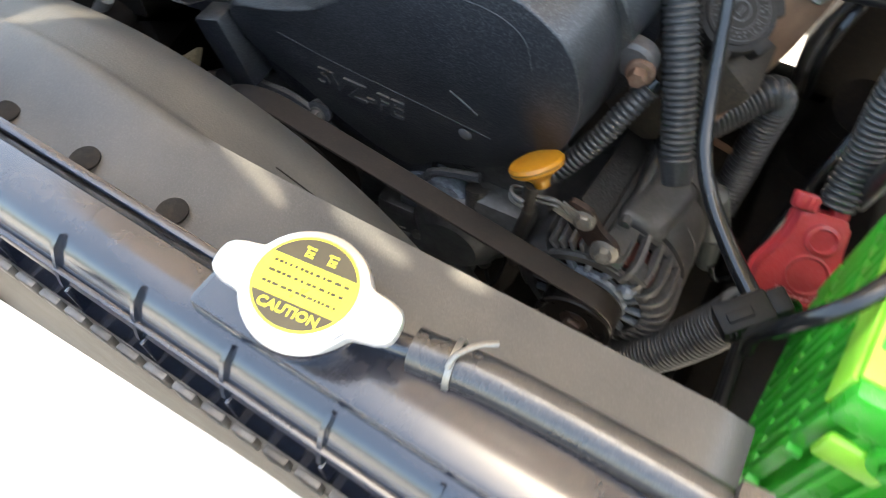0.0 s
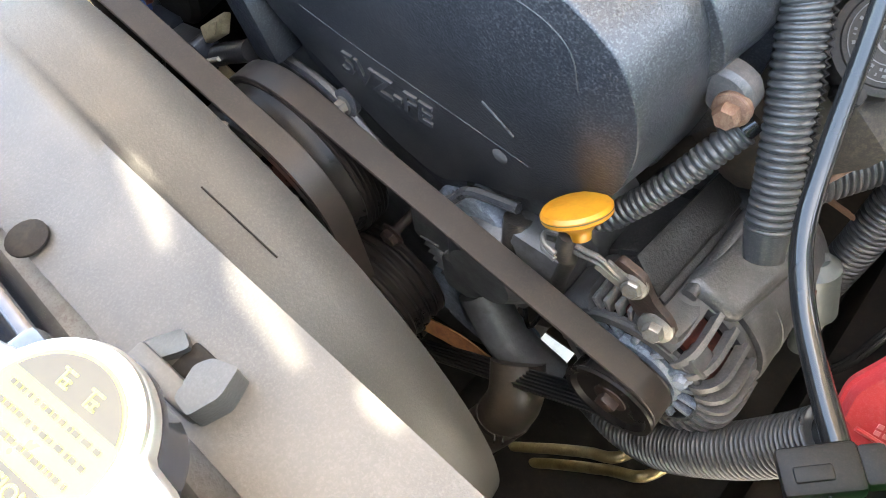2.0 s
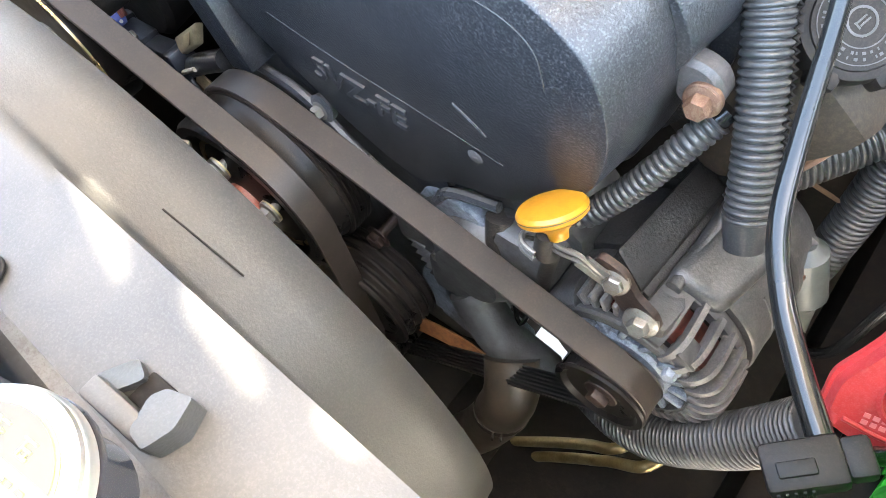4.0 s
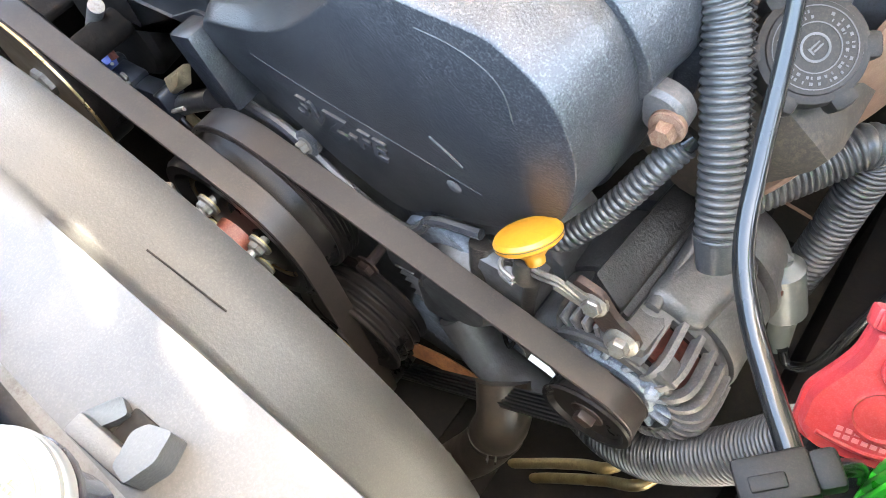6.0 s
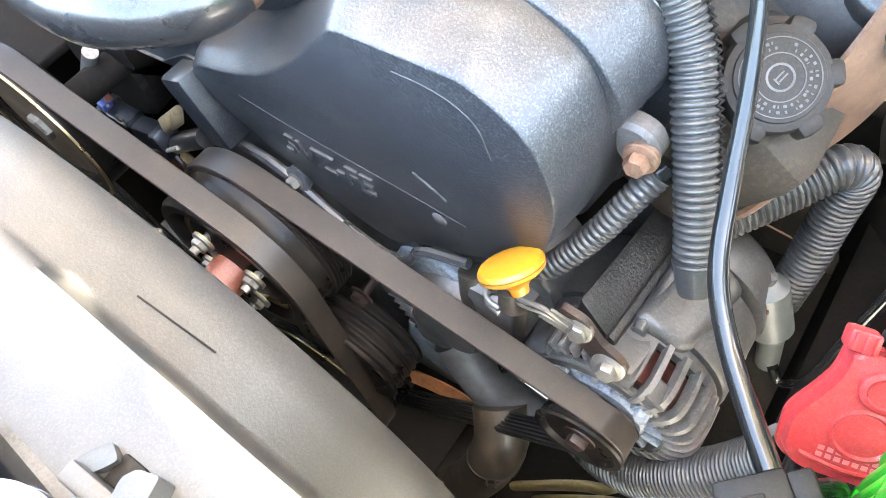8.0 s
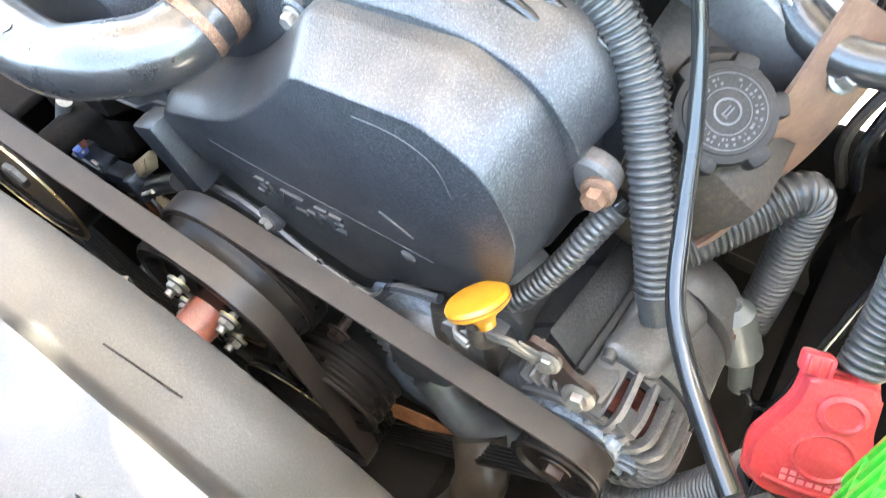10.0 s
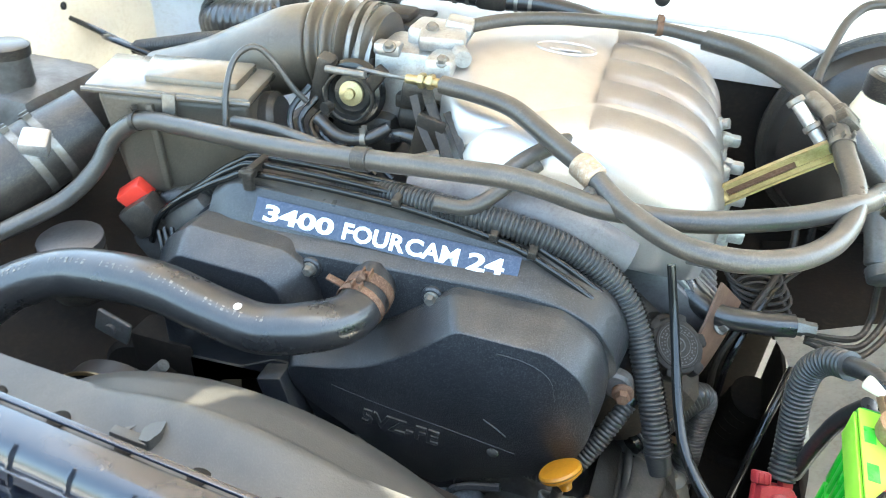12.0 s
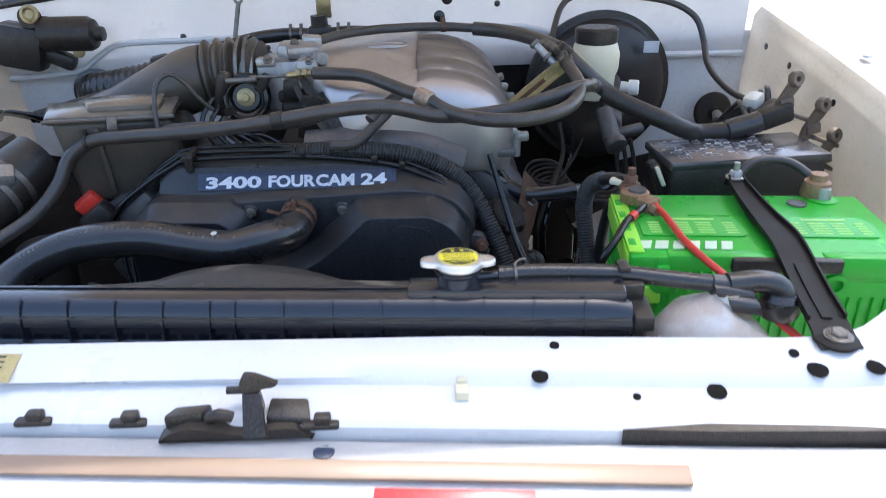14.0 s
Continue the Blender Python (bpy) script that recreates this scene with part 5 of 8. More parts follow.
part("sensor_band", clamp_band((-0.05, 0.265, 0.712), (0.02, 0.0, -1), 0.0105, 0.006), M["grey_conn"], eng)
part("sensor_lead", tube([(-0.042, 0.27, 0.655), (-0.03, 0.262, 0.63), (-0.022, 0.268, 0.66), (-0.02, 0.275, 0.70)], 0.0022, 6), M["wire"], eng)
part("vane", join(*[slab([(-0.148 + 0.004 * k, 0.258, 0.668 - 0.009 * k), (-0.126 + 0.004 * k, 0.258, 0.672 - 0.009 * k), (-0.126 + 0.004 * k, 0.27, 0.674 - 0.009 * k), (-0.148 + 0.004 * k, 0.27, 0.67 - 0.009 * k)], (0, 0.004, -0.004), 0.0008) for k in range(6)]), M["alu_dirty"], eng, "finned tensioner casting")
part("rusty_guard", ribbon([(-0.15, 0.245, 0.505), (-0.1, 0.25, 0.51), (-0.05, 0.252, 0.50), (-0.01, 0.256, 0.49)], 0.022, 0.002, (0, 0.3, 0.9)), M["lit_orange_rust"], eng, "rust orange lower guard strip, light put into its colour")
part("tensioner_stud", join(rod((-0.165, 0.27, 0.675), (-0.165, 0.235, 0.674), 0.005), bolt((-0.165, 0.243, 0.674), (0, -1, 0), 0.009, 0.008)), M["grime_rust"], eng, "rusty tensioner bolt")
part("tensioner_bracket", join(box((-0.13, 0.275, 0.68), (0.06, 0.03, 0.045), 0.008), box((-0.1, 0.27, 0.64), (0.05, 0.03, 0.06), 0.01)), M["alu_dirty"], eng)
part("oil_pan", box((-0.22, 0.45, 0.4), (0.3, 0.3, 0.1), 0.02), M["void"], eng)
part("crossmember", box((-0.1, 0.25, 0.30), (0.5, 0.06, 0.05), 0.01), M["rust"], eng, "rust brown cross member below")

# ---- pulleys and belts ----
def pulley(name, c, r, y0, y1, label, dish=0.012, holes=0, rim=True, grooves=0, web="pulley"):
    t = thing(name, (c[0], y1, c[1]), label, "pulley")
    w = y1 - y0
    part("web", lathe([(0.0, dish), (r * 0.62, dish), (r * 0.74, dish * 0.6), (r * 0.78, 0.0035)], (c[0], y0, c[1]), (0, 1, 0), 56), M[web], t)
    prof = [(r * 0.77, 0.006), (r * 0.8, 0.002), (r * 0.98, 0.0), (r, 0.0015)]
    if grooves:
        for k in range(grooves):
            g0 = 0.003 + (w - 0.006) * k / grooves
            g = (w - 0.006) / grooves
            prof += [(r, g0 + 0.1 * g), (r - 0.003, g0 + 0.4 * g), (r - 0.003, g0 + 0.6 * g), (r, g0 + 0.9 * g)]
    prof += [(r, w - 0.0015), (r * 0.97, w), (r * 0.3, w), (r * 0.3, w - 0.002), prof[0]]
    part("pulley_wheel", lathe(prof, (c[0], y0, c[1]), (0, 1, 0), 56), M["pulley"], t)
    if rim:
        part("rim_edge", lathe([(r * 0.985, -0.0005), (r * 1.004, 0.0), (r * 1.004, 0.0014), (r * 0.985, 0.0014), (r * 0.985, -0.0005)], (c[0], y0 - 0.0006, c[1]), (0, 1, 0), 56), M["pulley_rim"], t, "worn bright rim")
    for k in range(holes):
        a = 2 * math.pi * k / holes + 0.4
        part("pulley_hole", lathe([(0.011, 0), (0.011, 0.001), (0.009, 0.0015)], (c[0] + r * 0.55 * math.cos(a), y0 + dish * 0.98, c[1] + r * 0.55 * math.sin(a)), (0, -1, 0), 18), M["void"], t)
    return t


PS = (-0.435, 0.815)
FAN = (-0.24, 0.742)
CRANK = (-0.232, 0.50)
ALT = (0.066, 0.712)
ps = pulley("power_steering_pulley", PS, 0.072, 0.184, 0.21, "black stamped steering pump pulley with round holes", 0.010, 5, False, 0, "pulley_web")
part("rim_edge", lathe([(0.0752, 0.0), (0.0788, 0.0), (0.0788, 0.002), (0.0752, 0.002), (0.0752, 0.0)], (PS[0], 0.1815, PS[1]), (0, 1, 0), 56), M["pulley_rim"], ps, "worn bright rim")
part("rim_lip", lathe([(0.066, 0.0015), (0.0752, 0.0005), (0.0755, 0.004), (0.066, 0.004), (0.066, 0.0015)], (PS[0], 0.1815, PS[1]), (0, 1, 0), 56), M["pulley"], ps)
part("centre_nut", bolt((PS[0], 0.192, PS[1]), (0, -1, 0), 0.0135, 0.011), M["steel"], ps, "zinc centre nut")
fp = pulley("fan_pulley", FAN, 0.080, 0.222, 0.246, "deep black fan pulley with a belt round it", 0.004, 0, False, 5)
part("pulley_cup", lathe([(0.0765, 0), (0.0765, 0.005), (0.0745, 0.008), (0.0745, 0.02), (0.0765, 0.024), (0.0765, 0.036), (0.074, 0.04), (0.066, 0.04), (0.06, 0.03), (0.03, 0.02), (0, 0.02)], (FAN[0], 0.226, FAN[1]), (0, -1, 0), 48), M["pulley"], fp)
fh = thing("fan_clutch_hub", (FAN[0], 0.19, FAN[1]), "fan hub flange with bolts and a red rusted centre", "fan hub")
HC = (-0.24, 0.739)
part("flange_plate", lathe([(0.057, 0), (0.057, 0.004), (0.045, 0.005), (0.03, 0.012)], (HC[0], 0.1990, HC[1]), (0, -1, 0), 48), M["pulley"], fh)
part("flange_edge", lathe([(0.0545, 0), (0.0585, 0), (0.0585, 0.003), (0.0545, 0.003), (0.0545, 0)], (HC[0], 0.1960, HC[1]), (0, -1, 0), 48), M["pulley_rim"], fh, "worn bright edge")
part("hub_shaft", rod((HC[0], 0.197, HC[1]), (HC[0], 0.158, HC[1]), 0.02, 0.0175, 24, 0.002), M["hub_red"], fh, "reddish rusted shaft")
for k in range(4):
    a = radians(25 + 90 * k)
    hx, hz = HC[0] + 0.037 * math.cos(a), HC[1] + 0.037 * math.sin(a)
    stud = part("hub_stud", join(rod((hx, 0.192, hz), (hx, 0.172, hz), 0.004), bolt((hx, 0.184, hz), (0, -1, 0), 0.0078, 0.007)), M["steel"], fh, "zinc stud and nut")
    part("stud_washer", lathe([(0.0105, 0), (0.0105, 0.0016), (0.009, 0.002)], (hx, 0.1865, hz), (0, -1, 0), 20), M["gold"], stud)
fan = thing("cooling_fan", (HC[0], 0.12, HC[1]), "black plastic cooling fan inside the shroud", "fan")
part("fan_hub", lathe([(0.045, 0), (0.05, 0.006), (0.046, 0.024), (0, 0.026)], (HC[0], 0.154, HC[1]), (0, -1, 0), 32), M["black"], fan)
for k in range(7):
    bl = box((0, 0, 0.16), (0.07, 0.004, 0.2), 0.0015, (0, 0, 32))
    bl.transform(Matrix.Translation((-0.236, 0.115, 0.722)) @ Matrix.Rotation(2 * math.pi * k / 7 + 0.35, 4, "Y"))
    part("fan_blade", bl, M["black"], fan)
pulley("crank_pulley", CRANK, 0.086, 0.196, 0.25, "dark crankshaft pulley with belt grooves", 0.02, 0, True, 10)
idl = pulley("idler_pulley", (-0.172, 0.608), 0.06, 0.2, 0.246, "black ribbed idler pulley", 0.006, 0, False, 4)
part("bearing_cover", lathe([(0.022, 0), (0.022, 0.003), (0.012, 0.005), (0, 0.005)], (-0.172, 0.205, 0.608), (0, -1, 0), 28), M["dark"], idl)
part("centre_bolt", bolt((-0.172, 0.2, 0.608), (0, -1, 0), 0.009, 0.008), M["steel"], idl, "zinc centre bolt")

b1 = [(PS[0], PS[1], 0.0745), (FAN[0], FAN[1], 0.0795), (CRANK[0], CRANK[1], 0.088)]
bt = thing("drive_belt", (-0.3, 0.2, 0.6), "worn dark rubber drive belt round the steering pump pulley", "belt", "drive belts")
part("belt_back", belt_mesh(b1, 0.186, 0.207, 0.002), M["belt"], bt)
part("belt_ribs", belt_mesh(b1, 0.1865, 0.2065, 0.002, 6), M["belt_rib"], bt)
b2 = [(FAN[0], FAN[1], 0.082), (ALT[0], ALT[1], 0.034), (CRANK[0], CRANK[1], 0.088)]
bt = thing("drive_belt", (-0.1, 0.235, 0.6), "worn dark rubber drive belt from fan pulley to alternator", "belt", "drive belts")
part("belt_back", belt_mesh(b2, 0.223, 0.245, 0.002), M["belt"], bt)
part("belt_ribs", belt_mesh(b2, 0.2235, 0.2445, 0.002, 6), M["belt_rib"], bt)


# ---- alternator ----
def alternator():
    ax, az = ALT
    t = thing("alternator", (ax, 0.30, az), "dusty cast aluminium alternator with finned vents", "alternator")
    core = part("core", lathe([(0.03, 0.0), (0.052, 0.0), (0.0572, 0.006), (0.0572, 0.036)], (ax, 0.2545, az), (0, 1, 0), 48), M["void"], t)
    front = part("front_ring", lathe([(0.0501, 0.0), (0.0572, 0.0), (0.0591, 0.002), (0.0581, 0.006), (0.0501, 0.005), (0.0501, 0.0)], (ax, 0.2485, az), (0, 1, 0), 56), M["alu_soft"], t)
    part("bearing_boss", lathe([(0.02, 0), (0.034, 0.0), (0.037, 0.003), (0.037, 0.009)], (ax, 0.2485, az), (0, 1, 0), 40), M["alu_white"], front)
    part("shoulder_ring", lathe([(0.0624, 0.0), (0.0695, 0.001), (0.0704, 0.004), (0.0685, 0.011), (0.0624, 0.011), (0.0624, 0.0)], (ax, 0.285, az), (0, 1, 0), 64), M["alu_soft"], front)
    for k in range(16):
        a = radians(22.5 * k + 6)
        s = box((0, 0, 0), (0.02, 0.007, 0.0055), 0.0018)
        s.transform(Matrix.Translation((ax, 0.2525, az)) @ Matrix.Rotation(-a, 4, "Y") @ Matrix.Translation((0.0455, 0, 0)) @ Matrix.Rotation(0.3 * math.sin(5 * k), 4, "Y"))
        part("face_spoke", s, M["alu_white"], front, "white corroded spoke")
    prof = [(0.0548, 0.2495), (0.0614, 0.2495), (0.0671, 0.255), (0.0699, 0.263), (0.0699, 0.29), (0.0548, 0.29)]
    for a0, a1 in ((72, 98), (134, 205), (228, 300)):
        part("shoulder", arc(prof, ALT, a0, a1), M["alu_soft"], front)
    for a0, a1 in ((8, 72), (98, 134)):
        part("winding", arc([(0.0573, 0.258), (0.0605, 0.259), (0.0605, 0.284), (0.0573, 0.285)], ALT, a0, a1), M["copper"], core, "dark red copper winding behind the vents")
    for k in range(11):
        a = radians(64 - 11.6 * k)
        rad, tan = Vector((math.cos(a), 0, math.sin(a))), Vector((-math.sin(a), 0, math.cos(a)))
        C = Vector((ax, 0, az))
        pts = [C + rad * r + Vector((0, y, 0)) + tan * 0.05 * (y - 0.25) for r, y in ((0.052, 0.2505), (0.0586, 0.2505), (0.0652, 0.2535), (0.0688, 0.260), (0.0697, 0.272), (0.0692, 0.289))]
        part("cooling_fin", ribbon(pts, 0.0042, 0.008, tan, 0.003), M["alu_fin"], front, "pale dusty fin", 60)
    for a in (104, 112, 120, 128):
        f = box((0, 0, 0), (0.013, 0.034, 0.0036), 0.001)
        f.transform(Matrix.Translation((ax, 0.27, az)) @ Matrix.Rotation(-radians(a), 4, "Y") @ Matrix.Translation((0.0628, 0, 0)))
        part("cooling_fin", f, M["alu_fin"], front)
    part("mounting_ear", join(slab([(0.052, 0.252, 0.788), (0.085, 0.252, 0.786), (0.088, 0.29, 0.778), (0.05, 0.29, 0.782)], (0, 0, -0.03), 0.005), box((0.1, 0.258, 0.764), (0.018, 0.018, 0.014), 0.003, (0, 38, 0))), M["alu_soft"], front)
    part("mounting_bolt", join(bolt((0.069, 0.2495, 0.786), (0.1, -1, 0.35), 0.007, 0.008), lathe([(0.0115, -0.003), (0.0115, 0.0), (0.0095, 0.0012)], (0.069, 0.2495, 0.786), (0.1, -1, 0.35), 24)), M["steel"], front, "zinc plated mounting bolt")
    part("clamp_screw", bolt((0.098, 0.2485, 0.752), (0.1, -1, 0.2), 0.005, 0.008), M["alu_white"], front)
    stator = part("stator_body", lathe([(0.0605, 0), (0.0715, 0.001), (0.073, 0.004), (0.073, 0.056), (0.069, 0.058), (0.0624, 0.0585)], (ax, 0.297, az), (0, 1, 0), 64), M["alu_stator"], t)
    part("stator_lump", slab([(0.066, 0.287, 0.794), (0.108, 0.287, 0.781), (0.122, 0.358, 0.772), (0.08, 0.372, 0.788)], (-0.012, 0.0, -0.04), 0.01, 4), M["alu_stator"], stator)
    part("body_seam", arc([(0.0728, 0.3225), (0.0738, 0.323), (0.0738, 0.3245), (0.0728, 0.325)], ALT, -70, 40), M["alu_soft"], stator)
    rear = part("rear_housing", lathe([(0.0643, 0), (0.0746, 0.001), (0.0752, 0.004), (0.0752, 0.03), (0.070, 0.038), (0.03, 0.04), (0, 0.04)], (ax, 0.361, az), (0, 1, 0), 64), M["alu_stator"], t)
    for k in range(6):
        a = radians(18 - 9 * k)
        s = box((0, 0, 0), (0.004, 0.024, 0.0055), 0.001)
        s.transform(Matrix.Translation((ax, 0.378, az)) @ Matrix.Rotation(-a, 4, "Y") @ Matrix.Translation((0.0742, 0, 0)))
        part("rear_slot", s, M["copper" if k < 2 else "void"], rear)
    for a0, a1, y0, w in ((-24, -8, 0.322, 0.009), (-18, -2, 0.331, 0.006), (-6, 6, 0.324, 0.012)):
        part("paper_tag", arc([(0.0731, y0), (0.0731, y0 + w), (0.0734, y0 + w), (0.0734, y0)], ALT, a0, a1, 6), M["milk_dirty"], stator, "torn pale paper label")
    for a in (-38, 84, 200):
        c, s = math.cos(radians(a)), math.sin(radians(a))
        part("through_bolt", rod((ax + 0.0725 * c, 0.283, az + 0.0725 * s), (ax + 0.0725 * c, 0.374, az + 0.0725 * s), 0.005), M["alu_soft"], t)
    part("rear_flange", box((0.122, 0.362, 0.662), (0.006, 0.06, 0.036), 0.002, (0, 45, 0)), M["alu_soft"], rear)
    pw = part("pulley_wheel", lathe([(0.0, 0.004), (0.02, 0.004), (0.0275, 0.0035), (0.0305, 0.0), (0.0345, 0.0), (0.0355, 0.002), (0.0335, 0.004), (0.033, 0.024), (0.0355, 0.026), (0.02, 0.028)], (ax, 0.218, az), (0, 1, 0), 48), M["pulley"], t, "black alternator pulley")
    part("pulley_nut", join(box((ax, 0.2185, az), (0.013, 0.009, 0.013), 0.0015, (0, 20, 0)), lathe([(0.013, 0), (0.0125, 0.0015), (0.009, 0.002)], (ax, 0.2225, az), (0, -1, 0), 24)), M["grime_rust"], pw, "dark square nut")
    return t


alternator()
br = thing("alternator_bracket", (0.06, 0.31, 0.80), "black rusted alternator bracket arm", "bracket")
part("arm", prism(rounded([(0.032, 0.83), (0.05, 0.826), (0.062, 0.806), (0.076, 0.796), (0.082, 0.782), (0.074, 0.772), (0.058, 0.778), (0.044, 0.796), (0.03, 0.814)], 0.005), 0.2525, 0.2575, 0.001), M["grime_rust"], br, "dark rusted steel arm")
part("bracket_block", slab([(0.036, 0.272, 0.812), (0.061, 0.264, 0.7955), (0.067, 0.368, 0.7865), (0.044, 0.372, 0.803)], (-0.008, 0.0, -0.04), 0.003), M["cast_black"], br, "black rough cast block")
part("block_lip", slab([(0.060, 0.266, 0.7935), (0.0655, 0.266, 0.790), (0.0715, 0.366, 0.782), (0.066, 0.368, 0.785)], (0, 0, -0.03), 0.0015), M["cast_black"], br)
part("bracket_bolt", join(bolt((0.047, 0.2505, 0.815), (0.1, -1, 0.4), 0.0065, 0.006), lathe([(0.0095, -0.002), (0.0095, 0)], (0.047, 0.2505, 0.815), (0.1, -1, 0.4), 20)), M["steel"], br, "zinc bolt and washer")
part("side_plate", slab([(0.086, 0.378, 0.822), (0.126, 0.39, 0.80), (0.132, 0.41, 0.77), (0.095, 0.40, 0.79)], (0, 0.004, -0.006), 0.002), M["rust"], br, "rusty steel plate")

dip = thing("dipstick", (0.0, 0.26, 0.78), "yellow oil dipstick handle on a steel tube", "dipstick")
part("handle", lathe([(0.0, -0.015), (0.0056, -0.015), (0.0064, -0.0105), (0.011, -0.0052), (0.0178, -0.0018), (0.0205, 0.0004), (0.0208, 0.0038), (0.0192, 0.006), (0.0135, 0.0074), (0.0, 0.008)], (0.006, 0.244, 0.863), (-0.5, 0.3, 0.81), 40), M["yellow"], dip)
part("handle_groove", lathe([(0.0204, 0.0024), (0.0209, 0.0025), (0.0209, 0.0031), (0.0204, 0.0032)], (0.006, 0.244, 0.863), (-0.5, 0.3, 0.81), 40), M["sticker_k"], dip)
part("tube", tube([(0.006, 0.237, 0.851), (0.005, 0.236, 0.835), (0.003, 0.243, 0.815), (0.0, 0.256, 0.79), (-0.008, 0.262, 0.74), (-0.012, 0.27, 0.68)], 0.0055, 12), M["dark"], dip)
for dz in (0.0, -0.006):
    part("wire_bracket", tube([(0.004, 0.229, 0.838 + dz), (-0.006, 0.231, 0.839 + dz), (-0.009, 0.238, 0.838 + dz), (-0.002, 0.243, 0.834 + dz), (0.012, 0.244, 0.832 + dz), (0.024, 0.245, 0.833 + dz), (0.034, 0.248, 0.822 + dz * 0.6), (0.043, 0.251, 0.813 + dz * 0.3)], 0.0019, 8, 0.0025), M["steel"], dip, "bent steel tube bracket")
part("bracket_tip", ribbon([(0.026, 0.2455, 0.828), (0.036, 0.2485, 0.819), (0.05, 0.2525, 0.808)], 0.012, 0.0022, (0.6, 0.3, 0.7)), M["steel"], dip)

# ---- hoses ----
uh = thing("radiator_hose", (-0.3, 0.23, 0.96), "large glossy black upper radiator hose with worn print", "hose")
HP = [(-0.207, 0.318, 0.977), (-0.206, 0.288, 0.974), (-0.212, 0.258, 0.972), (-0.238, 0.232, 0.974), (-0.28, 0.222, 0.968), (-0.33, 0.222, 0.975), (-0.38, 0.224, 0.985), (-0.43, 0.222, 0.986), (-0.485, 0.218, 0.978), (-0.535, 0.2, 0.958), (-0.565, 0.165, 0.935), (-0.575, 0.12, 0.925), (-0.57, 0.05, 0.92)]
part("hose_body", tube(HP, 0.0232, 26, 0.005), M["rubber"], uh, sharp=80)
HPL = spline(HP, 0.002)
part("hose_clamp", clamp_band((-0.206, 0.296, 0.975), (0.0, 1, 0.15), 0.0236, 0.012), M["rust"], uh, "rusty hose clamp")
part("hose_clamp", clamp_band((-0.2075, 0.28, 0.9735), (0.15, 1, 0.2), 0.0236, 0.007), M["rust"], uh, "rusty hose clamp")
part("clamp_wing", join(box((-0.235, 0.29, 0.986), (0.022, 0.008, 0.003), 0.001, (0, 20, 0)), box((-0.21, 0.288, 0.999), (0.007, 0.01, 0.01), 0.002, (0, 45, 0))), M["rust"], uh)
part("paint_fleck", lathe([(0.004, 0), (0.0035, 0.0008), (0, 0.001)], (-0.297, 0.2165, 0.9925), (0, -0.2, 1), 12), M["milk"], uh)
rnd = random.Random(3)
for i in range(40, len(HPL) - 40):
    p = HPL[i]
    if not -0.535 < p.x < -0.265 or i % 26 > 19 or i % 3:
        continue
    d = (HPL[i + 1] - HPL[i - 1]).normalized()
    n = (Vector((0, -0.45, 0.89)) - d * d.dot(Vector((0, -0.45, 0.89)))).normalized()
    m = Matrix.Translation(p + n * 0.02335) @ Matrix((d, n.cross(d), n)).transposed().to_4x4()
    for k in range(2):
        mk = box((0.0012 * rnd.random(), 0.0016 * (k * 2 - 1), 0), (rnd.choice((0.0008, 0.0026)), rnd.choice((0.0026, 0.001)), 0.0003), 0)
        mk.transform(m)
        part("print_mark", mk, M["worn_print"], uh)
part("water_outlet", lathe([(0.03, 0), (0.03, 0.006), (0.021, 0.012), (0.021, 0.03)], (-0.207, 0.345, 0.978), (0, -1, -0.03), 26), M["dark"], uh)


def hose(name, pts, r, label, mt="hose_matt", cat="hose", seg=16, wob=0.0006):
    t = thing(name, pts[0], label, cat)
    part("hose_body", tube(pts, r, seg, 0.006, wob), M[mt], t, sharp=80)
    return t


A = [(-0.64, 0.24, 0.95), (-0.605, 0.285, 0.965), (-0.57, 0.325, 0.985), (-0.545, 0.35, 1.015), (-0.527, 0.366, 1.048), (-0.495, 0.372, 1.07), (-0.44, 0.366, 1.076), (-0.364, 0.35, 1.083), (-0.29, 0.334, 1.093), (-0.221, 0.318, 1.105), (-0.137, 0.300, 1.121), (-0.075, 0.303, 1.122), (-0.012, 0.318, 1.104), (0.063, 0.325, 1.103), (0.135, 0.338, 1.116), (0.174, 0.357, 1.123), (0.205, 0.395, 1.118), (0.225, 0.44, 1.105)]
ha = hose("heater_hose", A, 0.0095, "weathered brown-black hose crossing in front of the plenum")
part("hose_clip", rod((-0.228, 0.319, 1.104), (-0.212, 0.316, 1.107), 0.0112, bev=0.001), M["black"], ha, "black plastic clip")
part("hose_joint", clamp_band((-0.5, 0.372, 1.069), (1, 0, 0.2), 0.0098, 0.006), M["black"], ha)
B = [(-0.185, 0.436, 1.139), (-0.15, 0.428, 1.139), (-0.107, 0.411, 1.137), (-0.057, 0.372, 1.126), (-0.028, 0.345, 1.122), (0.013, 0.312, 1.107), (0.065, 0.272, 1.108), (0.125, 0.278, 1.11), (0.169, 0.322, 1.114), (0.187, 0.378, 1.124), (0.183, 0.43, 1.137), (0.178, 0.47, 1.147)]
hb = hose("fuel_hose", B, 0.0092, "weathered looping fuel hose with a foil wrapped joint")
part("joint_wrap", rod((-0.036, 0.352, 1.1235), (-0.018, 0.336, 1.1185), 0.0122, 0.0118, bev=0.002), M["brass"], hb, "crinkled brown foil wrap")
part("joint_tab", box((-0.02, 0.325, 1.106), (0.02, 0.01, 0.018), 0.003, (20, 30, 30)), M["hose_matt"], hb)
part("metal_pipe", tube([(0.178, 0.452, 1.143), (0.176, 0.47, 1.149), (0.168, 0.495, 1.154), (0.158, 0.515, 1.157)], 0.0068, 14), M["steel"], hb, "pale metal pipe end")
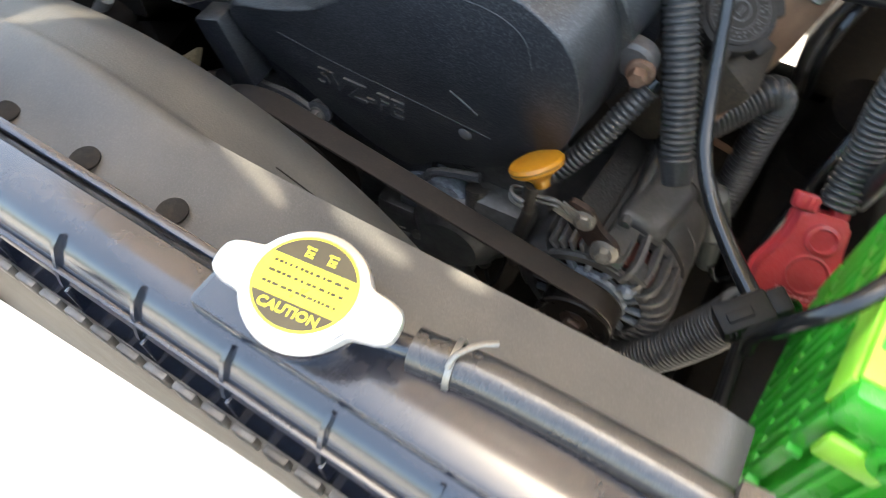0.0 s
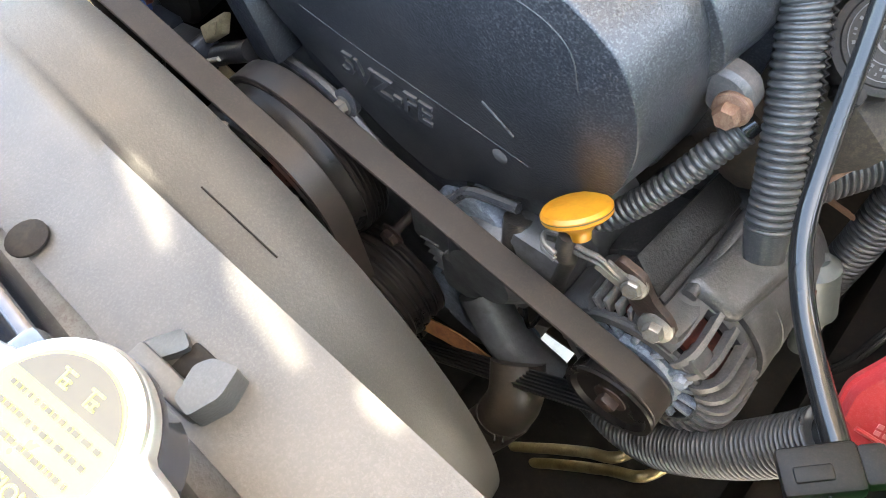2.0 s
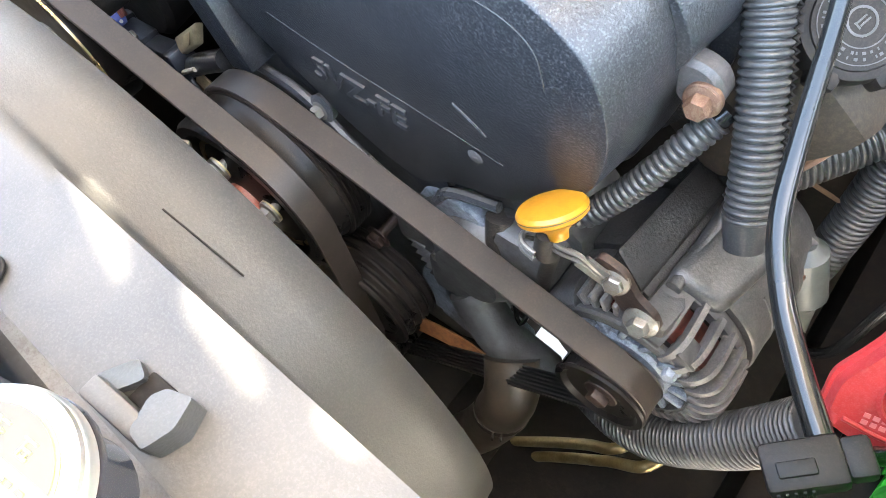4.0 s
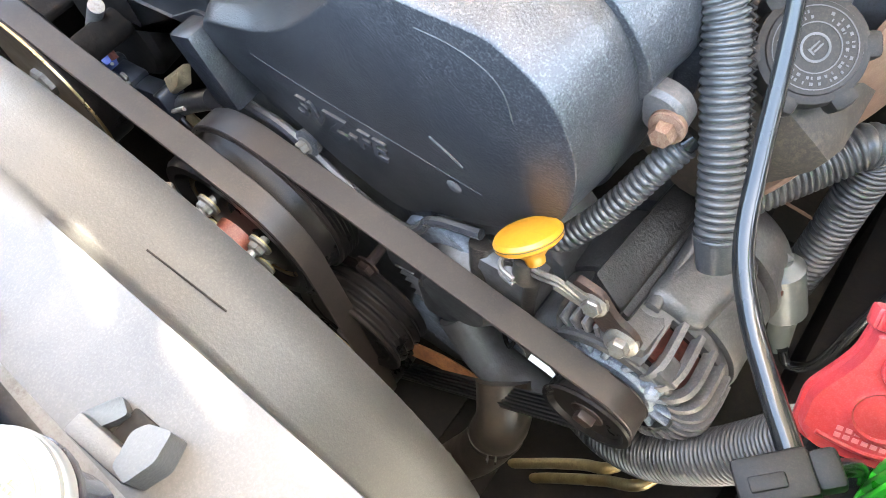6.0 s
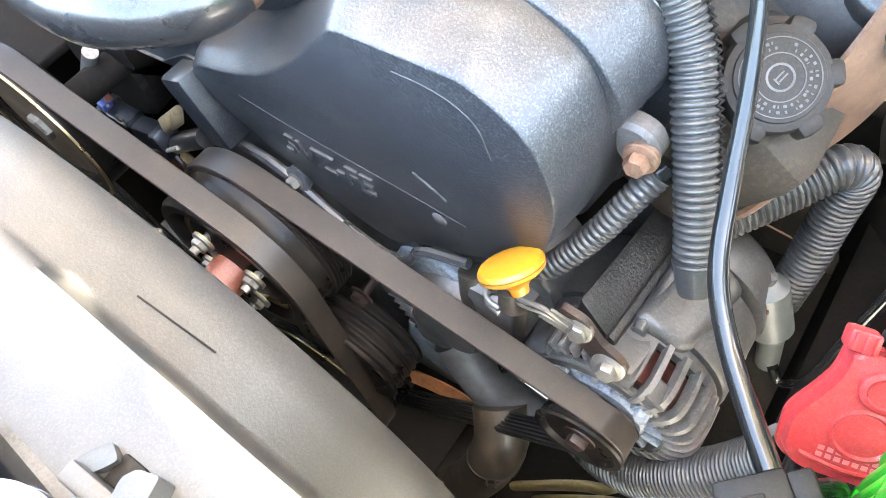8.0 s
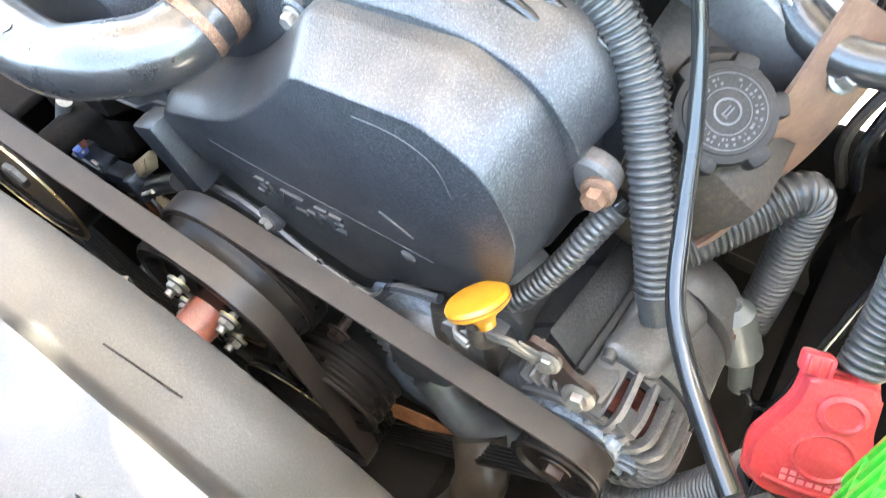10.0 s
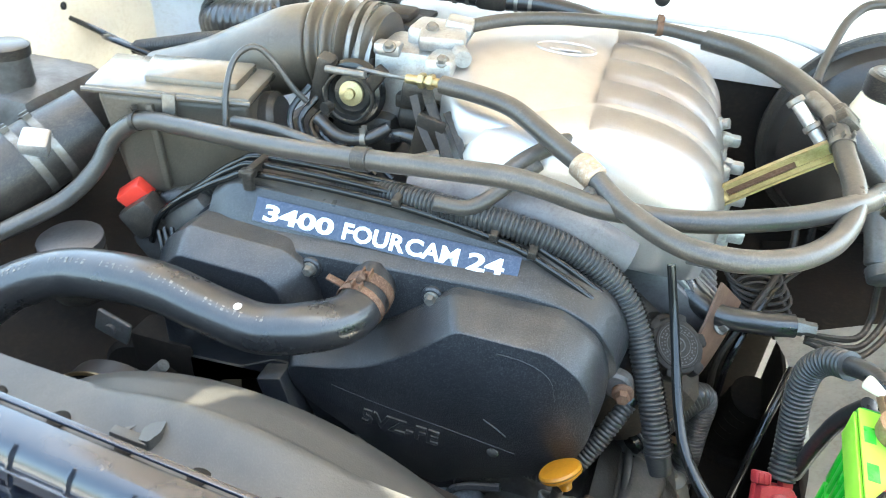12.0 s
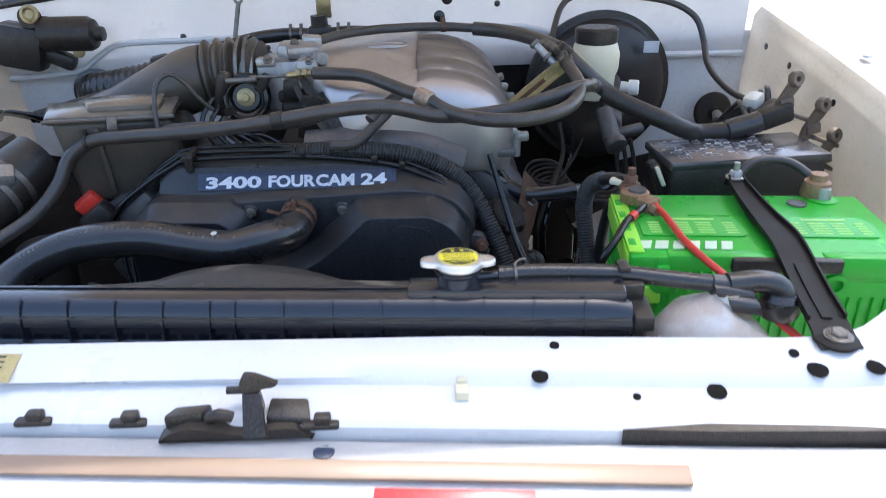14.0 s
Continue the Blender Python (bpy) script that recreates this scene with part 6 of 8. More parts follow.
part("pipe_band", clamp_band((0.181, 0.447, 1.141), (-0.1, 1, 0.4), 0.0098, 0.006), M["steel"], hb)
C = [(-0.20, 0.55, 1.163), (-0.15, 0.60, 1.166), (-0.088, 0.635, 1.166), (0.008, 0.662, 1.162), (0.07, 0.655, 1.158)]
hc = hose("vacuum_hose", C, 0.0075, "grey rubber hose over the back of the plenum", "hose_matt")
part("hose_clip", clamp_band((0.008, 0.662, 1.162), (1, 0.2, 0), 0.008, 0.007), M["rust"], hc)
C2 = [(0.06, 0.655, 1.158), (0.105, 0.635, 1.156), (0.145, 0.575, 1.155), (0.178, 0.495, 1.15), (0.205, 0.472, 1.128), (0.235, 0.462, 1.102), (0.256, 0.452, 1.086)]
hd = hose("wiring_sleeve", C2, 0.0115, "thick black sleeved harness beside the plenum", "hose_matt", "harness")
part("tape_wrap", rod((0.176, 0.499, 1.1505), (0.19, 0.483, 1.142), 0.0135, bev=0.001), M["black"], hd, "black tape wrap")
C3 = [(0.24, 0.452, 1.092), (0.28, 0.435, 1.074), (0.323, 0.412, 1.058), (0.36, 0.42, 1.04), (0.385, 0.435, 1.03), (0.43, 0.43, 1.034), (0.47, 0.43, 1.045)]
he = hose("wiring_harness", C3, 0.0135, "thick matt black harness sleeve near the master cylinder", "black", "harness")
part("harness_tape", rod((0.425, 0.43, 1.033), (0.475, 0.43, 1.046), 0.016, bev=0.002), M["rubber"], he)
hose("short_hose", [(-0.105, 0.372, 1.085), (-0.085, 0.392, 1.10), (-0.06, 0.41, 1.112), (-0.05, 0.42, 1.112)], 0.008, "short grey vacuum hose stub", "hose_matt")
hose("bypass_hose", [(-0.16, 0.345, 1.06), (-0.125, 0.352, 1.06), (-0.095, 0.375, 1.08), (-0.075, 0.395, 1.095)], 0.0075, "grey bypass hose under the long hose", "hose_matt")
hose("return_hose", [(-0.40, 0.40, 1.075), (-0.34, 0.385, 1.082), (-0.27, 0.36, 1.086), (-0.2, 0.355, 1.09), (-0.165, 0.37, 1.095)], 0.0065, "slim grey return hose under the long hose", "hose_matt")


def conduit(pts, r, label, group="corrugated conduits"):
    t = thing("corrugated_conduit", pts[0], label, "conduit", group)
    part("ribbed_tube", corrugated(pts, r, 0.0046), M["conduit"], t, sharp=50)
    ends = [Vector(p) for p in (pts[0], pts[1], pts[-2], pts[-1])]
    part("inner_loom", rod(ends[0] - (ends[1] - ends[0]).normalized() * 0.008, ends[0] + (ends[1] - ends[0]).normalized() * 0.004, r * 0.72), M["wire"], t)
    part("inner_loom", rod(ends[3] - (ends[3] - ends[2]).normalized() * 0.004, ends[3] + (ends[3] - ends[2]).normalized() * 0.008, r * 0.72), M["wire"], t)
    return t


K1 = [(-0.33, 0.415, 1.015), (-0.27, 0.392, 1.03), (-0.2, 0.372, 1.043), (-0.144, 0.361, 1.047), (-0.072, 0.36, 1.041), (-0.02, 0.364, 1.024), (0.02, 0.368, 0.995), (0.046, 0.36, 0.959), (0.063, 0.341, 0.926), (0.079, 0.321, 0.89), (0.092, 0.303, 0.857)]
k1 = conduit(K1, 0.0131, "thick ribbed black conduit curving round the timing cover")
sp = spline(K1, 0.0021)
out = Vector((0.85, 0.15, 0.45)).normalized()
zig = [p + out * 0.0130 + Vector((0.0011 * (-1) ** i, 0.0007 * (-1) ** i, 0)) for i, p in enumerate(sp) if p.x > -0.03]
part("split_line", sweep(zig, [0.0013] * len(zig), 6), M["void"], k1, "black jagged split")
part("end_sleeve", rod((0.09, 0.305, 0.86), (0.098, 0.296, 0.842), 0.013, 0.011), M["conduit"], k1)
conduit([(-0.072, 0.292, 0.775), (-0.056, 0.286, 0.803), (-0.03, 0.282, 0.812), (0.004, 0.279, 0.816), (0.02, 0.288, 0.833), (0.034, 0.30, 0.855), (0.046, 0.315, 0.878), (0.054, 0.326, 0.892)], 0.0092, "ribbed black conduit behind the dipstick")
conduit([(0.078, 0.37, 0.80), (0.095, 0.39, 0.806), (0.118, 0.42, 0.813), (0.136, 0.44, 0.822), (0.147, 0.448, 0.81), (0.146, 0.44, 0.775), (0.145, 0.425, 0.73), (0.142, 0.41, 0.69)], 0.0155, "ribbed grey conduit bent over beside the alternator")
conduit([(0.045, 0.262, 0.59), (0.08, 0.25, 0.605), (0.115, 0.245, 0.635), (0.15, 0.25, 0.69), (0.172, 0.258, 0.735), (0.184, 0.262, 0.77)], 0.02, "thick ribbed conduit below the alternator")
conduit([(-0.50, 0.40, 0.96), (-0.45, 0.385, 0.985), (-0.41, 0.39, 1.01), (-0.37, 0.40, 1.02), (-0.33, 0.415, 1.015)], 0.0115, "ribbed conduit beside the timing cover")
conduit([(-0.72, 0.66, 1.03), (-0.66, 0.66, 1.045), (-0.6, 0.66, 1.06), (-0.53, 0.65, 1.075)], 0.0115, "ribbed conduit near the air duct")

cable = hose("shiny_cable", [(0.062, 0.372, 1.03), (0.074, 0.36, 0.99), (0.084, 0.342, 0.957), (0.095, 0.312, 0.922), (0.1076, 0.279, 0.898), (0.125, 0.256, 0.882), (0.148, 0.231, 0.873), (0.168, 0.209, 0.870)], (0.0038, 0.0062), "glossy black sleeved cable running down past the alternator", "wire", "cable", 14, 0)
cb = thing("cable_connector", (0.168, 0.194, 0.866), "grey-black cable connector block", "connector")
CBM = Matrix.Translation((0.169, 0.194, 0.866)) @ Matrix.Rotation(radians(41), 4, "Z") @ Matrix.Rotation(radians(-20), 4, "Y")
part("connector_body", at(box((0, 0, 0), (0.034, 0.022, 0.02), 0.003), CBM), M["strap"], cb)
part("connector_cap", at(box((0.022, 0, 0.001), (0.012, 0.018, 0.015), 0.0025), CBM), M["strap"], cb)
part("latch_tab", at(box((-0.003, -0.002, 0.0108), (0.016, 0.007, 0.003), 0.001), CBM), M["strap"], cb)
for k in range(5):
    part("grip_ridge", at(box((-0.013 + 0.0035 * k, -0.0112, 0.0), (0.0014, 0.0016, 0.014), 0.0004), CBM), M["strap"], cb)
part("cable_tail", tube([(0.18, 0.206, 0.868), (0.196, 0.222, 0.858), (0.206, 0.235, 0.82), (0.21, 0.25, 0.76)], 0.0045, 10), M["wire"], cb)

wl = thing("plug_leads", (-0.2, 0.36, 1.04), "black ignition leads clipped along the cover top", "cables")
for k, (dy, dz) in enumerate(((0.0, 0.0), (0.012, 0.005), (0.024, 0.008))):
    e = 0.008 * k
    pts = [(-0.50, 0.36, 0.925), (-0.475, 0.35 + dy, 0.97), (-0.44, 0.352 + dy, 1.0), (-0.39, 0.358 + dy, 1.03 + dz), (-0.35, 0.36 + dy, 1.042 + dz), (-0.2, 0.356 + dy, 1.042 + dz), (-0.09, 0.346 + dy, 1.032 + dz), (-0.04, 0.338 + dy, 1.018 + dz), (0.0, 0.338 + dy, 0.995 + dz), (0.025 + e, 0.345 + dy, 0.965 + dz), (0.04 + e, 0.36 + dy, 0.93)]
    part("lead", tube(pts, 0.0038, 10), M["wire"], wl)
for x, y, z in ((-0.356, 0.368, 1.05), (-0.2, 0.366, 1.049), (-0.1, 0.356, 1.04), (-0.062, 0.352, 1.032)):
    c = part("lead_clip", box((x, y, z), (0.008, 0.036, 0.006), 0.0015, (0, 5, 0)), M["black"], wl)
    for k in range(3):
        part("clip_loop", rod((x - 0.004, y - 0.011 + 0.011 * k, z - 0.003), (x + 0.004, y - 0.011 + 0.011 * k, z - 0.003), 0.0052), M["black"], c)
part("mount_stud", join(rod((-0.358, 0.35, 1.03), (-0.358, 0.348, 1.05), 0.006), box((-0.358, 0.349, 1.047), (0.016, 0.012, 0.008), 0.002)), M["black"], wl)

# ---- oil filler ----
oc = thing("oil_filler_cap", (0.085, 0.37, 0.94), "black oil filler cap with a printed grey ring", "cap")
ON = Vector((0.34, -0.46, 0.80)).normalized()
OP = Vector((0.089, 0.38, 0.933))
bm = lathe([(0.024, -0.016), (0.0285, -0.014), (0.0295, -0.002), (0.028, 0.002), (0.0245, 0.003)], OP, ON, 36)
grip = part("grip_ring", bm, M["strap"], oc)
fo = frame_of(ON)
for k in range(6):
    g = box((0, 0, -0.006), (0.014, 0.015, 0.017), 0.004)
    g.transform(Matrix.Translation(OP) @ fo @ Matrix.Rotation(2 * math.pi * k / 6, 4, "Z") @ Matrix.Translation((0.028, 0, 0)))
    part("grip_lug", g, M["strap"], grip)
part("cap_face", lathe([(0.0245, 0.002), (0.0235, 0.004), (0.02, 0.0045), (0, 0.0045)], OP, ON, 40), M["strap"], oc)
part("ring_line", lathe([(0.0125, 0.0046), (0.0131, 0.0048), (0.0131, 0.0049), (0.0125, 0.0049), (0.0125, 0.0046)], OP, ON, 40), M["cap_print"], oc)
part("ring_line", lathe([(0.0208, 0.0044), (0.0213, 0.0047), (0.0213, 0.0048), (0.0208, 0.0048), (0.0208, 0.0044)], OP, ON, 40), M["cap_print"], oc)
part("oil_can_mark", lathe([(0.0064, 0.0046), (0.0076, 0.0046), (0.0076, 0.0049), (0.0064, 0.0049), (0.0064, 0.0046)], OP, ON, 24), M["cap_print"], oc)
g = join(box((0, 0.001, 0.0048), (0.007, 0.0009, 0.0003), 0), box((0.001, -0.0012, 0.0048), (0.006, 0.0009, 0.0003), 0), box((-0.003, -0.0002, 0.0048), (0.0009, 0.004, 0.0003), 0))
g.transform(Matrix.Translation(OP) @ fo @ Matrix.Rotation(0.7, 4, "Z"))
part("print_mark", g, M["cap_print"], oc)
for k in range(52):
    g = box((0, (0.0182, 0.0153)[k % 2], 0.0048), (0.0007 + 0.0005 * (k % 3), 0.0015, 0.0003), 0)
    g.transform(Matrix.Translation(OP) @ fo @ Matrix.Rotation(2 * math.pi * (k // 2 + 0.3 + 0.4 * (k % 5 == 0)) / 28, 4, "Z"))
    part("print_mark", g, M["cap_print"], oc)
hs = thing("heat_shield", (0.12, 0.43, 0.88), "rust brown exhaust heat shield below the valve cover", "heat shield")
part("shield_sheet", ribbon([(0.07, 0.4, 0.79), (0.095, 0.41, 0.83), (0.115, 0.42, 0.87), (0.13, 0.44, 0.915), (0.14, 0.47, 0.95)], 0.07, 0.003, (0.5, 0.75, -0.45)), M["brown"], hs)
part("shield_rib", tube([(0.082, 0.375, 0.8), (0.1, 0.38, 0.825), (0.12, 0.392, 0.87)], 0.004, 8), M["brown"], hs)


# ---- intake ----
def plenum():
    t = thing("intake_plenum", (-0.05, 0.55, 1.0), "silver cast intake plenum with five swept runners", "intake manifold")
    # flat top box
    top = [(-0.195, 0.47), (-0.165, 0.425), (-0.045, 0.415), (-0.033, 0.43), (-0.033, 0.70), (-0.06, 0.72), (-0.16, 0.66), (-0.195, 0.6)]
    out = rounded(top, 0.012, 3)
    bm = bmesh.new()
    zs = lambda x, y: 1.116 + 0.034 * min(1, max(0, (y - 0.43) / 0.1)) ** 0.7 + 0.004 * (y - 0.5)
    cx, cy = -0.11, 0.56
    rings = []
    for s, dz in ((1.02, -0.09), (1.02, -0.02), (1.0, -0.008), (0.97, -0.001), (0.93, 0.0), (0.6, 0.0), (0.25, 0.0)):
        rings.append([bm.verts.new((cx + (x - cx) * s, cy + (y - cy) * s, zs(x, cy + (y - cy) * s) + dz)) for x, y in out])
    n = len(out)
    for a, b in zip(rings, rings[1:]):
        for k in range(n):
            bm.faces.new((a[k], a[(k + 1) % n], b[(k + 1) % n], b[k]))
    bm.faces.new(rings[-1])
    bm.faces.new(rings[0])
    part("top_chamber", bm, M["plenum"], t, sharp=60)
    # runners
    for r in range(5):
        y0 = 0.418 + 0.0565 * r
        bm = bmesh.new()
        rows = []
        nu, nv = 18, 12
        for i in range(nu + 1):
            u = i / nu
            ang = u * math.pi / 2
            x = -0.037 + 0.142 * math.sin(ang) ** 0.85
            zb = 1.03 + (0.108 + 0.012 * min(1, r / 2)) * math.cos(ang) ** 0.75
            row = []
            for j in range(nv + 1):
                v = j / nv
                h = math.sin(math.pi * v) ** 0.55
                y = y0 + 0.0565 * v
                nx, nz = math.sin(ang), math.cos(ang)
                row.append(bm.verts.new((x + 0.012 * (h - 1) * nx, y, zb + 0.012 * (h - 1) * (nz + 0.25))))
            rows.append(row)
        for a, b in zip(rows, rows[1:]):
            for k in range(nv):
                bm.faces.new((a[k], a[k + 1], b[k + 1], b[k]))
        bmesh.ops.solidify(bm, geom=bm.faces[:], thickness=0.004)
        part("runner", bm, M["plenum"], t, sharp=70)
    part("runner_core", box((0.015, 0.56, 1.05), (0.13, 0.27, 0.05), 0.01), M["plenum"], t)
    curve = [(-0.037 + 0.142 * math.sin(a) ** 0.85, 1.03 + 0.106 * math.cos(a) ** 0.75) for a in (math.pi / 2 * k / 20 for k in range(1, 21))]
    wall = [(-0.165, 0.985), (-0.165, 1.085), (-0.14, 1.112), (-0.09, 1.124)] + curve + [(0.1, 0.985)]
    cx, cz = -0.04, 1.03
    inner = [(cx + (x - cx) * 0.6, cz + (z - cz) * 0.55) for x, z in wall]
    part("front_dome", relief(wall, inner, [(0, 0.47)] + [(1 - math.cos(a), 0.448 - 0.052 * math.sin(a)) for a in (math.pi / 2 * k / 9 for k in range(10))]), M["plenum"], t, sharp=70)
    part("flange", box((-0.02, 0.43, 1.018), (0.25, 0.05, 0.012), 0.003), M["alu_mid"], t)
    part("lower_chamber", tube([(-0.2, 0.41, 1.03), (-0.12, 0.408, 1.035), (-0.04, 0.405, 1.028), (0.02, 0.41, 1.005)], 0.032, 20), M["alu_mid"], t)
    for k, (x, y, z) in enumerate(((0.098, 0.45, 1.02), (0.103, 0.53, 1.02), (0.105, 0.61, 1.02), (0.105, 0.69, 1.02))):
        part("injector_cup", join(rod((x + 0.01, y, z - 0.02), (x + 0.012, y, z + 0.018), 0.009, 0.007), box((x + 0.022, y, z + 0.01), (0.018, 0.014, 0.014), 0.003)), M["alu"], t)
    for k, (y, z) in enumerate(((0.585, 1.088), (0.545, 1.068), (0.5, 1.052), (0.455, 1.05))):
        part("rail_fitting", join(lathe([(0.008, 0), (0.008, 0.004), (0.006, 0.006), (0.006, 0.012)], (0.092, y, z), (0.9, -0.3, 0.4), 16), box((0.103, y - 0.006, z - 0.012), (0.014, 0.012, 0.012), 0.002, (0, 15, 20))), M["alu"], t, "pale metal fitting")
    part("flange_bolt", bolt((0.05, 0.424, 1.024), (0, 0, 1), 0.006, 0.007), M["gold"], t, "yellow zinc bolt")
    pts = [(-0.085 + 0.033 * math.cos(a), 0.572 + 0.02 * math.sin(a), 1.1508) for a in (math.pi * 2 * k / 30 for k in range(31))]
    part("emblem_ring", tube(pts, 0.0013, 6, 0.003), M["plenum"], t)
    part("emblem_pad", box((-0.085, 0.572, 1.1505), (0.034, 0.014, 0.002), 0.0008), M["plenum"], t)
    part("side_plate", box((0.04, 0.405, 1.06), (0.036, 0.004, 0.03), 0.001, (0, 12, 0)), M["black"], t)
    return t


plenum()
gb = thing("support_bracket", (0.13, 0.43, 1.1), "gold zinc plated bracket beside the plenum", "bracket")
part("cross_piece", rod((0.1, 0.446, 1.069), (0.092, 0.443, 1.076), 0.006), M["gold"], gb)
GP = [(0.095, 0.444, 1.0715), (0.12, 0.445, 1.092), (0.15, 0.446, 1.116), (0.174, 0.446, 1.1345)]
for sgn in (-1, 1):
    part("bracket_edge", ribbon([(x + sgn * 0.0038, y, z - sgn * 0.0046) for x, y, z in GP], 0.0052, 0.0022, (0.63, 0.0, -0.77)), M["gold"], gb)
    part("turned_lip", ribbon([(x + sgn * 0.0058, y - 0.002, z - sgn * 0.0071 + 0.001) for x, y, z in GP], 0.0016, 0.006, (0.63, 0.0, -0.77)), M["gold"], gb)
part("channel_floor", ribbon([(x, y + 0.004, z) for x, y, z in GP], 0.011, 0.0014, (0.63, 0.0, -0.77)), M["rust"], gb, "darker brown channel floor")
part("bridge", ribbon([(x, y + 0.002, z) for x, y, z in GP[2:]], 0.012, 0.0016, (0.63, 0.0, -0.77)), M["gold"], gb)
fj = thing("pipe_joint", (0.155, 0.472, 1.147), "bright plated pipe joint beside the plenum", "pipe")
part("pipe", rod((0.138, 0.485, 1.1625), (0.171, 0.462, 1.131), 0.0056, 0.0056), M["alu"], fj)
for a in (0.0, 0.55, 0.9):
    part("collar", lathe([(0.0072, 0), (0.008, 0.001), (0.008, 0.005), (0.0068, 0.006)], Vector((0.138, 0.485, 1.1625)).lerp(Vector((0.171, 0.462, 1.131)), a), (0.64, -0.45, -0.61), 18), M["steel"], fj)
hc = thing("hose_clip", (0.182, 0.474, 1.155), "dark brown plastic hose clip on the harness", "clip")
part("clip_block", box((0.184, 0.474, 1.153), (0.02, 0.02, 0.014), 0.003, (10, 35, 10)), M["black"], hc)
part("clip_jaw", box((0.171, 0.468, 1.151), (0.01, 0.016, 0.009), 0.002, (10, 35, 10)), M["dark"], hc)

tb = thing("throttle_body", (-0.25, 0.5, 1.08), "cast throttle body with a black cable drum", "throttle body")
part("housing", join(box((-0.245, 0.53, 1.105), (0.075, 0.075, 0.085), 0.012), box((-0.225, 0.545, 1.15), (0.055, 0.05, 0.03), 0.006), box((-0.2, 0.49, 1.13), (0.03, 0.05, 0.045), 0.006), lathe([(0.045, 0), (0.045, 0.03)], (-0.285, 0.545, 1.115), (-1, 0.05, 0.0), 30)), M["alu"], tb)
part("sensor", box((-0.265, 0.5, 1.145), (0.03, 0.02, 0.014), 0.004), M["alu"], tb)
part("top_cap", box((-0.2, 0.545, 1.166), (0.03, 0.03, 0.016), 0.004, (0, 8, 10)), M["alu"], tb)
drum = part("cable_drum", lathe([(0.034, -0.004), (0.036, 0.0), (0.032, 0.004), (0.036, 0.008), (0.033, 0.012), (0.024, 0.013), (0.02, 0.008), (0.0, 0.008)], (-0.296, 0.478, 1.098), (0.05, -1, 0.2), 36), M["wire"], tb, "black throttle cable drum")
part("drum_centre", lathe([(0.0135, 0.008), (0.0135, 0.012), (0.006, 0.0135), (0.0055, 0.018), (0, 0.018)], (-0.296, 0.478, 1.098), (0.05, -1, 0.2), 24), M["gold"], drum, "yellowish metal centre")
part("drum_lever", rod((-0.318, 0.468, 1.083), (-0.322, 0.455, 1.082), 0.007), M["black"], tb)
part("throttle_lever", box((-0.332, 0.475, 1.105), (0.02, 0.02, 0.07), 0.006, (10, 18, 0)), M["black"], tb)
part("cable", tube([(-0.285, 0.463, 1.131), (-0.25, 0.455, 1.132), (-0.21, 0.445, 1.136), (-0.185, 0.437, 1.139)], 0.0025, 8), M["steel"], tb)
part("cable_adjuster", join(rod((-0.225, 0.447, 1.135), (-0.188, 0.438, 1.139), 0.0048), bolt((-0.21, 0.443, 1.137), (1, -0.2, 0.1), 0.008, 0.006, False), bolt((-0.2, 0.441, 1.138), (1, -0.2, 0.1), 0.008, 0.006, False)), M["gold"], tb, "brass cable adjuster nuts")
part("cable_bracket", ribbon([(-0.205, 0.443, 1.137), (-0.195, 0.44, 1.11), (-0.175, 0.42, 1.085), (-0.165, 0.41, 1.06)], 0.011, 0.003, (0.9, 0.2, 0.2)), M["dark"], tb)
part("small_hose", tube([(-0.33, 0.455, 1.07), (-0.30, 0.445, 1.058), (-0.27, 0.448, 1.06), (-0.248, 0.46, 1.072)], 0.007, 12), M["rubber"], tb)
part("hose_clip", clamp_band((-0.272, 0.447, 1.0595), (1, 0.1, 0.1), 0.0075, 0.006), M["steel"], tb)
part("return_spring", tube([(-0.296 + 0.027 * math.cos(k * 0.8), 0.468 - 0.0004 * k, 1.098 + 0.027 * math.sin(k * 0.8)) for k in range(24)], 0.0016, 6, 0.004), M["dark"], tb)
part("stop_lug", box((-0.268, 0.47, 1.12), (0.014, 0.014, 0.03), 0.003, (0, 35, 0)), M["dark"], tb)
for x, y, z in ((-0.26, 0.488, 1.15), (-0.222, 0.515, 1.168), (-0.196, 0.47, 1.15), (-0.185, 0.48, 1.118)):
    part("housing_bolt", bolt((x, y, z), (0, -0.5, 0.85), 0.0055, 0.006), M["steel"], tb)
part("position_sensor", join(box((-0.21, 0.515, 1.158), (0.05, 0.03, 0.018), 0.005, (10, 0, 12)), rod((-0.188, 0.505, 1.15), (-0.178, 0.485, 1.15), 0.009)), M["alu"], tb)
part("idle_valve", join(rod((-0.245, 0.5, 1.075), (-0.205, 0.495, 1.075), 0.019, 0.017, 20, 0.003), box((-0.235, 0.49, 1.095), (0.03, 0.02, 0.016), 0.003)), M["dark"], tb)
for k in range(6):
    part("throttle_wire", tube([(-0.345 + 0.008 * k, 0.47, 1.10 - 0.012 * k), (-0.36 + 0.012 * k, 0.45, 1.075 - 0.006 * k), (-0.35 + 0.016 * k, 0.435, 1.05), (-0.33 + 0.02 * k, 0.425, 1.03)], 0.0035, 8), M["wire"], tb)
part("link_plate", box((-0.197, 0.43, 1.075), (0.03, 0.006, 0.07), 0.002, (12, 14, 0)), M["dark"], tb)
for k in range(3):
    part("link_arm", ribbon([(-0.215 + 0.018 * k, 0.438, 1.122 - 0.006 * k), (-0.2 + 0.018 * k, 0.424, 1.095), (-0.18 + 0.016 * k, 0.412, 1.07), (-0.165 + 0.014 * k, 0.402, 1.052)], 0.008, 0.0025, (0.9, 0.3, 0.1)), M["dark"], tb)
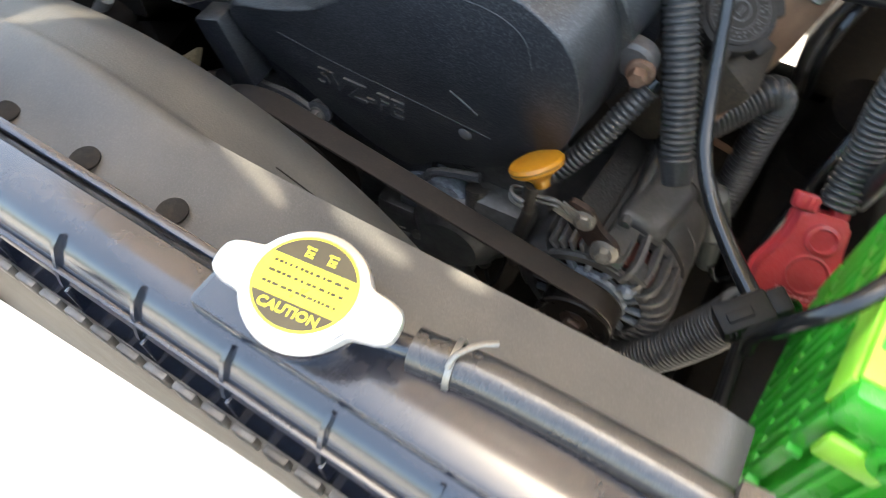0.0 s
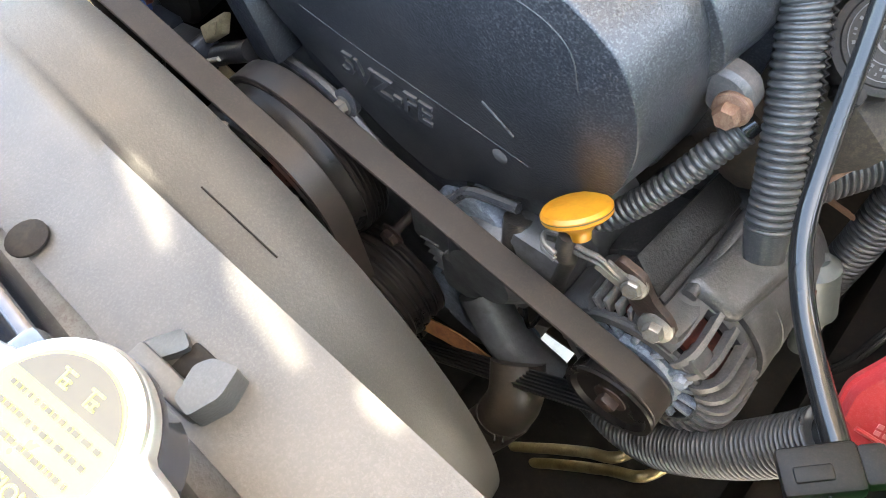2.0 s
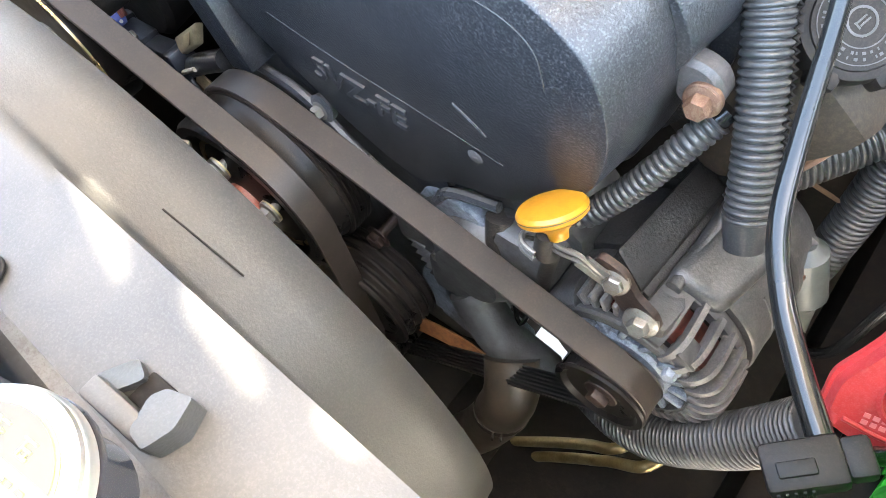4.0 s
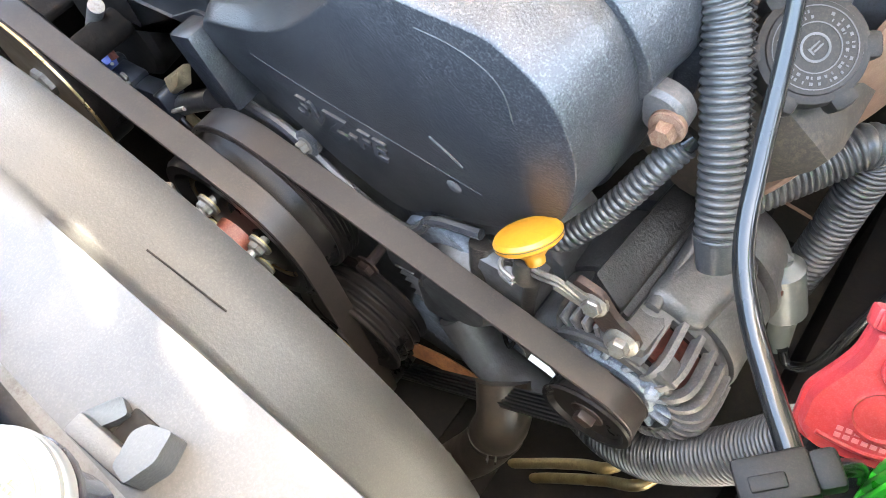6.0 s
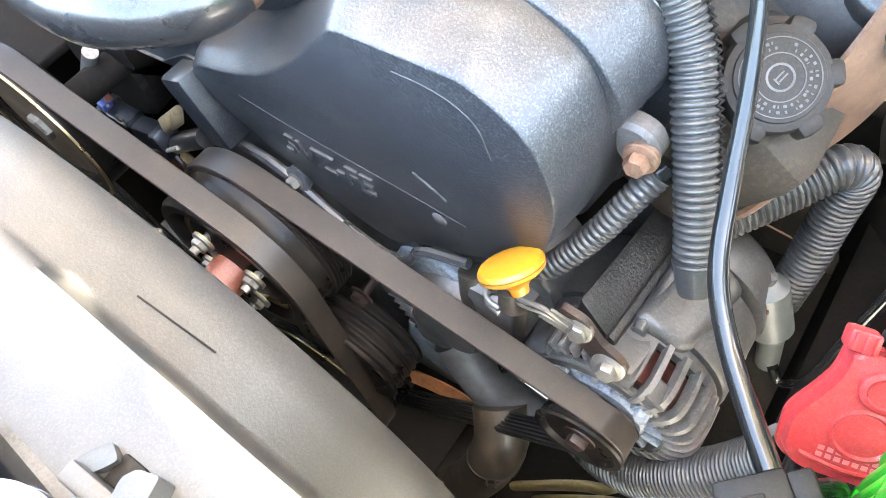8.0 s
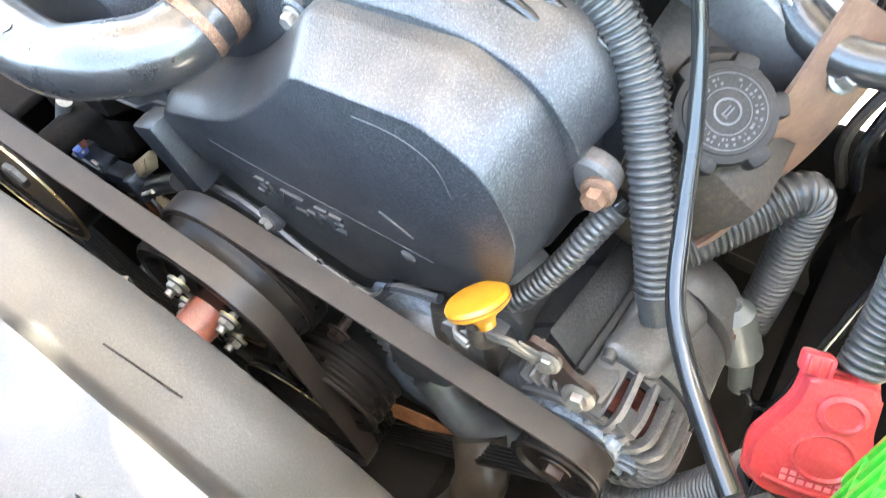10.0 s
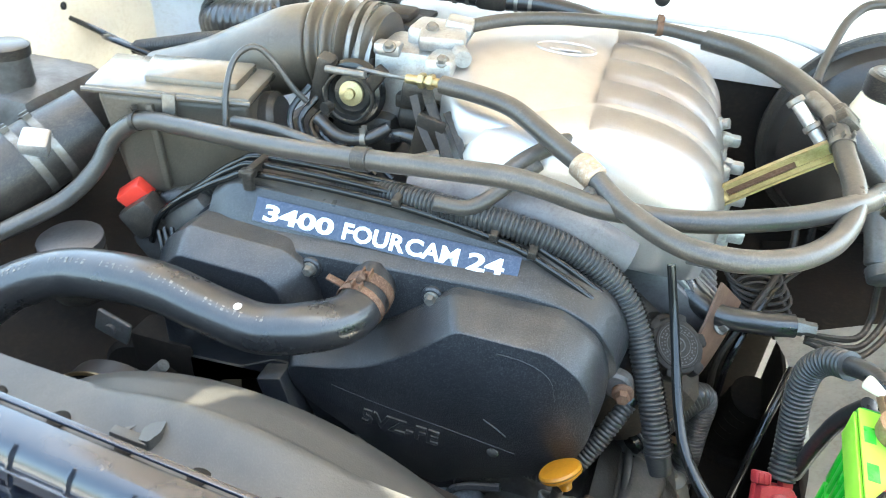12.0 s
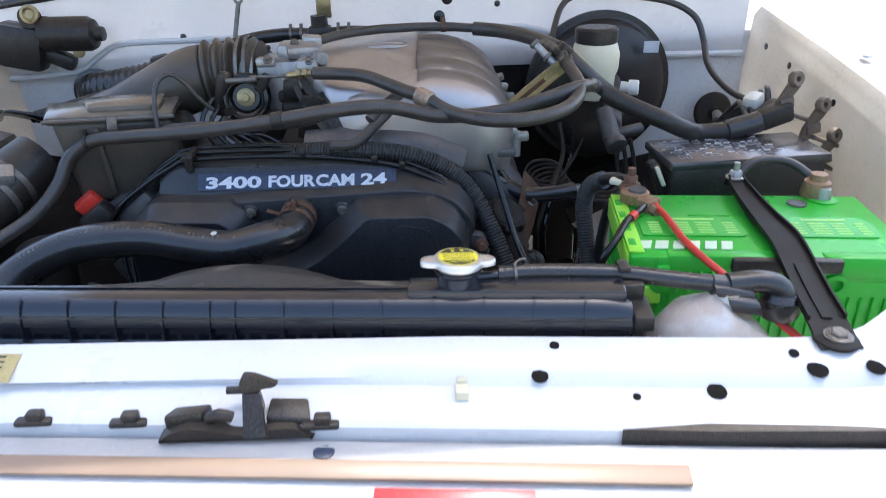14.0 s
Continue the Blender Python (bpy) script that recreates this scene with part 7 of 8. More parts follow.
part("valve_plug", box((-0.225, 0.478, 1.108), (0.03, 0.02, 0.028), 0.004, (0, 8, 0)), M["black"], tb)
part("stop_screw", rod((-0.318, 0.455, 1.128), (-0.272, 0.45, 1.13), 0.004), M["steel"], tb)
part("idle_hose", tube([(-0.25, 0.462, 1.06), (-0.225, 0.452, 1.07), (-0.205, 0.45, 1.062), (-0.19, 0.44, 1.045)], 0.0075, 12), M["rubber"], tb)
part("linkage_box", box((-0.29, 0.50, 1.05), (0.08, 0.05, 0.05), 0.01), M["black"], tb)

duct = thing("intake_duct", (-0.42, 0.54, 1.05), "black ribbed rubber intake duct to the throttle body", "duct")
DP = spline([(-0.285, 0.548, 1.118), (-0.32, 0.55, 1.12), (-0.36, 0.548, 1.118), (-0.40, 0.545, 1.11), (-0.46, 0.54, 1.085), (-0.52, 0.535, 1.06), (-0.58, 0.53, 1.04)], 0.0025)
DR = []
for p in DP:
    r = 0.05 - 0.006 * min(1, max(0, (-0.40 - p.x) / 0.1))
    if p.x > -0.372:
        r += 0.0055 * math.sin(2 * math.pi * (p.x + 0.285) / 0.0165)
    DR.append(r)
part("duct_tube", sweep(DP, DR, 30), M["duct"], duct, sharp=80)
for x in (-0.30, -0.312):
    part("band", lathe([(0.056, -0.0025), (0.0575, -0.0025), (0.0575, 0.0025), (0.056, 0.0025), (0.056, -0.0025)], (x, 0.549, 1.119), (1, 0, 0), 32), M["steel"], duct, "bright clamp band")
part("breather_loop", tube([(-0.408, 0.395, 1.07), (-0.412, 0.41, 1.105), (-0.41, 0.43, 1.133), (-0.395, 0.445, 1.143), (-0.378, 0.45, 1.13), (-0.358, 0.455, 1.1), (-0.345, 0.46, 1.085)], 0.0034, 10), M["hose_matt"], duct)

ab = thing("air_box", (-0.5, 0.44, 0.95), "dusty black air box with a paler lid", "air box")
part("box_body", slab([(-0.54, 0.364, 1.1), (-0.398, 0.422, 1.086), (-0.41, 0.5, 1.09), (-0.58, 0.456, 1.095)], (0.012, 0.012, -0.125), 0.01, 3), M["duct"], ab)
lid = part("lid", slab([(-0.546, 0.358, 1.108), (-0.392, 0.42, 1.094), (-0.404, 0.506, 1.099), (-0.587, 0.46, 1.104)], (0, 0, -0.012), 0.005), M["box_dust"], ab)
part("lid_ridge", slab([(-0.5, 0.395, 1.112), (-0.412, 0.43, 1.104), (-0.42, 0.49, 1.108), (-0.535, 0.458, 1.111)], (0, 0, -0.012), 0.004), M["box_dust"], lid)
part("lid_edge", tube([(-0.548, 0.357, 1.102), (-0.47, 0.388, 1.095), (-0.391, 0.419, 1.088)], 0.003, 8), M["box_dust"], lid)
part("lid_clip", box((-0.467, 0.386, 1.085), (0.014, 0.006, 0.03), 0.002, (0, 5, 22)), M["steel"], ab)
part("side_rib", slab([(-0.492, 0.379, 1.085), (-0.486, 0.381, 1.085), (-0.486, 0.387, 1.085), (-0.492, 0.385, 1.085)], (0.004, 0.004, -0.1), 0.001), M["duct"], ab)
part("side_port", lathe([(0.03, 0), (0.03, 0.02), (0.024, 0.026)], (-0.408, 0.47, 1.05), (1, 0.1, 0.2), 24), M["black"], ab)
part("box_foot", box((-0.49, 0.44, 0.93), (0.05, 0.06, 0.1), 0.008), M["black"], ab)
mf = thing("air_flow_pipe", (-0.68, 0.36, 0.98), "black air flow pipe with steel clamps", "pipe")
part("pipe", tube([(-0.60, 0.42, 1.03), (-0.63, 0.37, 1.01), (-0.66, 0.31, 0.985), (-0.70, 0.24, 0.96)], 0.042, 24), M["black"], mf)
for p in ((-0.628, 0.374, 1.012), (-0.64, 0.352, 1.003)):
    part("clamp_band", clamp_band(p, (-0.4, -0.85, -0.35), 0.0428, 0.009), M["steel"], mf, "bright worm clamp")
part("connector", box((-0.612, 0.342, 1.035), (0.03, 0.03, 0.02), 0.005, (20, 10, 30)), M["alu"], mf)
psr = thing("power_steering_reservoir", (-0.571, 0.315, 0.863), "small black fluid reservoir with a grey cap", "reservoir")
part("bowl", lathe([(0.03, 0), (0.034, 0.01), (0.034, 0.06), (0.03, 0.064)], (-0.571, 0.315, 0.863), (0, 0, 1), 28), M["black"], psr)
part("cap", lathe([(0.034, 0), (0.035, 0.003), (0.035, 0.012), (0.031, 0.015), (0, 0.015)], (-0.571, 0.315, 0.926), (0, -0.05, 1), 32), M["alu_mid"], psr)
rd = thing("red_connector", (-0.52, 0.37, 0.95), "red electrical connector on a black plug", "connector")
part("red_cap", box((-0.52, 0.372, 0.976), (0.034, 0.022, 0.026), 0.004, (10, -35, 20)), M["red_wire"], rd)
part("plug_body", box((-0.505, 0.365, 0.955), (0.045, 0.03, 0.04), 0.006, (0, -35, 10)), M["black"], rd)
for k in range(4):
    hose("loom_wire", [(-0.49 + 0.01 * k, 0.36, 0.95), (-0.475 + 0.008 * k, 0.345, 0.925), (-0.47 + 0.01 * k, 0.33, 0.89), (-0.45, 0.30, 0.84)], 0.003, "thin loom wire beside the timing cover", "wire", "wire", 8)
sn = thing("cam_sensor", (-0.38, 0.27, 0.84), "black sensor plug with a blue clip and wires", "sensor")
part("plug", join(box((-0.447, 0.252, 0.756), (0.048, 0.02, 0.024), 0.003, (0, -4, 0)), box((-0.463, 0.252, 0.757), (0.012, 0.024, 0.028), 0.003, (0, -4, 0))), M["plug_black"], sn)
part("plug_ridge", box((-0.438, 0.2415, 0.768), (0.026, 0.003, 0.005), 0.001, (0, 8, 0)), M["grey_conn"], sn, "pale worn ridge")
part("plug_latch", box((-0.432, 0.243, 0.772), (0.008, 0.004, 0.007), 0.001, (0, 30, 0)), M["steel"], sn)
part("lower_plug", join(box((-0.398, 0.252, 0.757), (0.054, 0.02, 0.026), 0.004, (0, -14, 0)), box((-0.376, 0.25, 0.764), (0.012, 0.024, 0.03), 0.003, (0, -14, 0))), M["plug_black"], sn)
part("blue_clip", box((-0.4585, 0.248, 0.773), (0.009, 0.012, 0.012), 0.002, (0, 20, 0)), M["blue_clip"], sn, "small blue clip")
part("pale_lead", tube([(-0.464, 0.252, 0.793), (-0.47, 0.251, 0.779), (-0.463, 0.249, 0.771), (-0.452, 0.247, 0.775)], 0.0017, 8), M["milk"], sn, "pale thin wire")
part("rust_lead", tube([(-0.452, 0.256, 0.806), (-0.455, 0.253, 0.79), (-0.449, 0.251, 0.779)], 0.0036, 8), M["hub_red"], sn, "reddish sleeve")
part("steel_sleeve", join(rod((-0.427, 0.256, 0.845), (-0.476, 0.252, 0.79), 0.0068, 0.0068), lathe([(0.009, 0), (0.009, 0.003), (0.007, 0.004)], (-0.472, 0.2525, 0.794), (-0.66, -0.05, -0.74), 18)), M["alu"], sn, "bright steel sleeve")
part("tape_tag", slab([(-0.377, 0.253, 0.789), (-0.331, 0.256, 0.826), (-0.341, 0.252, 0.801), (-0.376, 0.25, 0.772)], (0.003, 0.006, -0.003), 0.0015), M["tan_tape"], sn, "creased pale tan tape tag")
part("tag_fold", slab([(-0.352, 0.251, 0.806), (-0.338, 0.253, 0.817), (-0.345, 0.25, 0.801), (-0.366, 0.249, 0.783)], (0.001, -0.002, 0.0), 0.0006), M["tan_tape"], sn)
part("hose_piece", tube([(-0.4, 0.254, 0.738), (-0.372, 0.254, 0.757), (-0.345, 0.253, 0.777), (-0.309, 0.256, 0.798)], 0.0095, 14), M["rubber"], sn, "short black hose piece")
part("pale_lead", tube([(-0.413, 0.246, 0.735), (-0.395, 0.243, 0.747), (-0.375, 0.242, 0.758), (-0.345, 0.243, 0.778)], 0.0022, 8), M["milk_dirty"], sn, "pale wire")
for k, (mt, pts) in enumerate((("rust", [(-0.433, 0.252, 0.719), (-0.412, 0.249, 0.717), (-0.408, 0.25, 0.697), (-0.392, 0.254, 0.682)]), ("copper_wire", [(-0.41, 0.251, 0.738), (-0.393, 0.248, 0.733), (-0.389, 0.25, 0.708), (-0.383, 0.254, 0.69)]), ("copper_wire", [(-0.42, 0.253, 0.73), (-0.401, 0.25, 0.726), (-0.4, 0.251, 0.702), (-0.388, 0.254, 0.685)]), ("conduit", [(-0.385, 0.25, 0.744), (-0.372, 0.248, 0.727), (-0.376, 0.25, 0.705), (-0.37, 0.255, 0.685)]), ("rust", [(-0.372, 0.252, 0.742), (-0.36, 0.25, 0.727), (-0.366, 0.252, 0.703), (-0.36, 0.256, 0.69)]), ("wire", [(-0.44, 0.255, 0.735), (-0.425, 0.252, 0.728), (-0.42, 0.253, 0.708), (-0.404, 0.256, 0.69)]))):
    part("loom_wire", tube(pts, (0.0032, 0.0026)[k % 2], 8), M[mt], sn)
part("clamp_strip", ribbon([(-0.365, 0.25, 0.753), (-0.341, 0.248, 0.749), (-0.314, 0.25, 0.758), (-0.295, 0.254, 0.768)], 0.012, 0.002, (0, 0.4, 0.9)), M["tan_tape"], sn, "tan steel strip")
part("brass_clip", join(ribbon([(-0.39, 0.252, 0.684), (-0.366, 0.249, 0.707), (-0.345, 0.249, 0.722), (-0.322, 0.252, 0.73)], 0.02, 0.002, (0.3, 0.5, 0.8)), tube([(-0.35, 0.247, 0.724), (-0.338, 0.245, 0.716), (-0.345, 0.246, 0.7)], 0.0026, 8)), M["gold"], sn, "bent brass coloured bracket")
pump = thing("steering_pump", (PS[0], 0.28, PS[1]), "dark steering pump body behind its pulley", "pump")
part("pump_body", join(rod((PS[0], 0.206, PS[1]), (PS[0], 0.275, PS[1]), 0.014, 0.014, 20, 0.002), rod((-0.47, 0.272, 0.79), (-0.47, 0.34, 0.79), 0.058, 0.052, 28, 0.006), box((-0.44, 0.29, 0.84), (0.08, 0.04, 0.05), 0.008)), M["void"], pump)
part("cover_ring", lathe([(0.0125, 0), (0.0125, 0.002), (0.0095, 0.002), (0.0095, 0.0004), (0, 0.0004)], (-0.458, 0.2725, 0.797), (0, -1, 0), 24), M["conduit"], pump, "raised round boss")
part("mount_tab", join(box((-0.47, 0.245, 0.895), (0.04, 0.006, 0.03), 0.003, (0, 20, 0)), lathe([(0.006, 0), (0.006, 0.004)], (-0.47, 0.242, 0.895), (0, -1, 0), 14)), M["alu_dirty"], pump)

# ---- battery ----
def battery():
    t = thing("battery", (0.345, 0.175, 0.80), "bright green car battery with ribbed sides", "battery")
    X0, X1, Y0, Y1, ZT = 0.192, 0.498, 0.086, 0.264, 1.003
    case = part("case", box(((X0 + X1) / 2 + 0.006, (Y0 + Y1) / 2 - 0.007, 0.885), (X1 - X0 - 0.014, Y1 - Y0 - 0.014, 0.19), 0.005), M["green"], t)
    lid = part("lid", join(box(((X0 + X1) / 2, (Y0 + Y1) / 2, 0.988), (X1 - X0 + 0.004, Y1 - Y0 + 0.004, 0.03), 0.005), box((0.29, Y0 + 0.006, 0.992), (0.12, 0.018, 0.026), 0.004), box((0.44, Y0 + 0.006, 0.992), (0.09, 0.018, 0.026), 0.004)), M["green"], t)
    # Lime strips: sun glare on the green battery edge, put into colour.
    part("lime_edge", box((X0 + 0.006, (Y0 + Y1) / 2, ZT + 0.0012), (0.017, Y1 - Y0 - 0.012, 0.003), 0.001), M["lime"], lid, "lime edge strip, sun glare put into the green")
    part("lime_side", box((X0 - 0.0028, (Y0 + Y1) / 2, 0.988), (0.003, Y1 - Y0 - 0.012, 0.026), 0.001), M["lime"], lid, "lime side strip, sun glare put into the green")
    for k in range(4):
        part("edge_hole", box((X0 + 0.004, Y0 + 0.03 + 0.038 * k, ZT + 0.0026), (0.008, 0.017, 0.001), 0.0004), M["green"], lid)
    for j in range(3):
        part("side_rail", box((X0 + 0.0045, (Y0 + Y1) / 2 - 0.006, 0.812 + 0.056 * j), (0.008, Y1 - Y0 - 0.016, 0.005), 0.001), M["green"], case)
        for k in range(14):
            part("side_slat", box((X0 + 0.0045, Y0 + 0.009 + 0.0122 * k, 0.84 + 0.056 * j), (0.0085, 0.0058, 0.052), 0.0012), M["green"], case)
    for k in range(22):
        part("front_rib", box((X0 + 0.02 + 0.0128 * k, Y0 - 0.001, 0.89), (0.003, 0.004, 0.13), 0.001), M["green"], case)
    for xc, w in ((0.272, 0.12), (0.428, 0.1)):
        panel = part("label_panel", prism(rounded([(xc - w / 2, 0.136), (xc + w / 2 - 0.006, 0.136), (xc + w / 2, 0.144), (xc + w / 2, 0.178), (xc + w / 2 - 0.01, 0.19), (xc - w / 2 + 0.008, 0.19), (xc - w / 2, 0.18)], 0.004), 0, 0.0014), M["green"], lid)
        panel.data.transform(Matrix.Translation(-BASE[panel.name]).inverted())
        panel.data.transform(Matrix(((1, 0, 0, 0), (0, 0, 1, 0), (0, 1, 0, ZT + 0.0004), (0, 0, 0, 1))))
        panel.data.transform(Matrix.Translation(-BASE[panel.name]))
        part("panel_line", box((xc, 0.1815, ZT + 0.0021), (w * 0.5, 0.004, 0.0005), 0), M["lime_pale"], panel)
        for j in range(5):
            for k in range(4):
                part("print_mark", box((xc - w * 0.36 + w * 0.24 * k, 0.144 + 0.0068 * j, ZT + 0.0021), (w * 0.2 * (0.55 + 0.45 * ((3 * j + 5 * k) % 3) / 2), 0.0026, 0.0005), 0), M["lime_pale"], panel)
    for x, w in ((0.2105, 0.015), (0.2285, 0.017), (0.2475, 0.015), (0.2645, 0.013), (0.282, 0.015), (0.2995, 0.014)):
        blk = box((0, 0, 0), (w * 0.86, 0.02, 0.0016), 0.0005)
        blk.transform(Matrix.Translation((x, 0.112, ZT + 0.0012)) @ Matrix(((1, 0.25, 0, 0), (0, 1, 0, 0), (0, 0, 1, 0), (0, 0, 0, 1))))
        part("logo_block", blk, M["logo_white"], lid, "raised whitish logo block")
    part("eye", lathe([(0.012, 0), (0.012, 0.002), (0.008, 0.003), (0, 0.002)], (0.417, 0.235, ZT), (0, 0, 1), 24), M["grey_conn"], lid, "grey state-of-charge eye")
    for x, yp in ((0.221, 0.238), (0.453, 0.25)):
        part("terminal_post", lathe([(0.011, 0), (0.009, 0.018), (0.008, 0.019), (0, 0.019)], (x, yp, ZT - 0.002), (0, 0, 1), 20), M["alu"], lid)
        part("terminal_well", lathe([(0.018, 0), (0.018, 0.003), (0.014, 0.004)], (x, yp, ZT - 0.001), (0, 0, 1), 24), M["green"], lid)
    part("clip_bar", box((0.355, Y0 - 0.004, 0.996), (0.115, 0.012, 0.016), 0.003), M["black"], t, "black clip bar on the front edge")
    part("boss_ring", lathe([(0.013, 0), (0.013, 0.006), (0.008, 0.006), (0.008, 0.001)], (0.41, Y0, 0.972), (0, -1, 0), 22), M["green"], case)
    part("boss_ring", lathe([(0.013, 0), (0.013, 0.006), (0.008, 0.006), (0.008, 0.001)], (0.225, Y0, 0.972), (0, -1, 0), 22), M["green"], case)
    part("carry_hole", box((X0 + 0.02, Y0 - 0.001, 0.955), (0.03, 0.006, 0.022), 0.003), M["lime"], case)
    for k in range(9):
        part("front_rib", box((X0 + 0.05 + 0.0125 * k, Y0 - 0.004, 0.974), (0.003, 0.008, 0.026), 0.0008), M["green"], lid)
    for x in (X0 + 0.034, X0 + 0.164):
        part("front_step", box((x, Y0 - 0.003, 0.978), (0.014, 0.01, 0.03), 0.002), M["green"], lid)
    part("rear_ledge", box((0.345, Y1 + 0.001, 0.996), (0.2, 0.008, 0.01), 0.002), M["green"], lid)
    for x in (0.3, 0.36):
        part("lid_step", box((x, 0.196, ZT + 0.0006), (0.05, 0.0025, 0.002), 0.0006), M["green"], lid)
    t.location = (0.357, 0.164, 0.80)
    t.rotation_euler = (0, 0, radians(-6.5))
    return t


battery()
tray = thing("battery_tray", (0.35, 0.175, 0.79), "grimy black battery tray", "tray")
part("tray_floor", box((0.35, 0.175, 0.792), (0.34, 0.2, 0.012), 0.003), M["strap"], tray)
part("tray_lip", box((0.184, 0.175, 0.798), (0.006, 0.2, 0.03), 0.002), M["strap"], tray)
st = thing("battery_strap", (0.37, 0.12, 1.0), "black steel hold-down strap across the battery", "strap")
SPT = [(0.376, 0.278, 1.008), (0.376, 0.268, 1.02), (0.373, 0.24, 1.016), (0.369, 0.17, 1.012), (0.366, 0.12, 1.012), (0.363, 0.09, 1.011), (0.357, 0.05, 1.006), (0.346, 0.0, 1.004), (0.336, -0.05, 1.003), (0.331, -0.078, 1.0), (0.33, -0.09, 0.999)]
part("strap_bar", ribbon(SPT, lambda f: 0.018 + 0.018 * min(1, 3 * f), 0.003, (1, 0, 0)), M["strap"], st)
for sx in (-1, 1):
    part("strap_rim", ribbon([(p[0] + sx * (0.0085 + 0.0085 * min(1, 0.35 * i)), p[1], p[2] + 0.003) for i, p in enumerate(SPT[1:9])], 0.0022, 0.006, (1, 0, 0)), M["strap"], st)
part("strap_bead", ribbon([(p[0], p[1], p[2] + 0.0022) for p in SPT[6:9]], 0.009, 0.002, (1, 0, 0)), M["strap"], st)
part("strap_end", lathe([(0.019, 0), (0.019, 0.003), (0.017, 0.004)], (0.331, -0.077, 0.9985), (0, 0.02, 1), 28), M["strap"], st)
part("nut", join(rod((0.376, 0.268, 1.01), (0.376, 0.268, 1.042), 0.004), bolt((0.376, 0.268, 1.022), (0, 0, 1), 0.009, 0.009)), M["alu"], st, "bright zinc nut on a stud")
part("front_bolt", join(bolt((0.333, -0.076, 1.004), (0, -0.1, 1), 0.008, 0.005), lathe([(0.0125, -0.001), (0.0125, 0.001)], (0.333, -0.076, 1.003), (0, 0, 1), 24)), M["steel"], st, "zinc bolt and washer")

tc = thing("battery_clamp", (0.24, 0.245, 1.01), "corroded brass battery clamp with bolts", "clamp")
part("clamp_body", join(lathe([(0.017, 0), (0.018, 0.002), (0.018, 0.013), (0.013, 0.015)], (0.236, 0.238, 1.006), (0, 0, 1), 22), box((0.248, 0.218, 1.012), (0.026, 0.02, 0.012), 0.003, (0, 0, 30)), box((0.235, 0.262, 1.014), (0.022, 0.028, 0.01), 0.003)), M["clamp"], tc)
part("clamp_bolt", join(bolt((0.237, 0.262, 1.02), (0, 0, 1), 0.009, 0.012), rod((0.237, 0.262, 1.03), (0.237, 0.262, 1.042), 0.005)), M["rust"], tc, "rusty clamp bolt")
part("clamp_nut", bolt((0.25, 0.206, 1.008), (0.3, -1, 0), 0.008, 0.012), M["clamp"], tc)
part("post_top", lathe([(0.012, 0), (0.011, 0.006), (0, 0.006)], (0.238, 0.236, 1.018), (0, 0, 1), 20), M["alu_dirty"], tc, "grey lead post top")
part("pale_lug", box((0.228, 0.275, 1.018), (0.03, 0.014, 0.008), 0.003, (0, 0, -30)), M["milk_y"], tc)
tr = thing("battery_clamp", (0.47, 0.238, 1.01), "brown corroded battery clamp", "clamp")
part("clamp_body", join(lathe([(0.018, 0), (0.019, 0.002), (0.016, 0.02), (0.011, 0.022), (0.01, 0.03)], (0.47, 0.238, 1.004), (0, 0, 1), 22), box((0.48, 0.255, 1.012), (0.02, 0.03, 0.012), 0.003)), M["clamp"], tr)
hose("battery_cable", [(0.485, 0.27, 1.012), (0.46, 0.29, 1.03), (0.43, 0.295, 1.035), (0.40, 0.29, 1.03), (0.385, 0.285, 1.01)], 0.006, "grey cable behind the battery", "hose_matt", "cable", 12)
hose("red_wire", [(0.253, 0.22, 1.012), (0.256, 0.17, 1.012), (0.258, 0.115, 1.01), (0.268, 0.062, 1.007), (0.284, 0.03, 0.998), (0.305, -0.004, 0.985), (0.335, -0.04, 0.965)], 0.0042, "bright red wire from clamp across the battery", "red_wire", "cable", 10)
bw = hose("black_wire", [(0.243, 0.21, 1.012), (0.226, 0.186, 1.014), (0.206, 0.164, 1.011), (0.186, 0.134, 1.0), (0.17, 0.128, 0.975), (0.168, 0.15, 0.92), (0.176, 0.17, 0.87)], 0.0045, "black wire with a red tape band", "wire", "cable", 10)
part("red_band", rod((0.213, 0.171, 1.0125), (0.221, 0.181, 1.0135), 0.0053), M["red_wire"], bw, "red tape band")
pc = thing("positive_cable", (0.19, 0.29, 0.87), "ribbed conduit of the positive battery cable", "cable")
part("ribbed_tube", corrugated([(0.2, 0.302, 0.87), (0.2, 0.322, 0.9), (0.196, 0.335, 0.94), (0.196, 0.338, 0.972), (0.203, 0.328, 0.995), (0.213, 0.31, 1.008)], 0.0125, 0.0046), M["conduit"], pc, sharp=50)
part("cable_end", tube([(0.212, 0.312, 1.007), (0.22, 0.3, 1.014), (0.228, 0.286, 1.018), (0.234, 0.272, 1.018)], 0.0085, 12), M["rubber"], pc)
part("black_cable", tube([(0.224, 0.276, 1.0), (0.217, 0.292, 0.965), (0.215, 0.305, 0.92), (0.212, 0.312, 0.87)], 0.007, 12), M["rubber"], pc)

rc = thing("terminal_cover", (0.187, 0.272, 0.84), "red plastic terminal cover with moulded print", "cover")
RX = Vector((0.9, 0.06, -0.42)).normalized()
RZ = (Vector((0.07, 0.71, 0.70)) - RX * RX.dot(Vector((0.07, 0.71, 0.70)))).normalized()
RM = Matrix.Translation((0.206, 0.273, 0.84)) @ Matrix((RX, RZ.cross(RX), RZ)).transposed().to_4x4() @ Matrix.Diagonal((1.0, 0.9, 0.85, 1)) @ Matrix.Translation((-0.0108, 0, -0.0005)) @ Matrix.Rotation(radians(-20), 4, "Y") @ Matrix.Diagonal((1.06, 1, 1.0, 1))

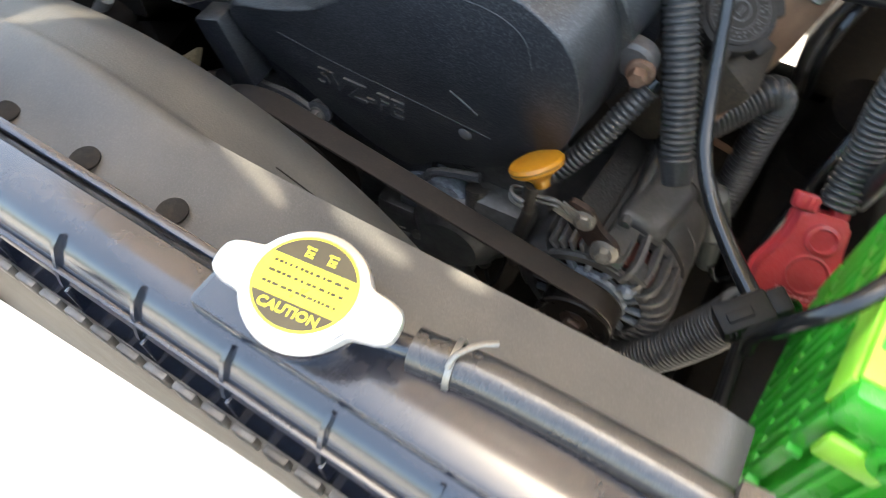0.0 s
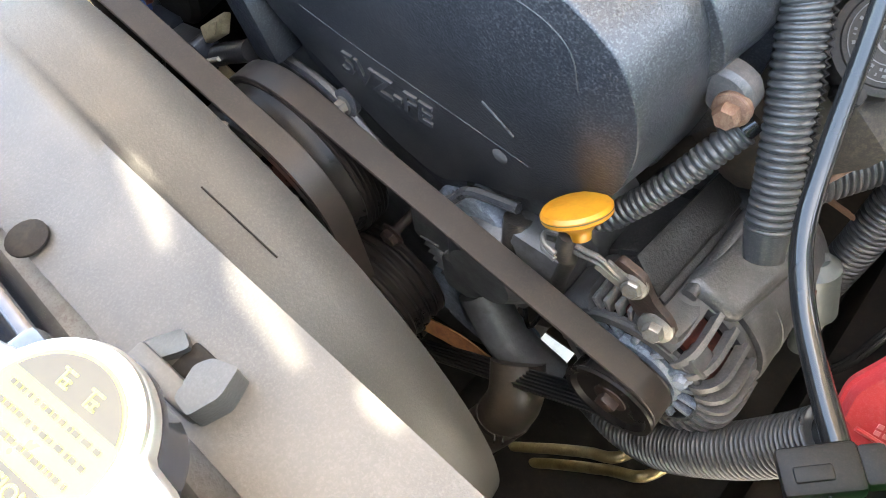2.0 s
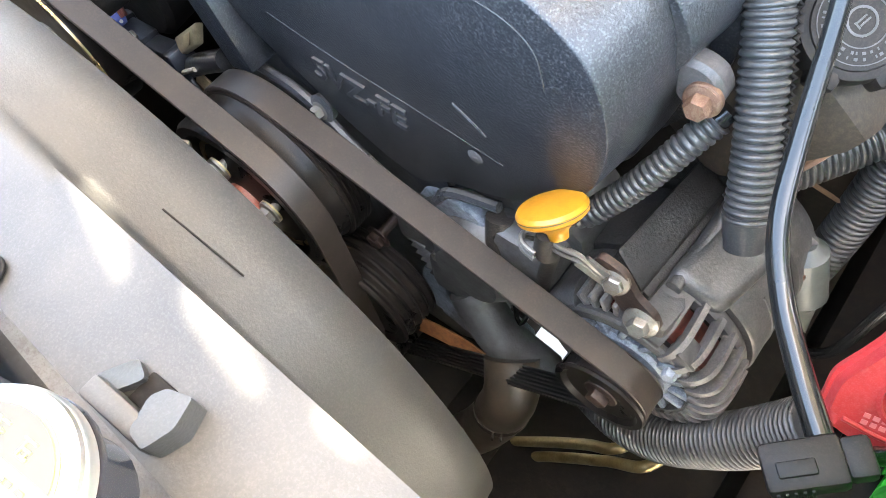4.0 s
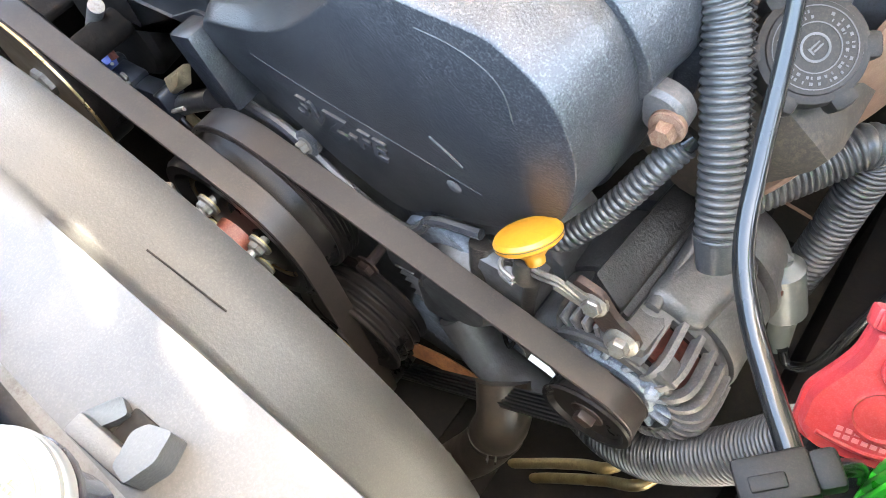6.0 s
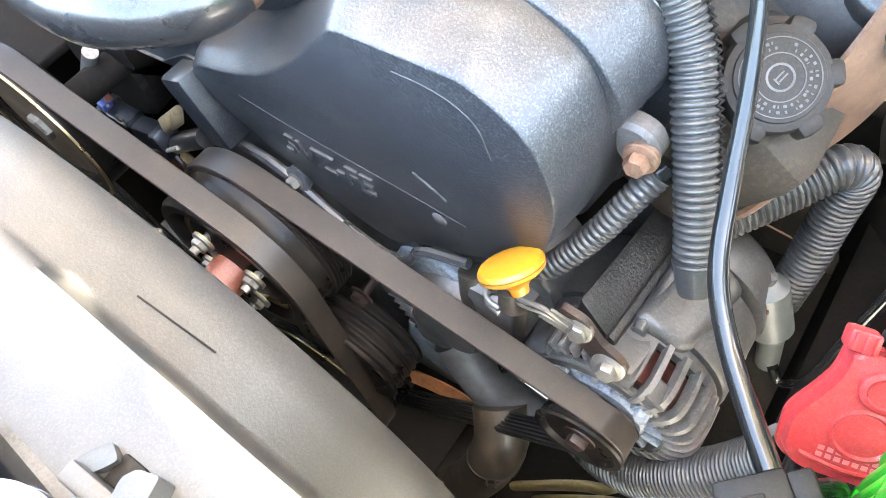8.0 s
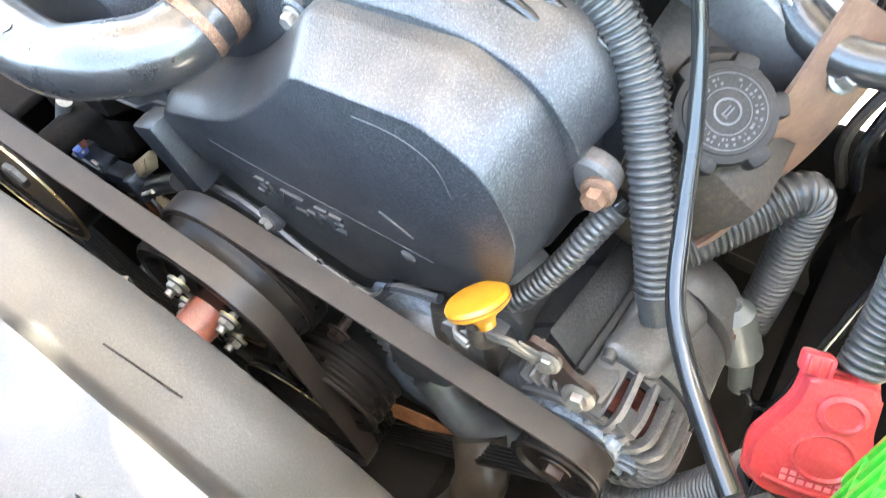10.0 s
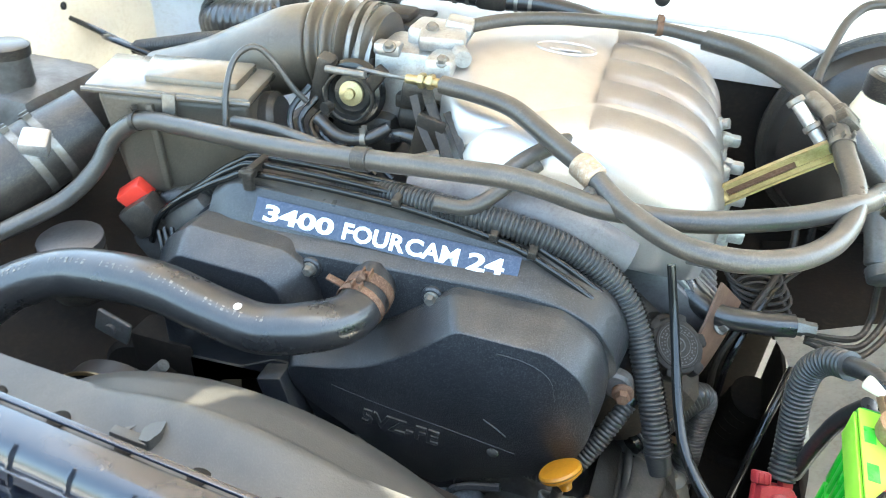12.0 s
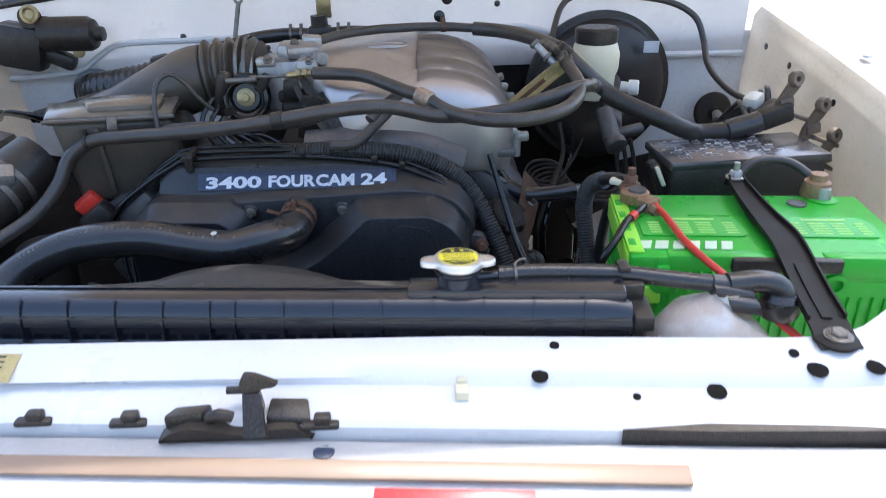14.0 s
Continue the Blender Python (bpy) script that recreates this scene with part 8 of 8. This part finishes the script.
part("cover_shell", at(prism(rounded([(-0.03, -0.038), (-0.02, -0.044), (0.022, -0.044), (0.03, -0.038), (0.03, -0.012), (0.021, 0.008), (0.02, 0.038), (-0.014, 0.038), (-0.016, 0.018), (-0.022, 0.004), (-0.031, -0.014)], 0.006), -0.008, 0.01, 0.004, 3), RM), M["red"], rc)
part("flange_lip", at(prism(rounded([(-0.032, -0.04), (-0.021, -0.047), (0.023, -0.047), (0.032, -0.04), (0.032, -0.011), (0.023, 0.009), (0.022, 0.04), (-0.016, 0.04), (-0.018, 0.018), (-0.024, 0.005), (-0.033, -0.013)], 0.006), 0.002, 0.005, 0.001), RM), M["red"], rc)
part("hinge_tab", at(join(box((-0.013, -0.004, 0.043), (0.016, 0.012, 0.014), 0.003), box((0.012, -0.002, 0.042), (0.012, 0.01, 0.012), 0.003)), RM), M["red"], rc)
for k in range(3):
    part("tab_rib", at(box((-0.018 + 0.005 * k, -0.0105, 0.043), (0.002, 0.002, 0.011), 0.0006), RM), M["red"], rc)
part("round_boss", at(lathe([(0.0125, 0), (0.0125, 0.003), (0.0095, 0.0042), (0.0085, 0.002), (0, 0.002)], (0.004, -0.0075, 0.018), (0, -1, 0), 28), RM), M["red"], rc)
part("moulded_arch", at(lathe([(0.016, 0), (0.017, 0.0016), (0.015, 0.0022), (0.0135, 0.0005)], (0.002, -0.0078, -0.012), (0, -1, 0), 30), RM), M["red"], rc)
part("recess_ridge", at(tube([(-0.024, -0.0085, -0.034), (0.0, -0.0095, -0.037), (0.022, -0.0085, -0.034)], 0.0016, 8), RM), M["red"], rc)
for j in range(2):
    for k in range(7):
        part("print_mark", at(box((-0.014 + 0.0045 * k, -0.0084, -0.027 - 0.0045 * j), (0.003, 0.0006, 0.0028), 0), RM), M["pink"], rc)

cn = thing("grey_connector", (0.15, 0.38, 0.70), "rounded grey rubber boot on the alternator plug", "connector")
part("boot", join(rod((0.126, 0.384, 0.748), (0.147, 0.379, 0.69), 0.0165, 0.0175, 22, 0.008), rod((0.148, 0.379, 0.69), (0.155, 0.379, 0.645), 0.010, 0.0095, 18)), M["grey_conn"], cn)
part("ring", lathe([(0.022, 0), (0.022, 0.006), (0.018, 0.008)], (0.118, 0.382, 0.735), (0.3, -0.8, 0.3), 24), M["alu_mid"], cn)
hose("thin_cable", [(0.16, 0.372, 0.655), (0.17, 0.37, 0.64), (0.185, 0.37, 0.66), (0.19, 0.375, 0.72), (0.2, 0.40, 0.79), (0.215, 0.44, 0.84), (0.23, 0.48, 0.86)], 0.0045, "thin black cable behind the alternator", "wire", "cable", 10)

# ---- fuse box and brackets ----
fb = thing("fuse_box", (0.41, 0.36, 0.94), "black relay box with worn white diagrams on its lid", "fuse box")
part("box_body", box((0.424, 0.385, 0.972), (0.228, 0.098, 0.08), 0.006, (0, 0, 4.5)), M["black"], fb)
lidf = part("lid", box((0.424, 0.387, 1.016), (0.236, 0.106, 0.014), 0.005, (0, 0, 4.5)), M["lid_gloss"], fb)
rnd = random.Random(4)
LIDM = Matrix.Translation((0.424, 0.387, 1.0234)) @ Matrix.Rotation(radians(4.5), 4, "Z")
for j in range(4):
    x = -0.095
    while x < 0.05:
        w, h = rnd.choice(((0.009, 0.011), (0.006, 0.013), (0.012, 0.009), (0.015, 0.006)))
        if rnd.random() < 0.8:
            cell = join(*[box((x + dx * w / 2, -0.032 + 0.02 * j + dy * h / 2, 0), (w if dy else 0.0011, h if dx else 0.0011, 0.0004), 0) for dx, dy in ((-1, 0), (1, 0), (0, -1), (0, 1))])
            cell.transform(LIDM)
            part("print_mark", cell, M["grey_ink"], lidf)
        if rnd.random() < 0.6:
            line = box((x + w * 0.5, -0.0225 + 0.02 * j, 0), (w * 0.8, 0.0022, 0.0004), 0)
            line.transform(LIDM)
            part("print_mark", line, M["white_ink"], lidf)
        x += w + rnd.choice((0.002, 0.004, 0.008))
part("front_clip", join(box((0.302, 0.355, 0.99), (0.014, 0.03, 0.05), 0.003, (0, -20, 0)), box((0.295, 0.35, 1.005), (0.008, 0.012, 0.03), 0.002, (0, -30, 0))), M["black"], fb)
part("yellow_latch", box((0.3, 0.336, 1.0), (0.006, 0.008, 0.03), 0.001, (0, -25, 0)), M["milk_y"], fb)
for x, y, z in ((0.528, 0.45, 1.103), (0.577, 0.45, 1.062), (0.605, 0.45, 1.013)):
    b = thing("relay_bracket", (x, y, z - 0.06), "dusty brown folded relay bracket on the wing", "bracket", "relay brackets")
    part("head", lathe([(0.0045, -0.005), (0.0105, -0.006), (0.0125, -0.003), (0.0125, 0.003), (0.0105, 0.006), (0.0045, 0.005), (0.0045, -0.005)], (x, y, z), (0.35, -0.9, 0.2), 20), M["relay_brown"], b)
    part("arm", ribbon([(x + 0.002, y + 0.002, z - 0.006), (x - 0.008, y + 0.001, z - 0.022), (x - 0.018, y, z - 0.042), (x - 0.022, y - 0.002, z - 0.065)], lambda f: 0.02 - 0.006 * f, 0.006, (0.9, 0.2, 0.3)), M["relay_brown"], b)
    part("side_tab", slab([(x - 0.022, y - 0.008, z - 0.03), (x - 0.002, y - 0.008, z - 0.024), (x + 0.002, y + 0.01, z - 0.03), (x - 0.02, y + 0.01, z - 0.034)], (0.004, 0, -0.016), 0.002), M["relay_brown"], b)
    part("foot", box((x + 0.012, y + 0.01, z - 0.058), (0.06, 0.02, 0.006), 0.002, (0, 20, 0)), M["relay_brown"], b)
hn = thing("harness_plugs", (0.49, 0.45, 1.03), "bundle of brown taped plugs on the wing", "connector")
part("plug", box((0.50, 0.445, 1.05), (0.055, 0.03, 0.03), 0.006, (0, -15, 10)), M["dark"], hn)
part("plug", box((0.515, 0.48, 1.045), (0.04, 0.03, 0.028), 0.006, (0, -25, 30)), M["black"], hn)
part("pale_plug", box((0.492, 0.50, 1.058), (0.03, 0.024, 0.022), 0.005, (0, -15, 40)), M["milk"], hn)
for k in range(5):
    part("loose_wire", tube([(0.47 + 0.012 * k, 0.46 + 0.01 * k, 1.04), (0.48 + 0.01 * k, 0.52, 1.05 + 0.006 * k), (0.5 + 0.008 * k, 0.58 - 0.01 * k, 1.03), (0.49, 0.62, 0.99)], 0.004, 8), M["hose_matt"], hn)

# ---- brakes ----
bb = thing("brake_booster", (0.345, 0.79, 1.03), "round black brake booster on the firewall", "brake booster")
part("shell", lathe([(0.114, 0.078), (0.139, 0.073), (0.146, 0.057), (0.141, 0.05), (0.134, 0.047), (0.127, 0.021), (0.107, 0.006), (0.056, 0.0), (0, 0.0)][::-1], (0.325, 0.775, 1.008), (-0.1, 1, 0), 64), M["booster"], bb)
part("seam_ring", lathe([(0.142, 0), (0.1485, 0.002), (0.1485, 0.01), (0.142, 0.012)], (0.322, 0.824, 1.008), (-0.1, 1, 0), 56), M["black"], bb)
part("white_label", box((0.405, 0.768, 1.095), (0.028, 0.002, 0.022), 0, (8, 0, -6)), M["white_ink"], bb, "small white paper label")
mc = thing("master_cylinder", (0.29, 0.62, 1.0), "brake master cylinder with a milky fluid reservoir", "master cylinder")
part("cylinder", join(rod((0.335, 0.775, 1.03), (0.275, 0.52, 1.02), 0.018, 0.016, 20, 0.003), box((0.30, 0.63, 1.025), (0.03, 0.08, 0.03), 0.006)), M["alu_dirty"], mc)
part("reservoir", lathe([(0.028, 0), (0.034, 0.008), (0.036, 0.04), (0.04, 0.05), (0.041, 0.075), (0.036, 0.092), (0.032, 0.096)], (0.265, 0.625, 1.04), (0, 0, 1.0), 34), M["milk_y"], mc, "milky yellow fluid reservoir")
part("reservoir_cap", lathe([(0.034, 0), (0.036, 0.002), (0.036, 0.022), (0.033, 0.025), (0.028, 0.024), (0, 0.0245)], (0.265, 0.625, 1.134), (0, 0, 1), 36), M["black"], mc, "black screw cap with raised print")
part("cap_top", lathe([(0.0285, 0.0), (0.0285, 0.0012), (0, 0.0014)], (0.265, 0.625, 1.158), (0, 0, 1), 32), M["conduit"], mc, "worn grey cap top")
for k in range(14):
    part("print_mark", at(box((0.021, 0, 0), (0.005, 0.0035, 0.0006), 0), Matrix.Translation((0.265, 0.625, 1.1597)) @ Matrix.Rotation(2 * math.pi * k / 14, 4, "Z")), M["grey_ink"], mc)
part("side_port", join(rod((0.31, 0.615, 1.06), (0.335, 0.605, 1.058), 0.009), lathe([(0.013, 0), (0.013, 0.016), (0.01, 0.018)], (0.322, 0.61, 1.059), (1, -0.3, 0), 20)), M["milk"], mc)
pv = thing("proportioning_valve", (0.27, 0.5, 1.0), "grey brake valve with steel pipes", "valve")
part("valve_body", join(rod((0.262, 0.53, 1.045), (0.272, 0.495, 1.003), 0.014, 0.015, 22, 0.002), rod((0.275, 0.5, 1.012), (0.32, 0.508, 1.018), 0.009), lathe([(0.017, 0), (0.017, 0.012), (0.014, 0.014)], (0.274, 0.492, 1.002), (0.2, -0.8, -0.5), 26)), M["alu_dirty"], pv)
for k in range(3):
    part("brake_pipe", tube([(0.28 + 0.012 * k, 0.51, 1.0), (0.285 + 0.014 * k, 0.505, 0.96), (0.287 + 0.012 * k, 0.495, 0.935), (0.27, 0.47 - 0.012 * k, 0.925 - 0.003 * k), (0.22, 0.452, 0.93 - 0.004 * k)], 0.0035, 8), M["dark"], pv)
lh = hose("brake_hose", [(0.08, 0.47, 0.965), (0.10, 0.455, 0.945), (0.13, 0.445, 0.935), (0.17, 0.447, 0.935), (0.205, 0.451, 0.938)], 0.0125, "thick black line hose with a hex fitting", "rubber")
part("hex_fitting", join(lathe([(0.0095, 0), (0.0095, 0.01)], (0.204, 0.451, 0.938), (1, 0.05, 0), 6), lathe([(0.0075, 0), (0.0075, 0.012)], (0.214, 0.4515, 0.938), (1, 0.05, 0), 6)), M["steel"], lh, "zinc hex fitting")
co = thing("coiled_pipe", (0.16, 0.52, 0.92), "coiled thin steel pipe beside the engine", "pipe")
pts = []
for k in range(80):
    a = 2 * math.pi * k / 16
    pts.append((0.165 + 0.03 * math.cos(a) + 0.0003 * k, 0.535 + 0.012 * math.sin(a) - 0.0002 * k, 0.945 + 0.013 * math.sin(a) - 0.0004 * k))
pts += [(0.2, 0.53, 0.93), (0.22, 0.54, 0.96), (0.235, 0.55, 0.99)]
part("coil", tube(pts, 0.0024, 6, 0.004), M["dark"], co)
sc = thing("steering_shaft", (0.17, 0.55, 0.8), "near-black corrugated steering boot deep in the bay", "boot")
# Boot and tower are near-black, the bay's shade put into their colour.
part("boot", lathe([(0.026 + 0.006 * (k % 2), 0.01 * k) for k in range(14)], (0.222, 0.62, 0.60), (0.1, -0.3, 0.9), 22), M["void"], sc)
part("shaft", rod((0.222, 0.63, 0.45), (0.222, 0.62, 0.62), 0.018), M["dark"], sc)
part("suspension_tower", lathe([(0.06, 0), (0.055, 0.05), (0.04, 0.07)], (0.23, 0.6, 0.55), (0, 0, 1), 26), M["void"], sc)

# ---- firewall fittings ----
wm = thing("wiper_motor", (-0.72, 0.83, 1.13), "black wiper motor bolted to the firewall", "motor")
part("motor_can", lathe([(0.028, 0), (0.033, 0.004), (0.033, 0.012), (0.0318, 0.014), (0.0325, 0.088), (0.027, 0.099), (0.015, 0.103), (0.013, 0.116), (0, 0.118)], (-0.754, 0.825, 1.147), (1, -0.03, -0.02), 30), M["black"], wm)
part("gear_case", join(box((-0.80, 0.83, 1.125), (0.085, 0.05, 0.085), 0.012, (0, 12, 0)), box((-0.745, 0.84, 1.1), (0.07, 0.03, 0.03), 0.008, (0, 25, 0)), lathe([(0.02, 0), (0.02, 0.012)], (-0.765, 0.82, 1.18), (0, -1, 0), 22)), M["black"], wm)
part("mount_ring", lathe([(0.012, 0), (0.017, 0.002), (0.017, 0.008), (0.012, 0.01), (0.008, 0.006)], (-0.758, 0.808, 1.186), (0, -1, 0.2), 22), M["gold"], wm, "brass mounting ring")
part("gold_plug", lathe([(0.01, 0), (0.01, 0.008), (0.006, 0.01)], (-0.70, 0.84, 1.108), (0, -1, 0.2), 18), M["gold"], wm)
hd2 = thing("heater_duct", (-0.65, 0.80, 1.05), "wrinkled black rubber duct on the firewall", "duct")
WP = spline([(-0.69, 0.852, 1.03), (-0.672, 0.81, 1.036), (-0.64, 0.785, 1.048), (-0.59, 0.775, 1.06), (-0.54, 0.78, 1.072), (-0.505, 0.80, 1.08)], 0.003)
part("duct_skin", sweep(WP, [0.0365 + 0.0014 * noise.noise(p * 40) + 0.0015 * math.sin(i * 1.57) - 0.013 * i / len(WP) for i, p in enumerate(WP)], 26), M["rubber"], hd2, sharp=80)
part("duct_flange", lathe([(0.045, 0), (0.045, 0.004), (0.04, 0.006)], (-0.69, 0.856, 1.028), (0.3, -1, 0), 28), M["rubber"], hd2)
part("flange_bolt", bolt((-0.72, 0.848, 1.048), (0, -1, 0), 0.006, 0.006), M["steel"], hd2)
part("end_clip", box((-0.525, 0.775, 1.1), (0.03, 0.03, 0.018), 0.004, (0, -10, 10)), M["black"], hd2)
hv = thing("heater_valve", (-0.215, 0.82, 1.13), "black heater valve with a brass bracket", "valve")
part("valve_body", join(box((-0.222, 0.80, 1.135), (0.045, 0.035, 0.03), 0.008), lathe([(0.016, 0), (0.016, 0.02)], (-0.222, 0.80, 1.148), (0, 0, 1), 20)), M["black"], hv)
part("brass_bracket", join(box((-0.216, 0.835, 1.178), (0.028, 0.004, 0.04), 0.003), lathe([(0.012, 0), (0.012, 0.005), (0.005, 0.006)], (-0.216, 0.832, 1.185), (0, -1, 0), 20)), M["gold"], hv)
for sx in (-1, 1):
    part("heater_pipe", tube([(-0.222 + sx * 0.02, 0.80, 1.133), (-0.222 + sx * 0.06, 0.80, 1.135), (-0.222 + sx * 0.12, 0.80, 1.13), (-0.222 + sx * 0.19, 0.79, 1.115)], 0.0125, 16), M["rubber"], hv)
    for d in (0.035, 0.055):
        part("pipe_clamp", clamp_band((-0.222 + sx * d, 0.80, 1.1345), (1, 0, 0), 0.0128, 0.005), M["steel"], hv)
rr = thing("firewall_rod", (-0.385, 0.84, 1.12), "grey metal prop rod end on the firewall", "rod")
part("rod", tube([(-0.377, 0.838, 1.193), (-0.384, 0.832, 1.16), (-0.39, 0.825, 1.13), (-0.392, 0.82, 1.11)], 0.0045, 10), M["steel"], rr)
part("rod_eye", lathe([(0.005, -0.003), (0.009, -0.003), (0.009, 0.003), (0.005, 0.003), (0.005, -0.003)], (-0.377, 0.838, 1.197), (0, -1, 0), 18), M["steel"], rr)
part("foot", box((-0.385, 0.815, 1.11), (0.035, 0.03, 0.018), 0.005), M["black"], rr)
ec = thing("vacuum_canister", (-0.36, 0.74, 1.07), "black vacuum canister behind the throttle body", "canister")
part("canister", box((-0.345, 0.70, 1.10), (0.1, 0.07, 0.05), 0.018), M["black"], ec)
part("stay", box((-0.345, 0.79, 1.085), (0.05, 0.19, 0.008), 0.002), M["dark"], ec)
part("canister_top", box((-0.34, 0.69, 1.128), (0.08, 0.045, 0.012), 0.005), M["dark"], ec)
hose("speed_cable", [(0.21, 0.75, 1.10), (0.225, 0.80, 1.135), (0.245, 0.835, 1.168), (0.28, 0.845, 1.182), (0.38, 0.845, 1.178), (0.455, 0.835, 1.165), (0.50, 0.82, 1.14), (0.515, 0.80, 1.10), (0.515, 0.76, 1.06), (0.53, 0.70, 1.03), (0.55, 0.63, 1.02), (0.555, 0.58, 1.03)], 0.006, "grey cable looped along the firewall", "hose_matt", "cable", 12)
gm = thing("firewall_grommet", (0.53, 0.835, 0.955), "round brown rubber grommet with wires", "grommet")
part("disc", lathe([(0.038, 0), (0.04, 0.004), (0.036, 0.01), (0.012, 0.014), (0.012, 0.03)], (0.57, 0.845, 0.944), (0, -1, 0.1), 32), M["dark"], gm)
part("lead", tube([(0.57, 0.82, 0.945), (0.555, 0.77, 0.955), (0.52, 0.70, 0.98), (0.49, 0.62, 0.99)], 0.008, 10), M["hose_matt"], gm)
gl = thing("left_loom", (-0.85, 0.7, 1.0), "tangle of thin wires beside the wiper motor", "wires")
for k in range(7):
    part("loom_wire", tube([(-0.95, 0.70 + 0.015 * k, 1.055 - 0.006 * k), (-0.85, 0.68 + 0.012 * k, 1.05 - 0.008 * k), (-0.75, 0.67 - 0.006 * k, 1.03 + 0.003 * k), (-0.66, 0.64, 1.015 + 0.002 * k)], 0.004, 8), M["wire"], gl)
lw = thing("washer_bottle", (-0.80, 0.42, 0.95), "grimy grey components beside the air box", "bottle")
part("bottle", box((-0.78, 0.50, 0.99), (0.16, 0.16, 0.1), 0.03), M["alu_dirty"], lw)
part("bottle_neck", rod((-0.75, 0.46, 1.03), (-0.75, 0.46, 1.08), 0.025), M["alu_dirty"], lw)
part("bottle_cap", lathe([(0.028, 0), (0.029, 0.012), (0.025, 0.015), (0, 0.015)], (-0.75, 0.46, 1.075), (0, 0, 1), 24), M["black"], lw)

# ---- low lines in the bay ----
lr = thing("lower_radiator_hose", (-0.03, 0.2, 0.45), "brown oily lower radiator hose with a wire clamp", "hose")
part("hose_body", tube([(-0.03, 0.25, 0.575), (-0.016, 0.228, 0.555), (-0.022, 0.218, 0.51), (-0.04, 0.21, 0.44), (-0.07, 0.2, 0.36), (-0.1, 0.19, 0.28)], 0.0265, 20), M["drum_brown"], lr)
part("hose_clamp", clamp_band((-0.0215, 0.2185, 0.512), (-0.1, 0.2, 0.9), 0.027, 0.006), M["dark"], lr)
for dx in (0.0, 0.03):
    hose("oil_cooler_pipe", [(-0.10 + dx, 0.20, 0.25), (-0.02 + dx, 0.235, 0.34), (0.05 + dx, 0.255, 0.43), (0.085 + dx, 0.262, 0.47), (0.1 + dx, 0.29, 0.46)], 0.006, "bare metal cooler pipe low in the bay", "gold", "pipe", 12)
# Near-black sheets and boxes added where the low bay is only shade.
shield = thing("bay_floor_fill", (0.1, 0.18, 0.34), "near-black sheets filling the shaded bay floor", "shield")
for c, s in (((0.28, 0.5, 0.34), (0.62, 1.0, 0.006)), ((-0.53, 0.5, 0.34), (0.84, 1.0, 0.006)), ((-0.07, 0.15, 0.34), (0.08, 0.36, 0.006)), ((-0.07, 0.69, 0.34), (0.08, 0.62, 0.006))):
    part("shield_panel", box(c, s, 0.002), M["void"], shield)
single("front_shield", box((-0.2, 0.075, 0.38), (1.2, 0.01, 0.3), 0.002), M["void"], (-0.2, 0.075, 0.38), "near-black sheet in the shade behind the radiator", "shield")
single("chassis_rail", box((0.22, 0.5, 0.55), (0.08, 1.1, 0.12), 0.01), M["void"], (0.22, 0.5, 0.55), "near-black box filling the shaded bay side", "rail", kind="structure")
single("left_rail", box((-0.66, 0.5, 0.6), (0.1, 1.1, 0.3), 0.01), M["void"], (-0.66, 0.5, 0.6), "near-black box filling the shaded bay side", "rail", kind="structure")

# ---- exhaust side behind the alternator ----
# Unseen exhaust shapes, added to block the bright ground behind.
xm = thing("exhaust_fill", (0.1, 0.6, 0.6), "unseen rust brown exhaust shapes added to darken the gap", "exhaust")
part("log", tube([(0.085, 0.42, 0.79), (0.095, 0.5, 0.785), (0.095, 0.6, 0.78), (0.09, 0.68, 0.77)], 0.024, 18), M["grime_rust"], xm)
for y in (0.44, 0.53, 0.62):
    part("port", tube([(0.05, y, 0.82), (0.07, y, 0.81), (0.09, y, 0.785)], 0.018, 14), M["grime_rust"], xm)
part("downpipe", tube([(0.09, 0.66, 0.775), (0.092, 0.72, 0.74), (0.09, 0.76, 0.66), (0.08, 0.8, 0.5), (0.07, 0.85, 0.38)], 0.028, 18), M["grime_rust"], xm)
# Near-black blocks added to close the bright gap behind the engine.
bh = thing("gap_fill", (-0.1, 0.78, 0.55), "near-black blocks filling the shaded gap behind the engine", "gearbox")
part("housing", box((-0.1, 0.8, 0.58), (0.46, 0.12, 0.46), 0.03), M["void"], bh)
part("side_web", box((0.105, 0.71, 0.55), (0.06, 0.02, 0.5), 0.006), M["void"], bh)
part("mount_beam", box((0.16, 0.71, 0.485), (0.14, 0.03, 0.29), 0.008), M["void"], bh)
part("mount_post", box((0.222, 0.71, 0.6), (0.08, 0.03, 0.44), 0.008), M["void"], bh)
hr = thing("heater_pipe", (0.2, 0.5, 0.9), "thin dark pipes dropping beside the brake lines", "pipe")
for k in range(2):
    part("pipe", tube([(0.20 + 0.016 * k, 0.58 - 0.02 * k, 1.01), (0.205 + 0.014 * k, 0.56, 0.96 - 0.01 * k), (0.175 + 0.01 * k, 0.50 + 0.01 * k, 0.92), (0.15 + 0.012 * k, 0.47, 0.86), (0.16 + 0.01 * k, 0.5, 0.78)], 0.0042, 8), M["wire" if k % 2 else "dark"], hr)
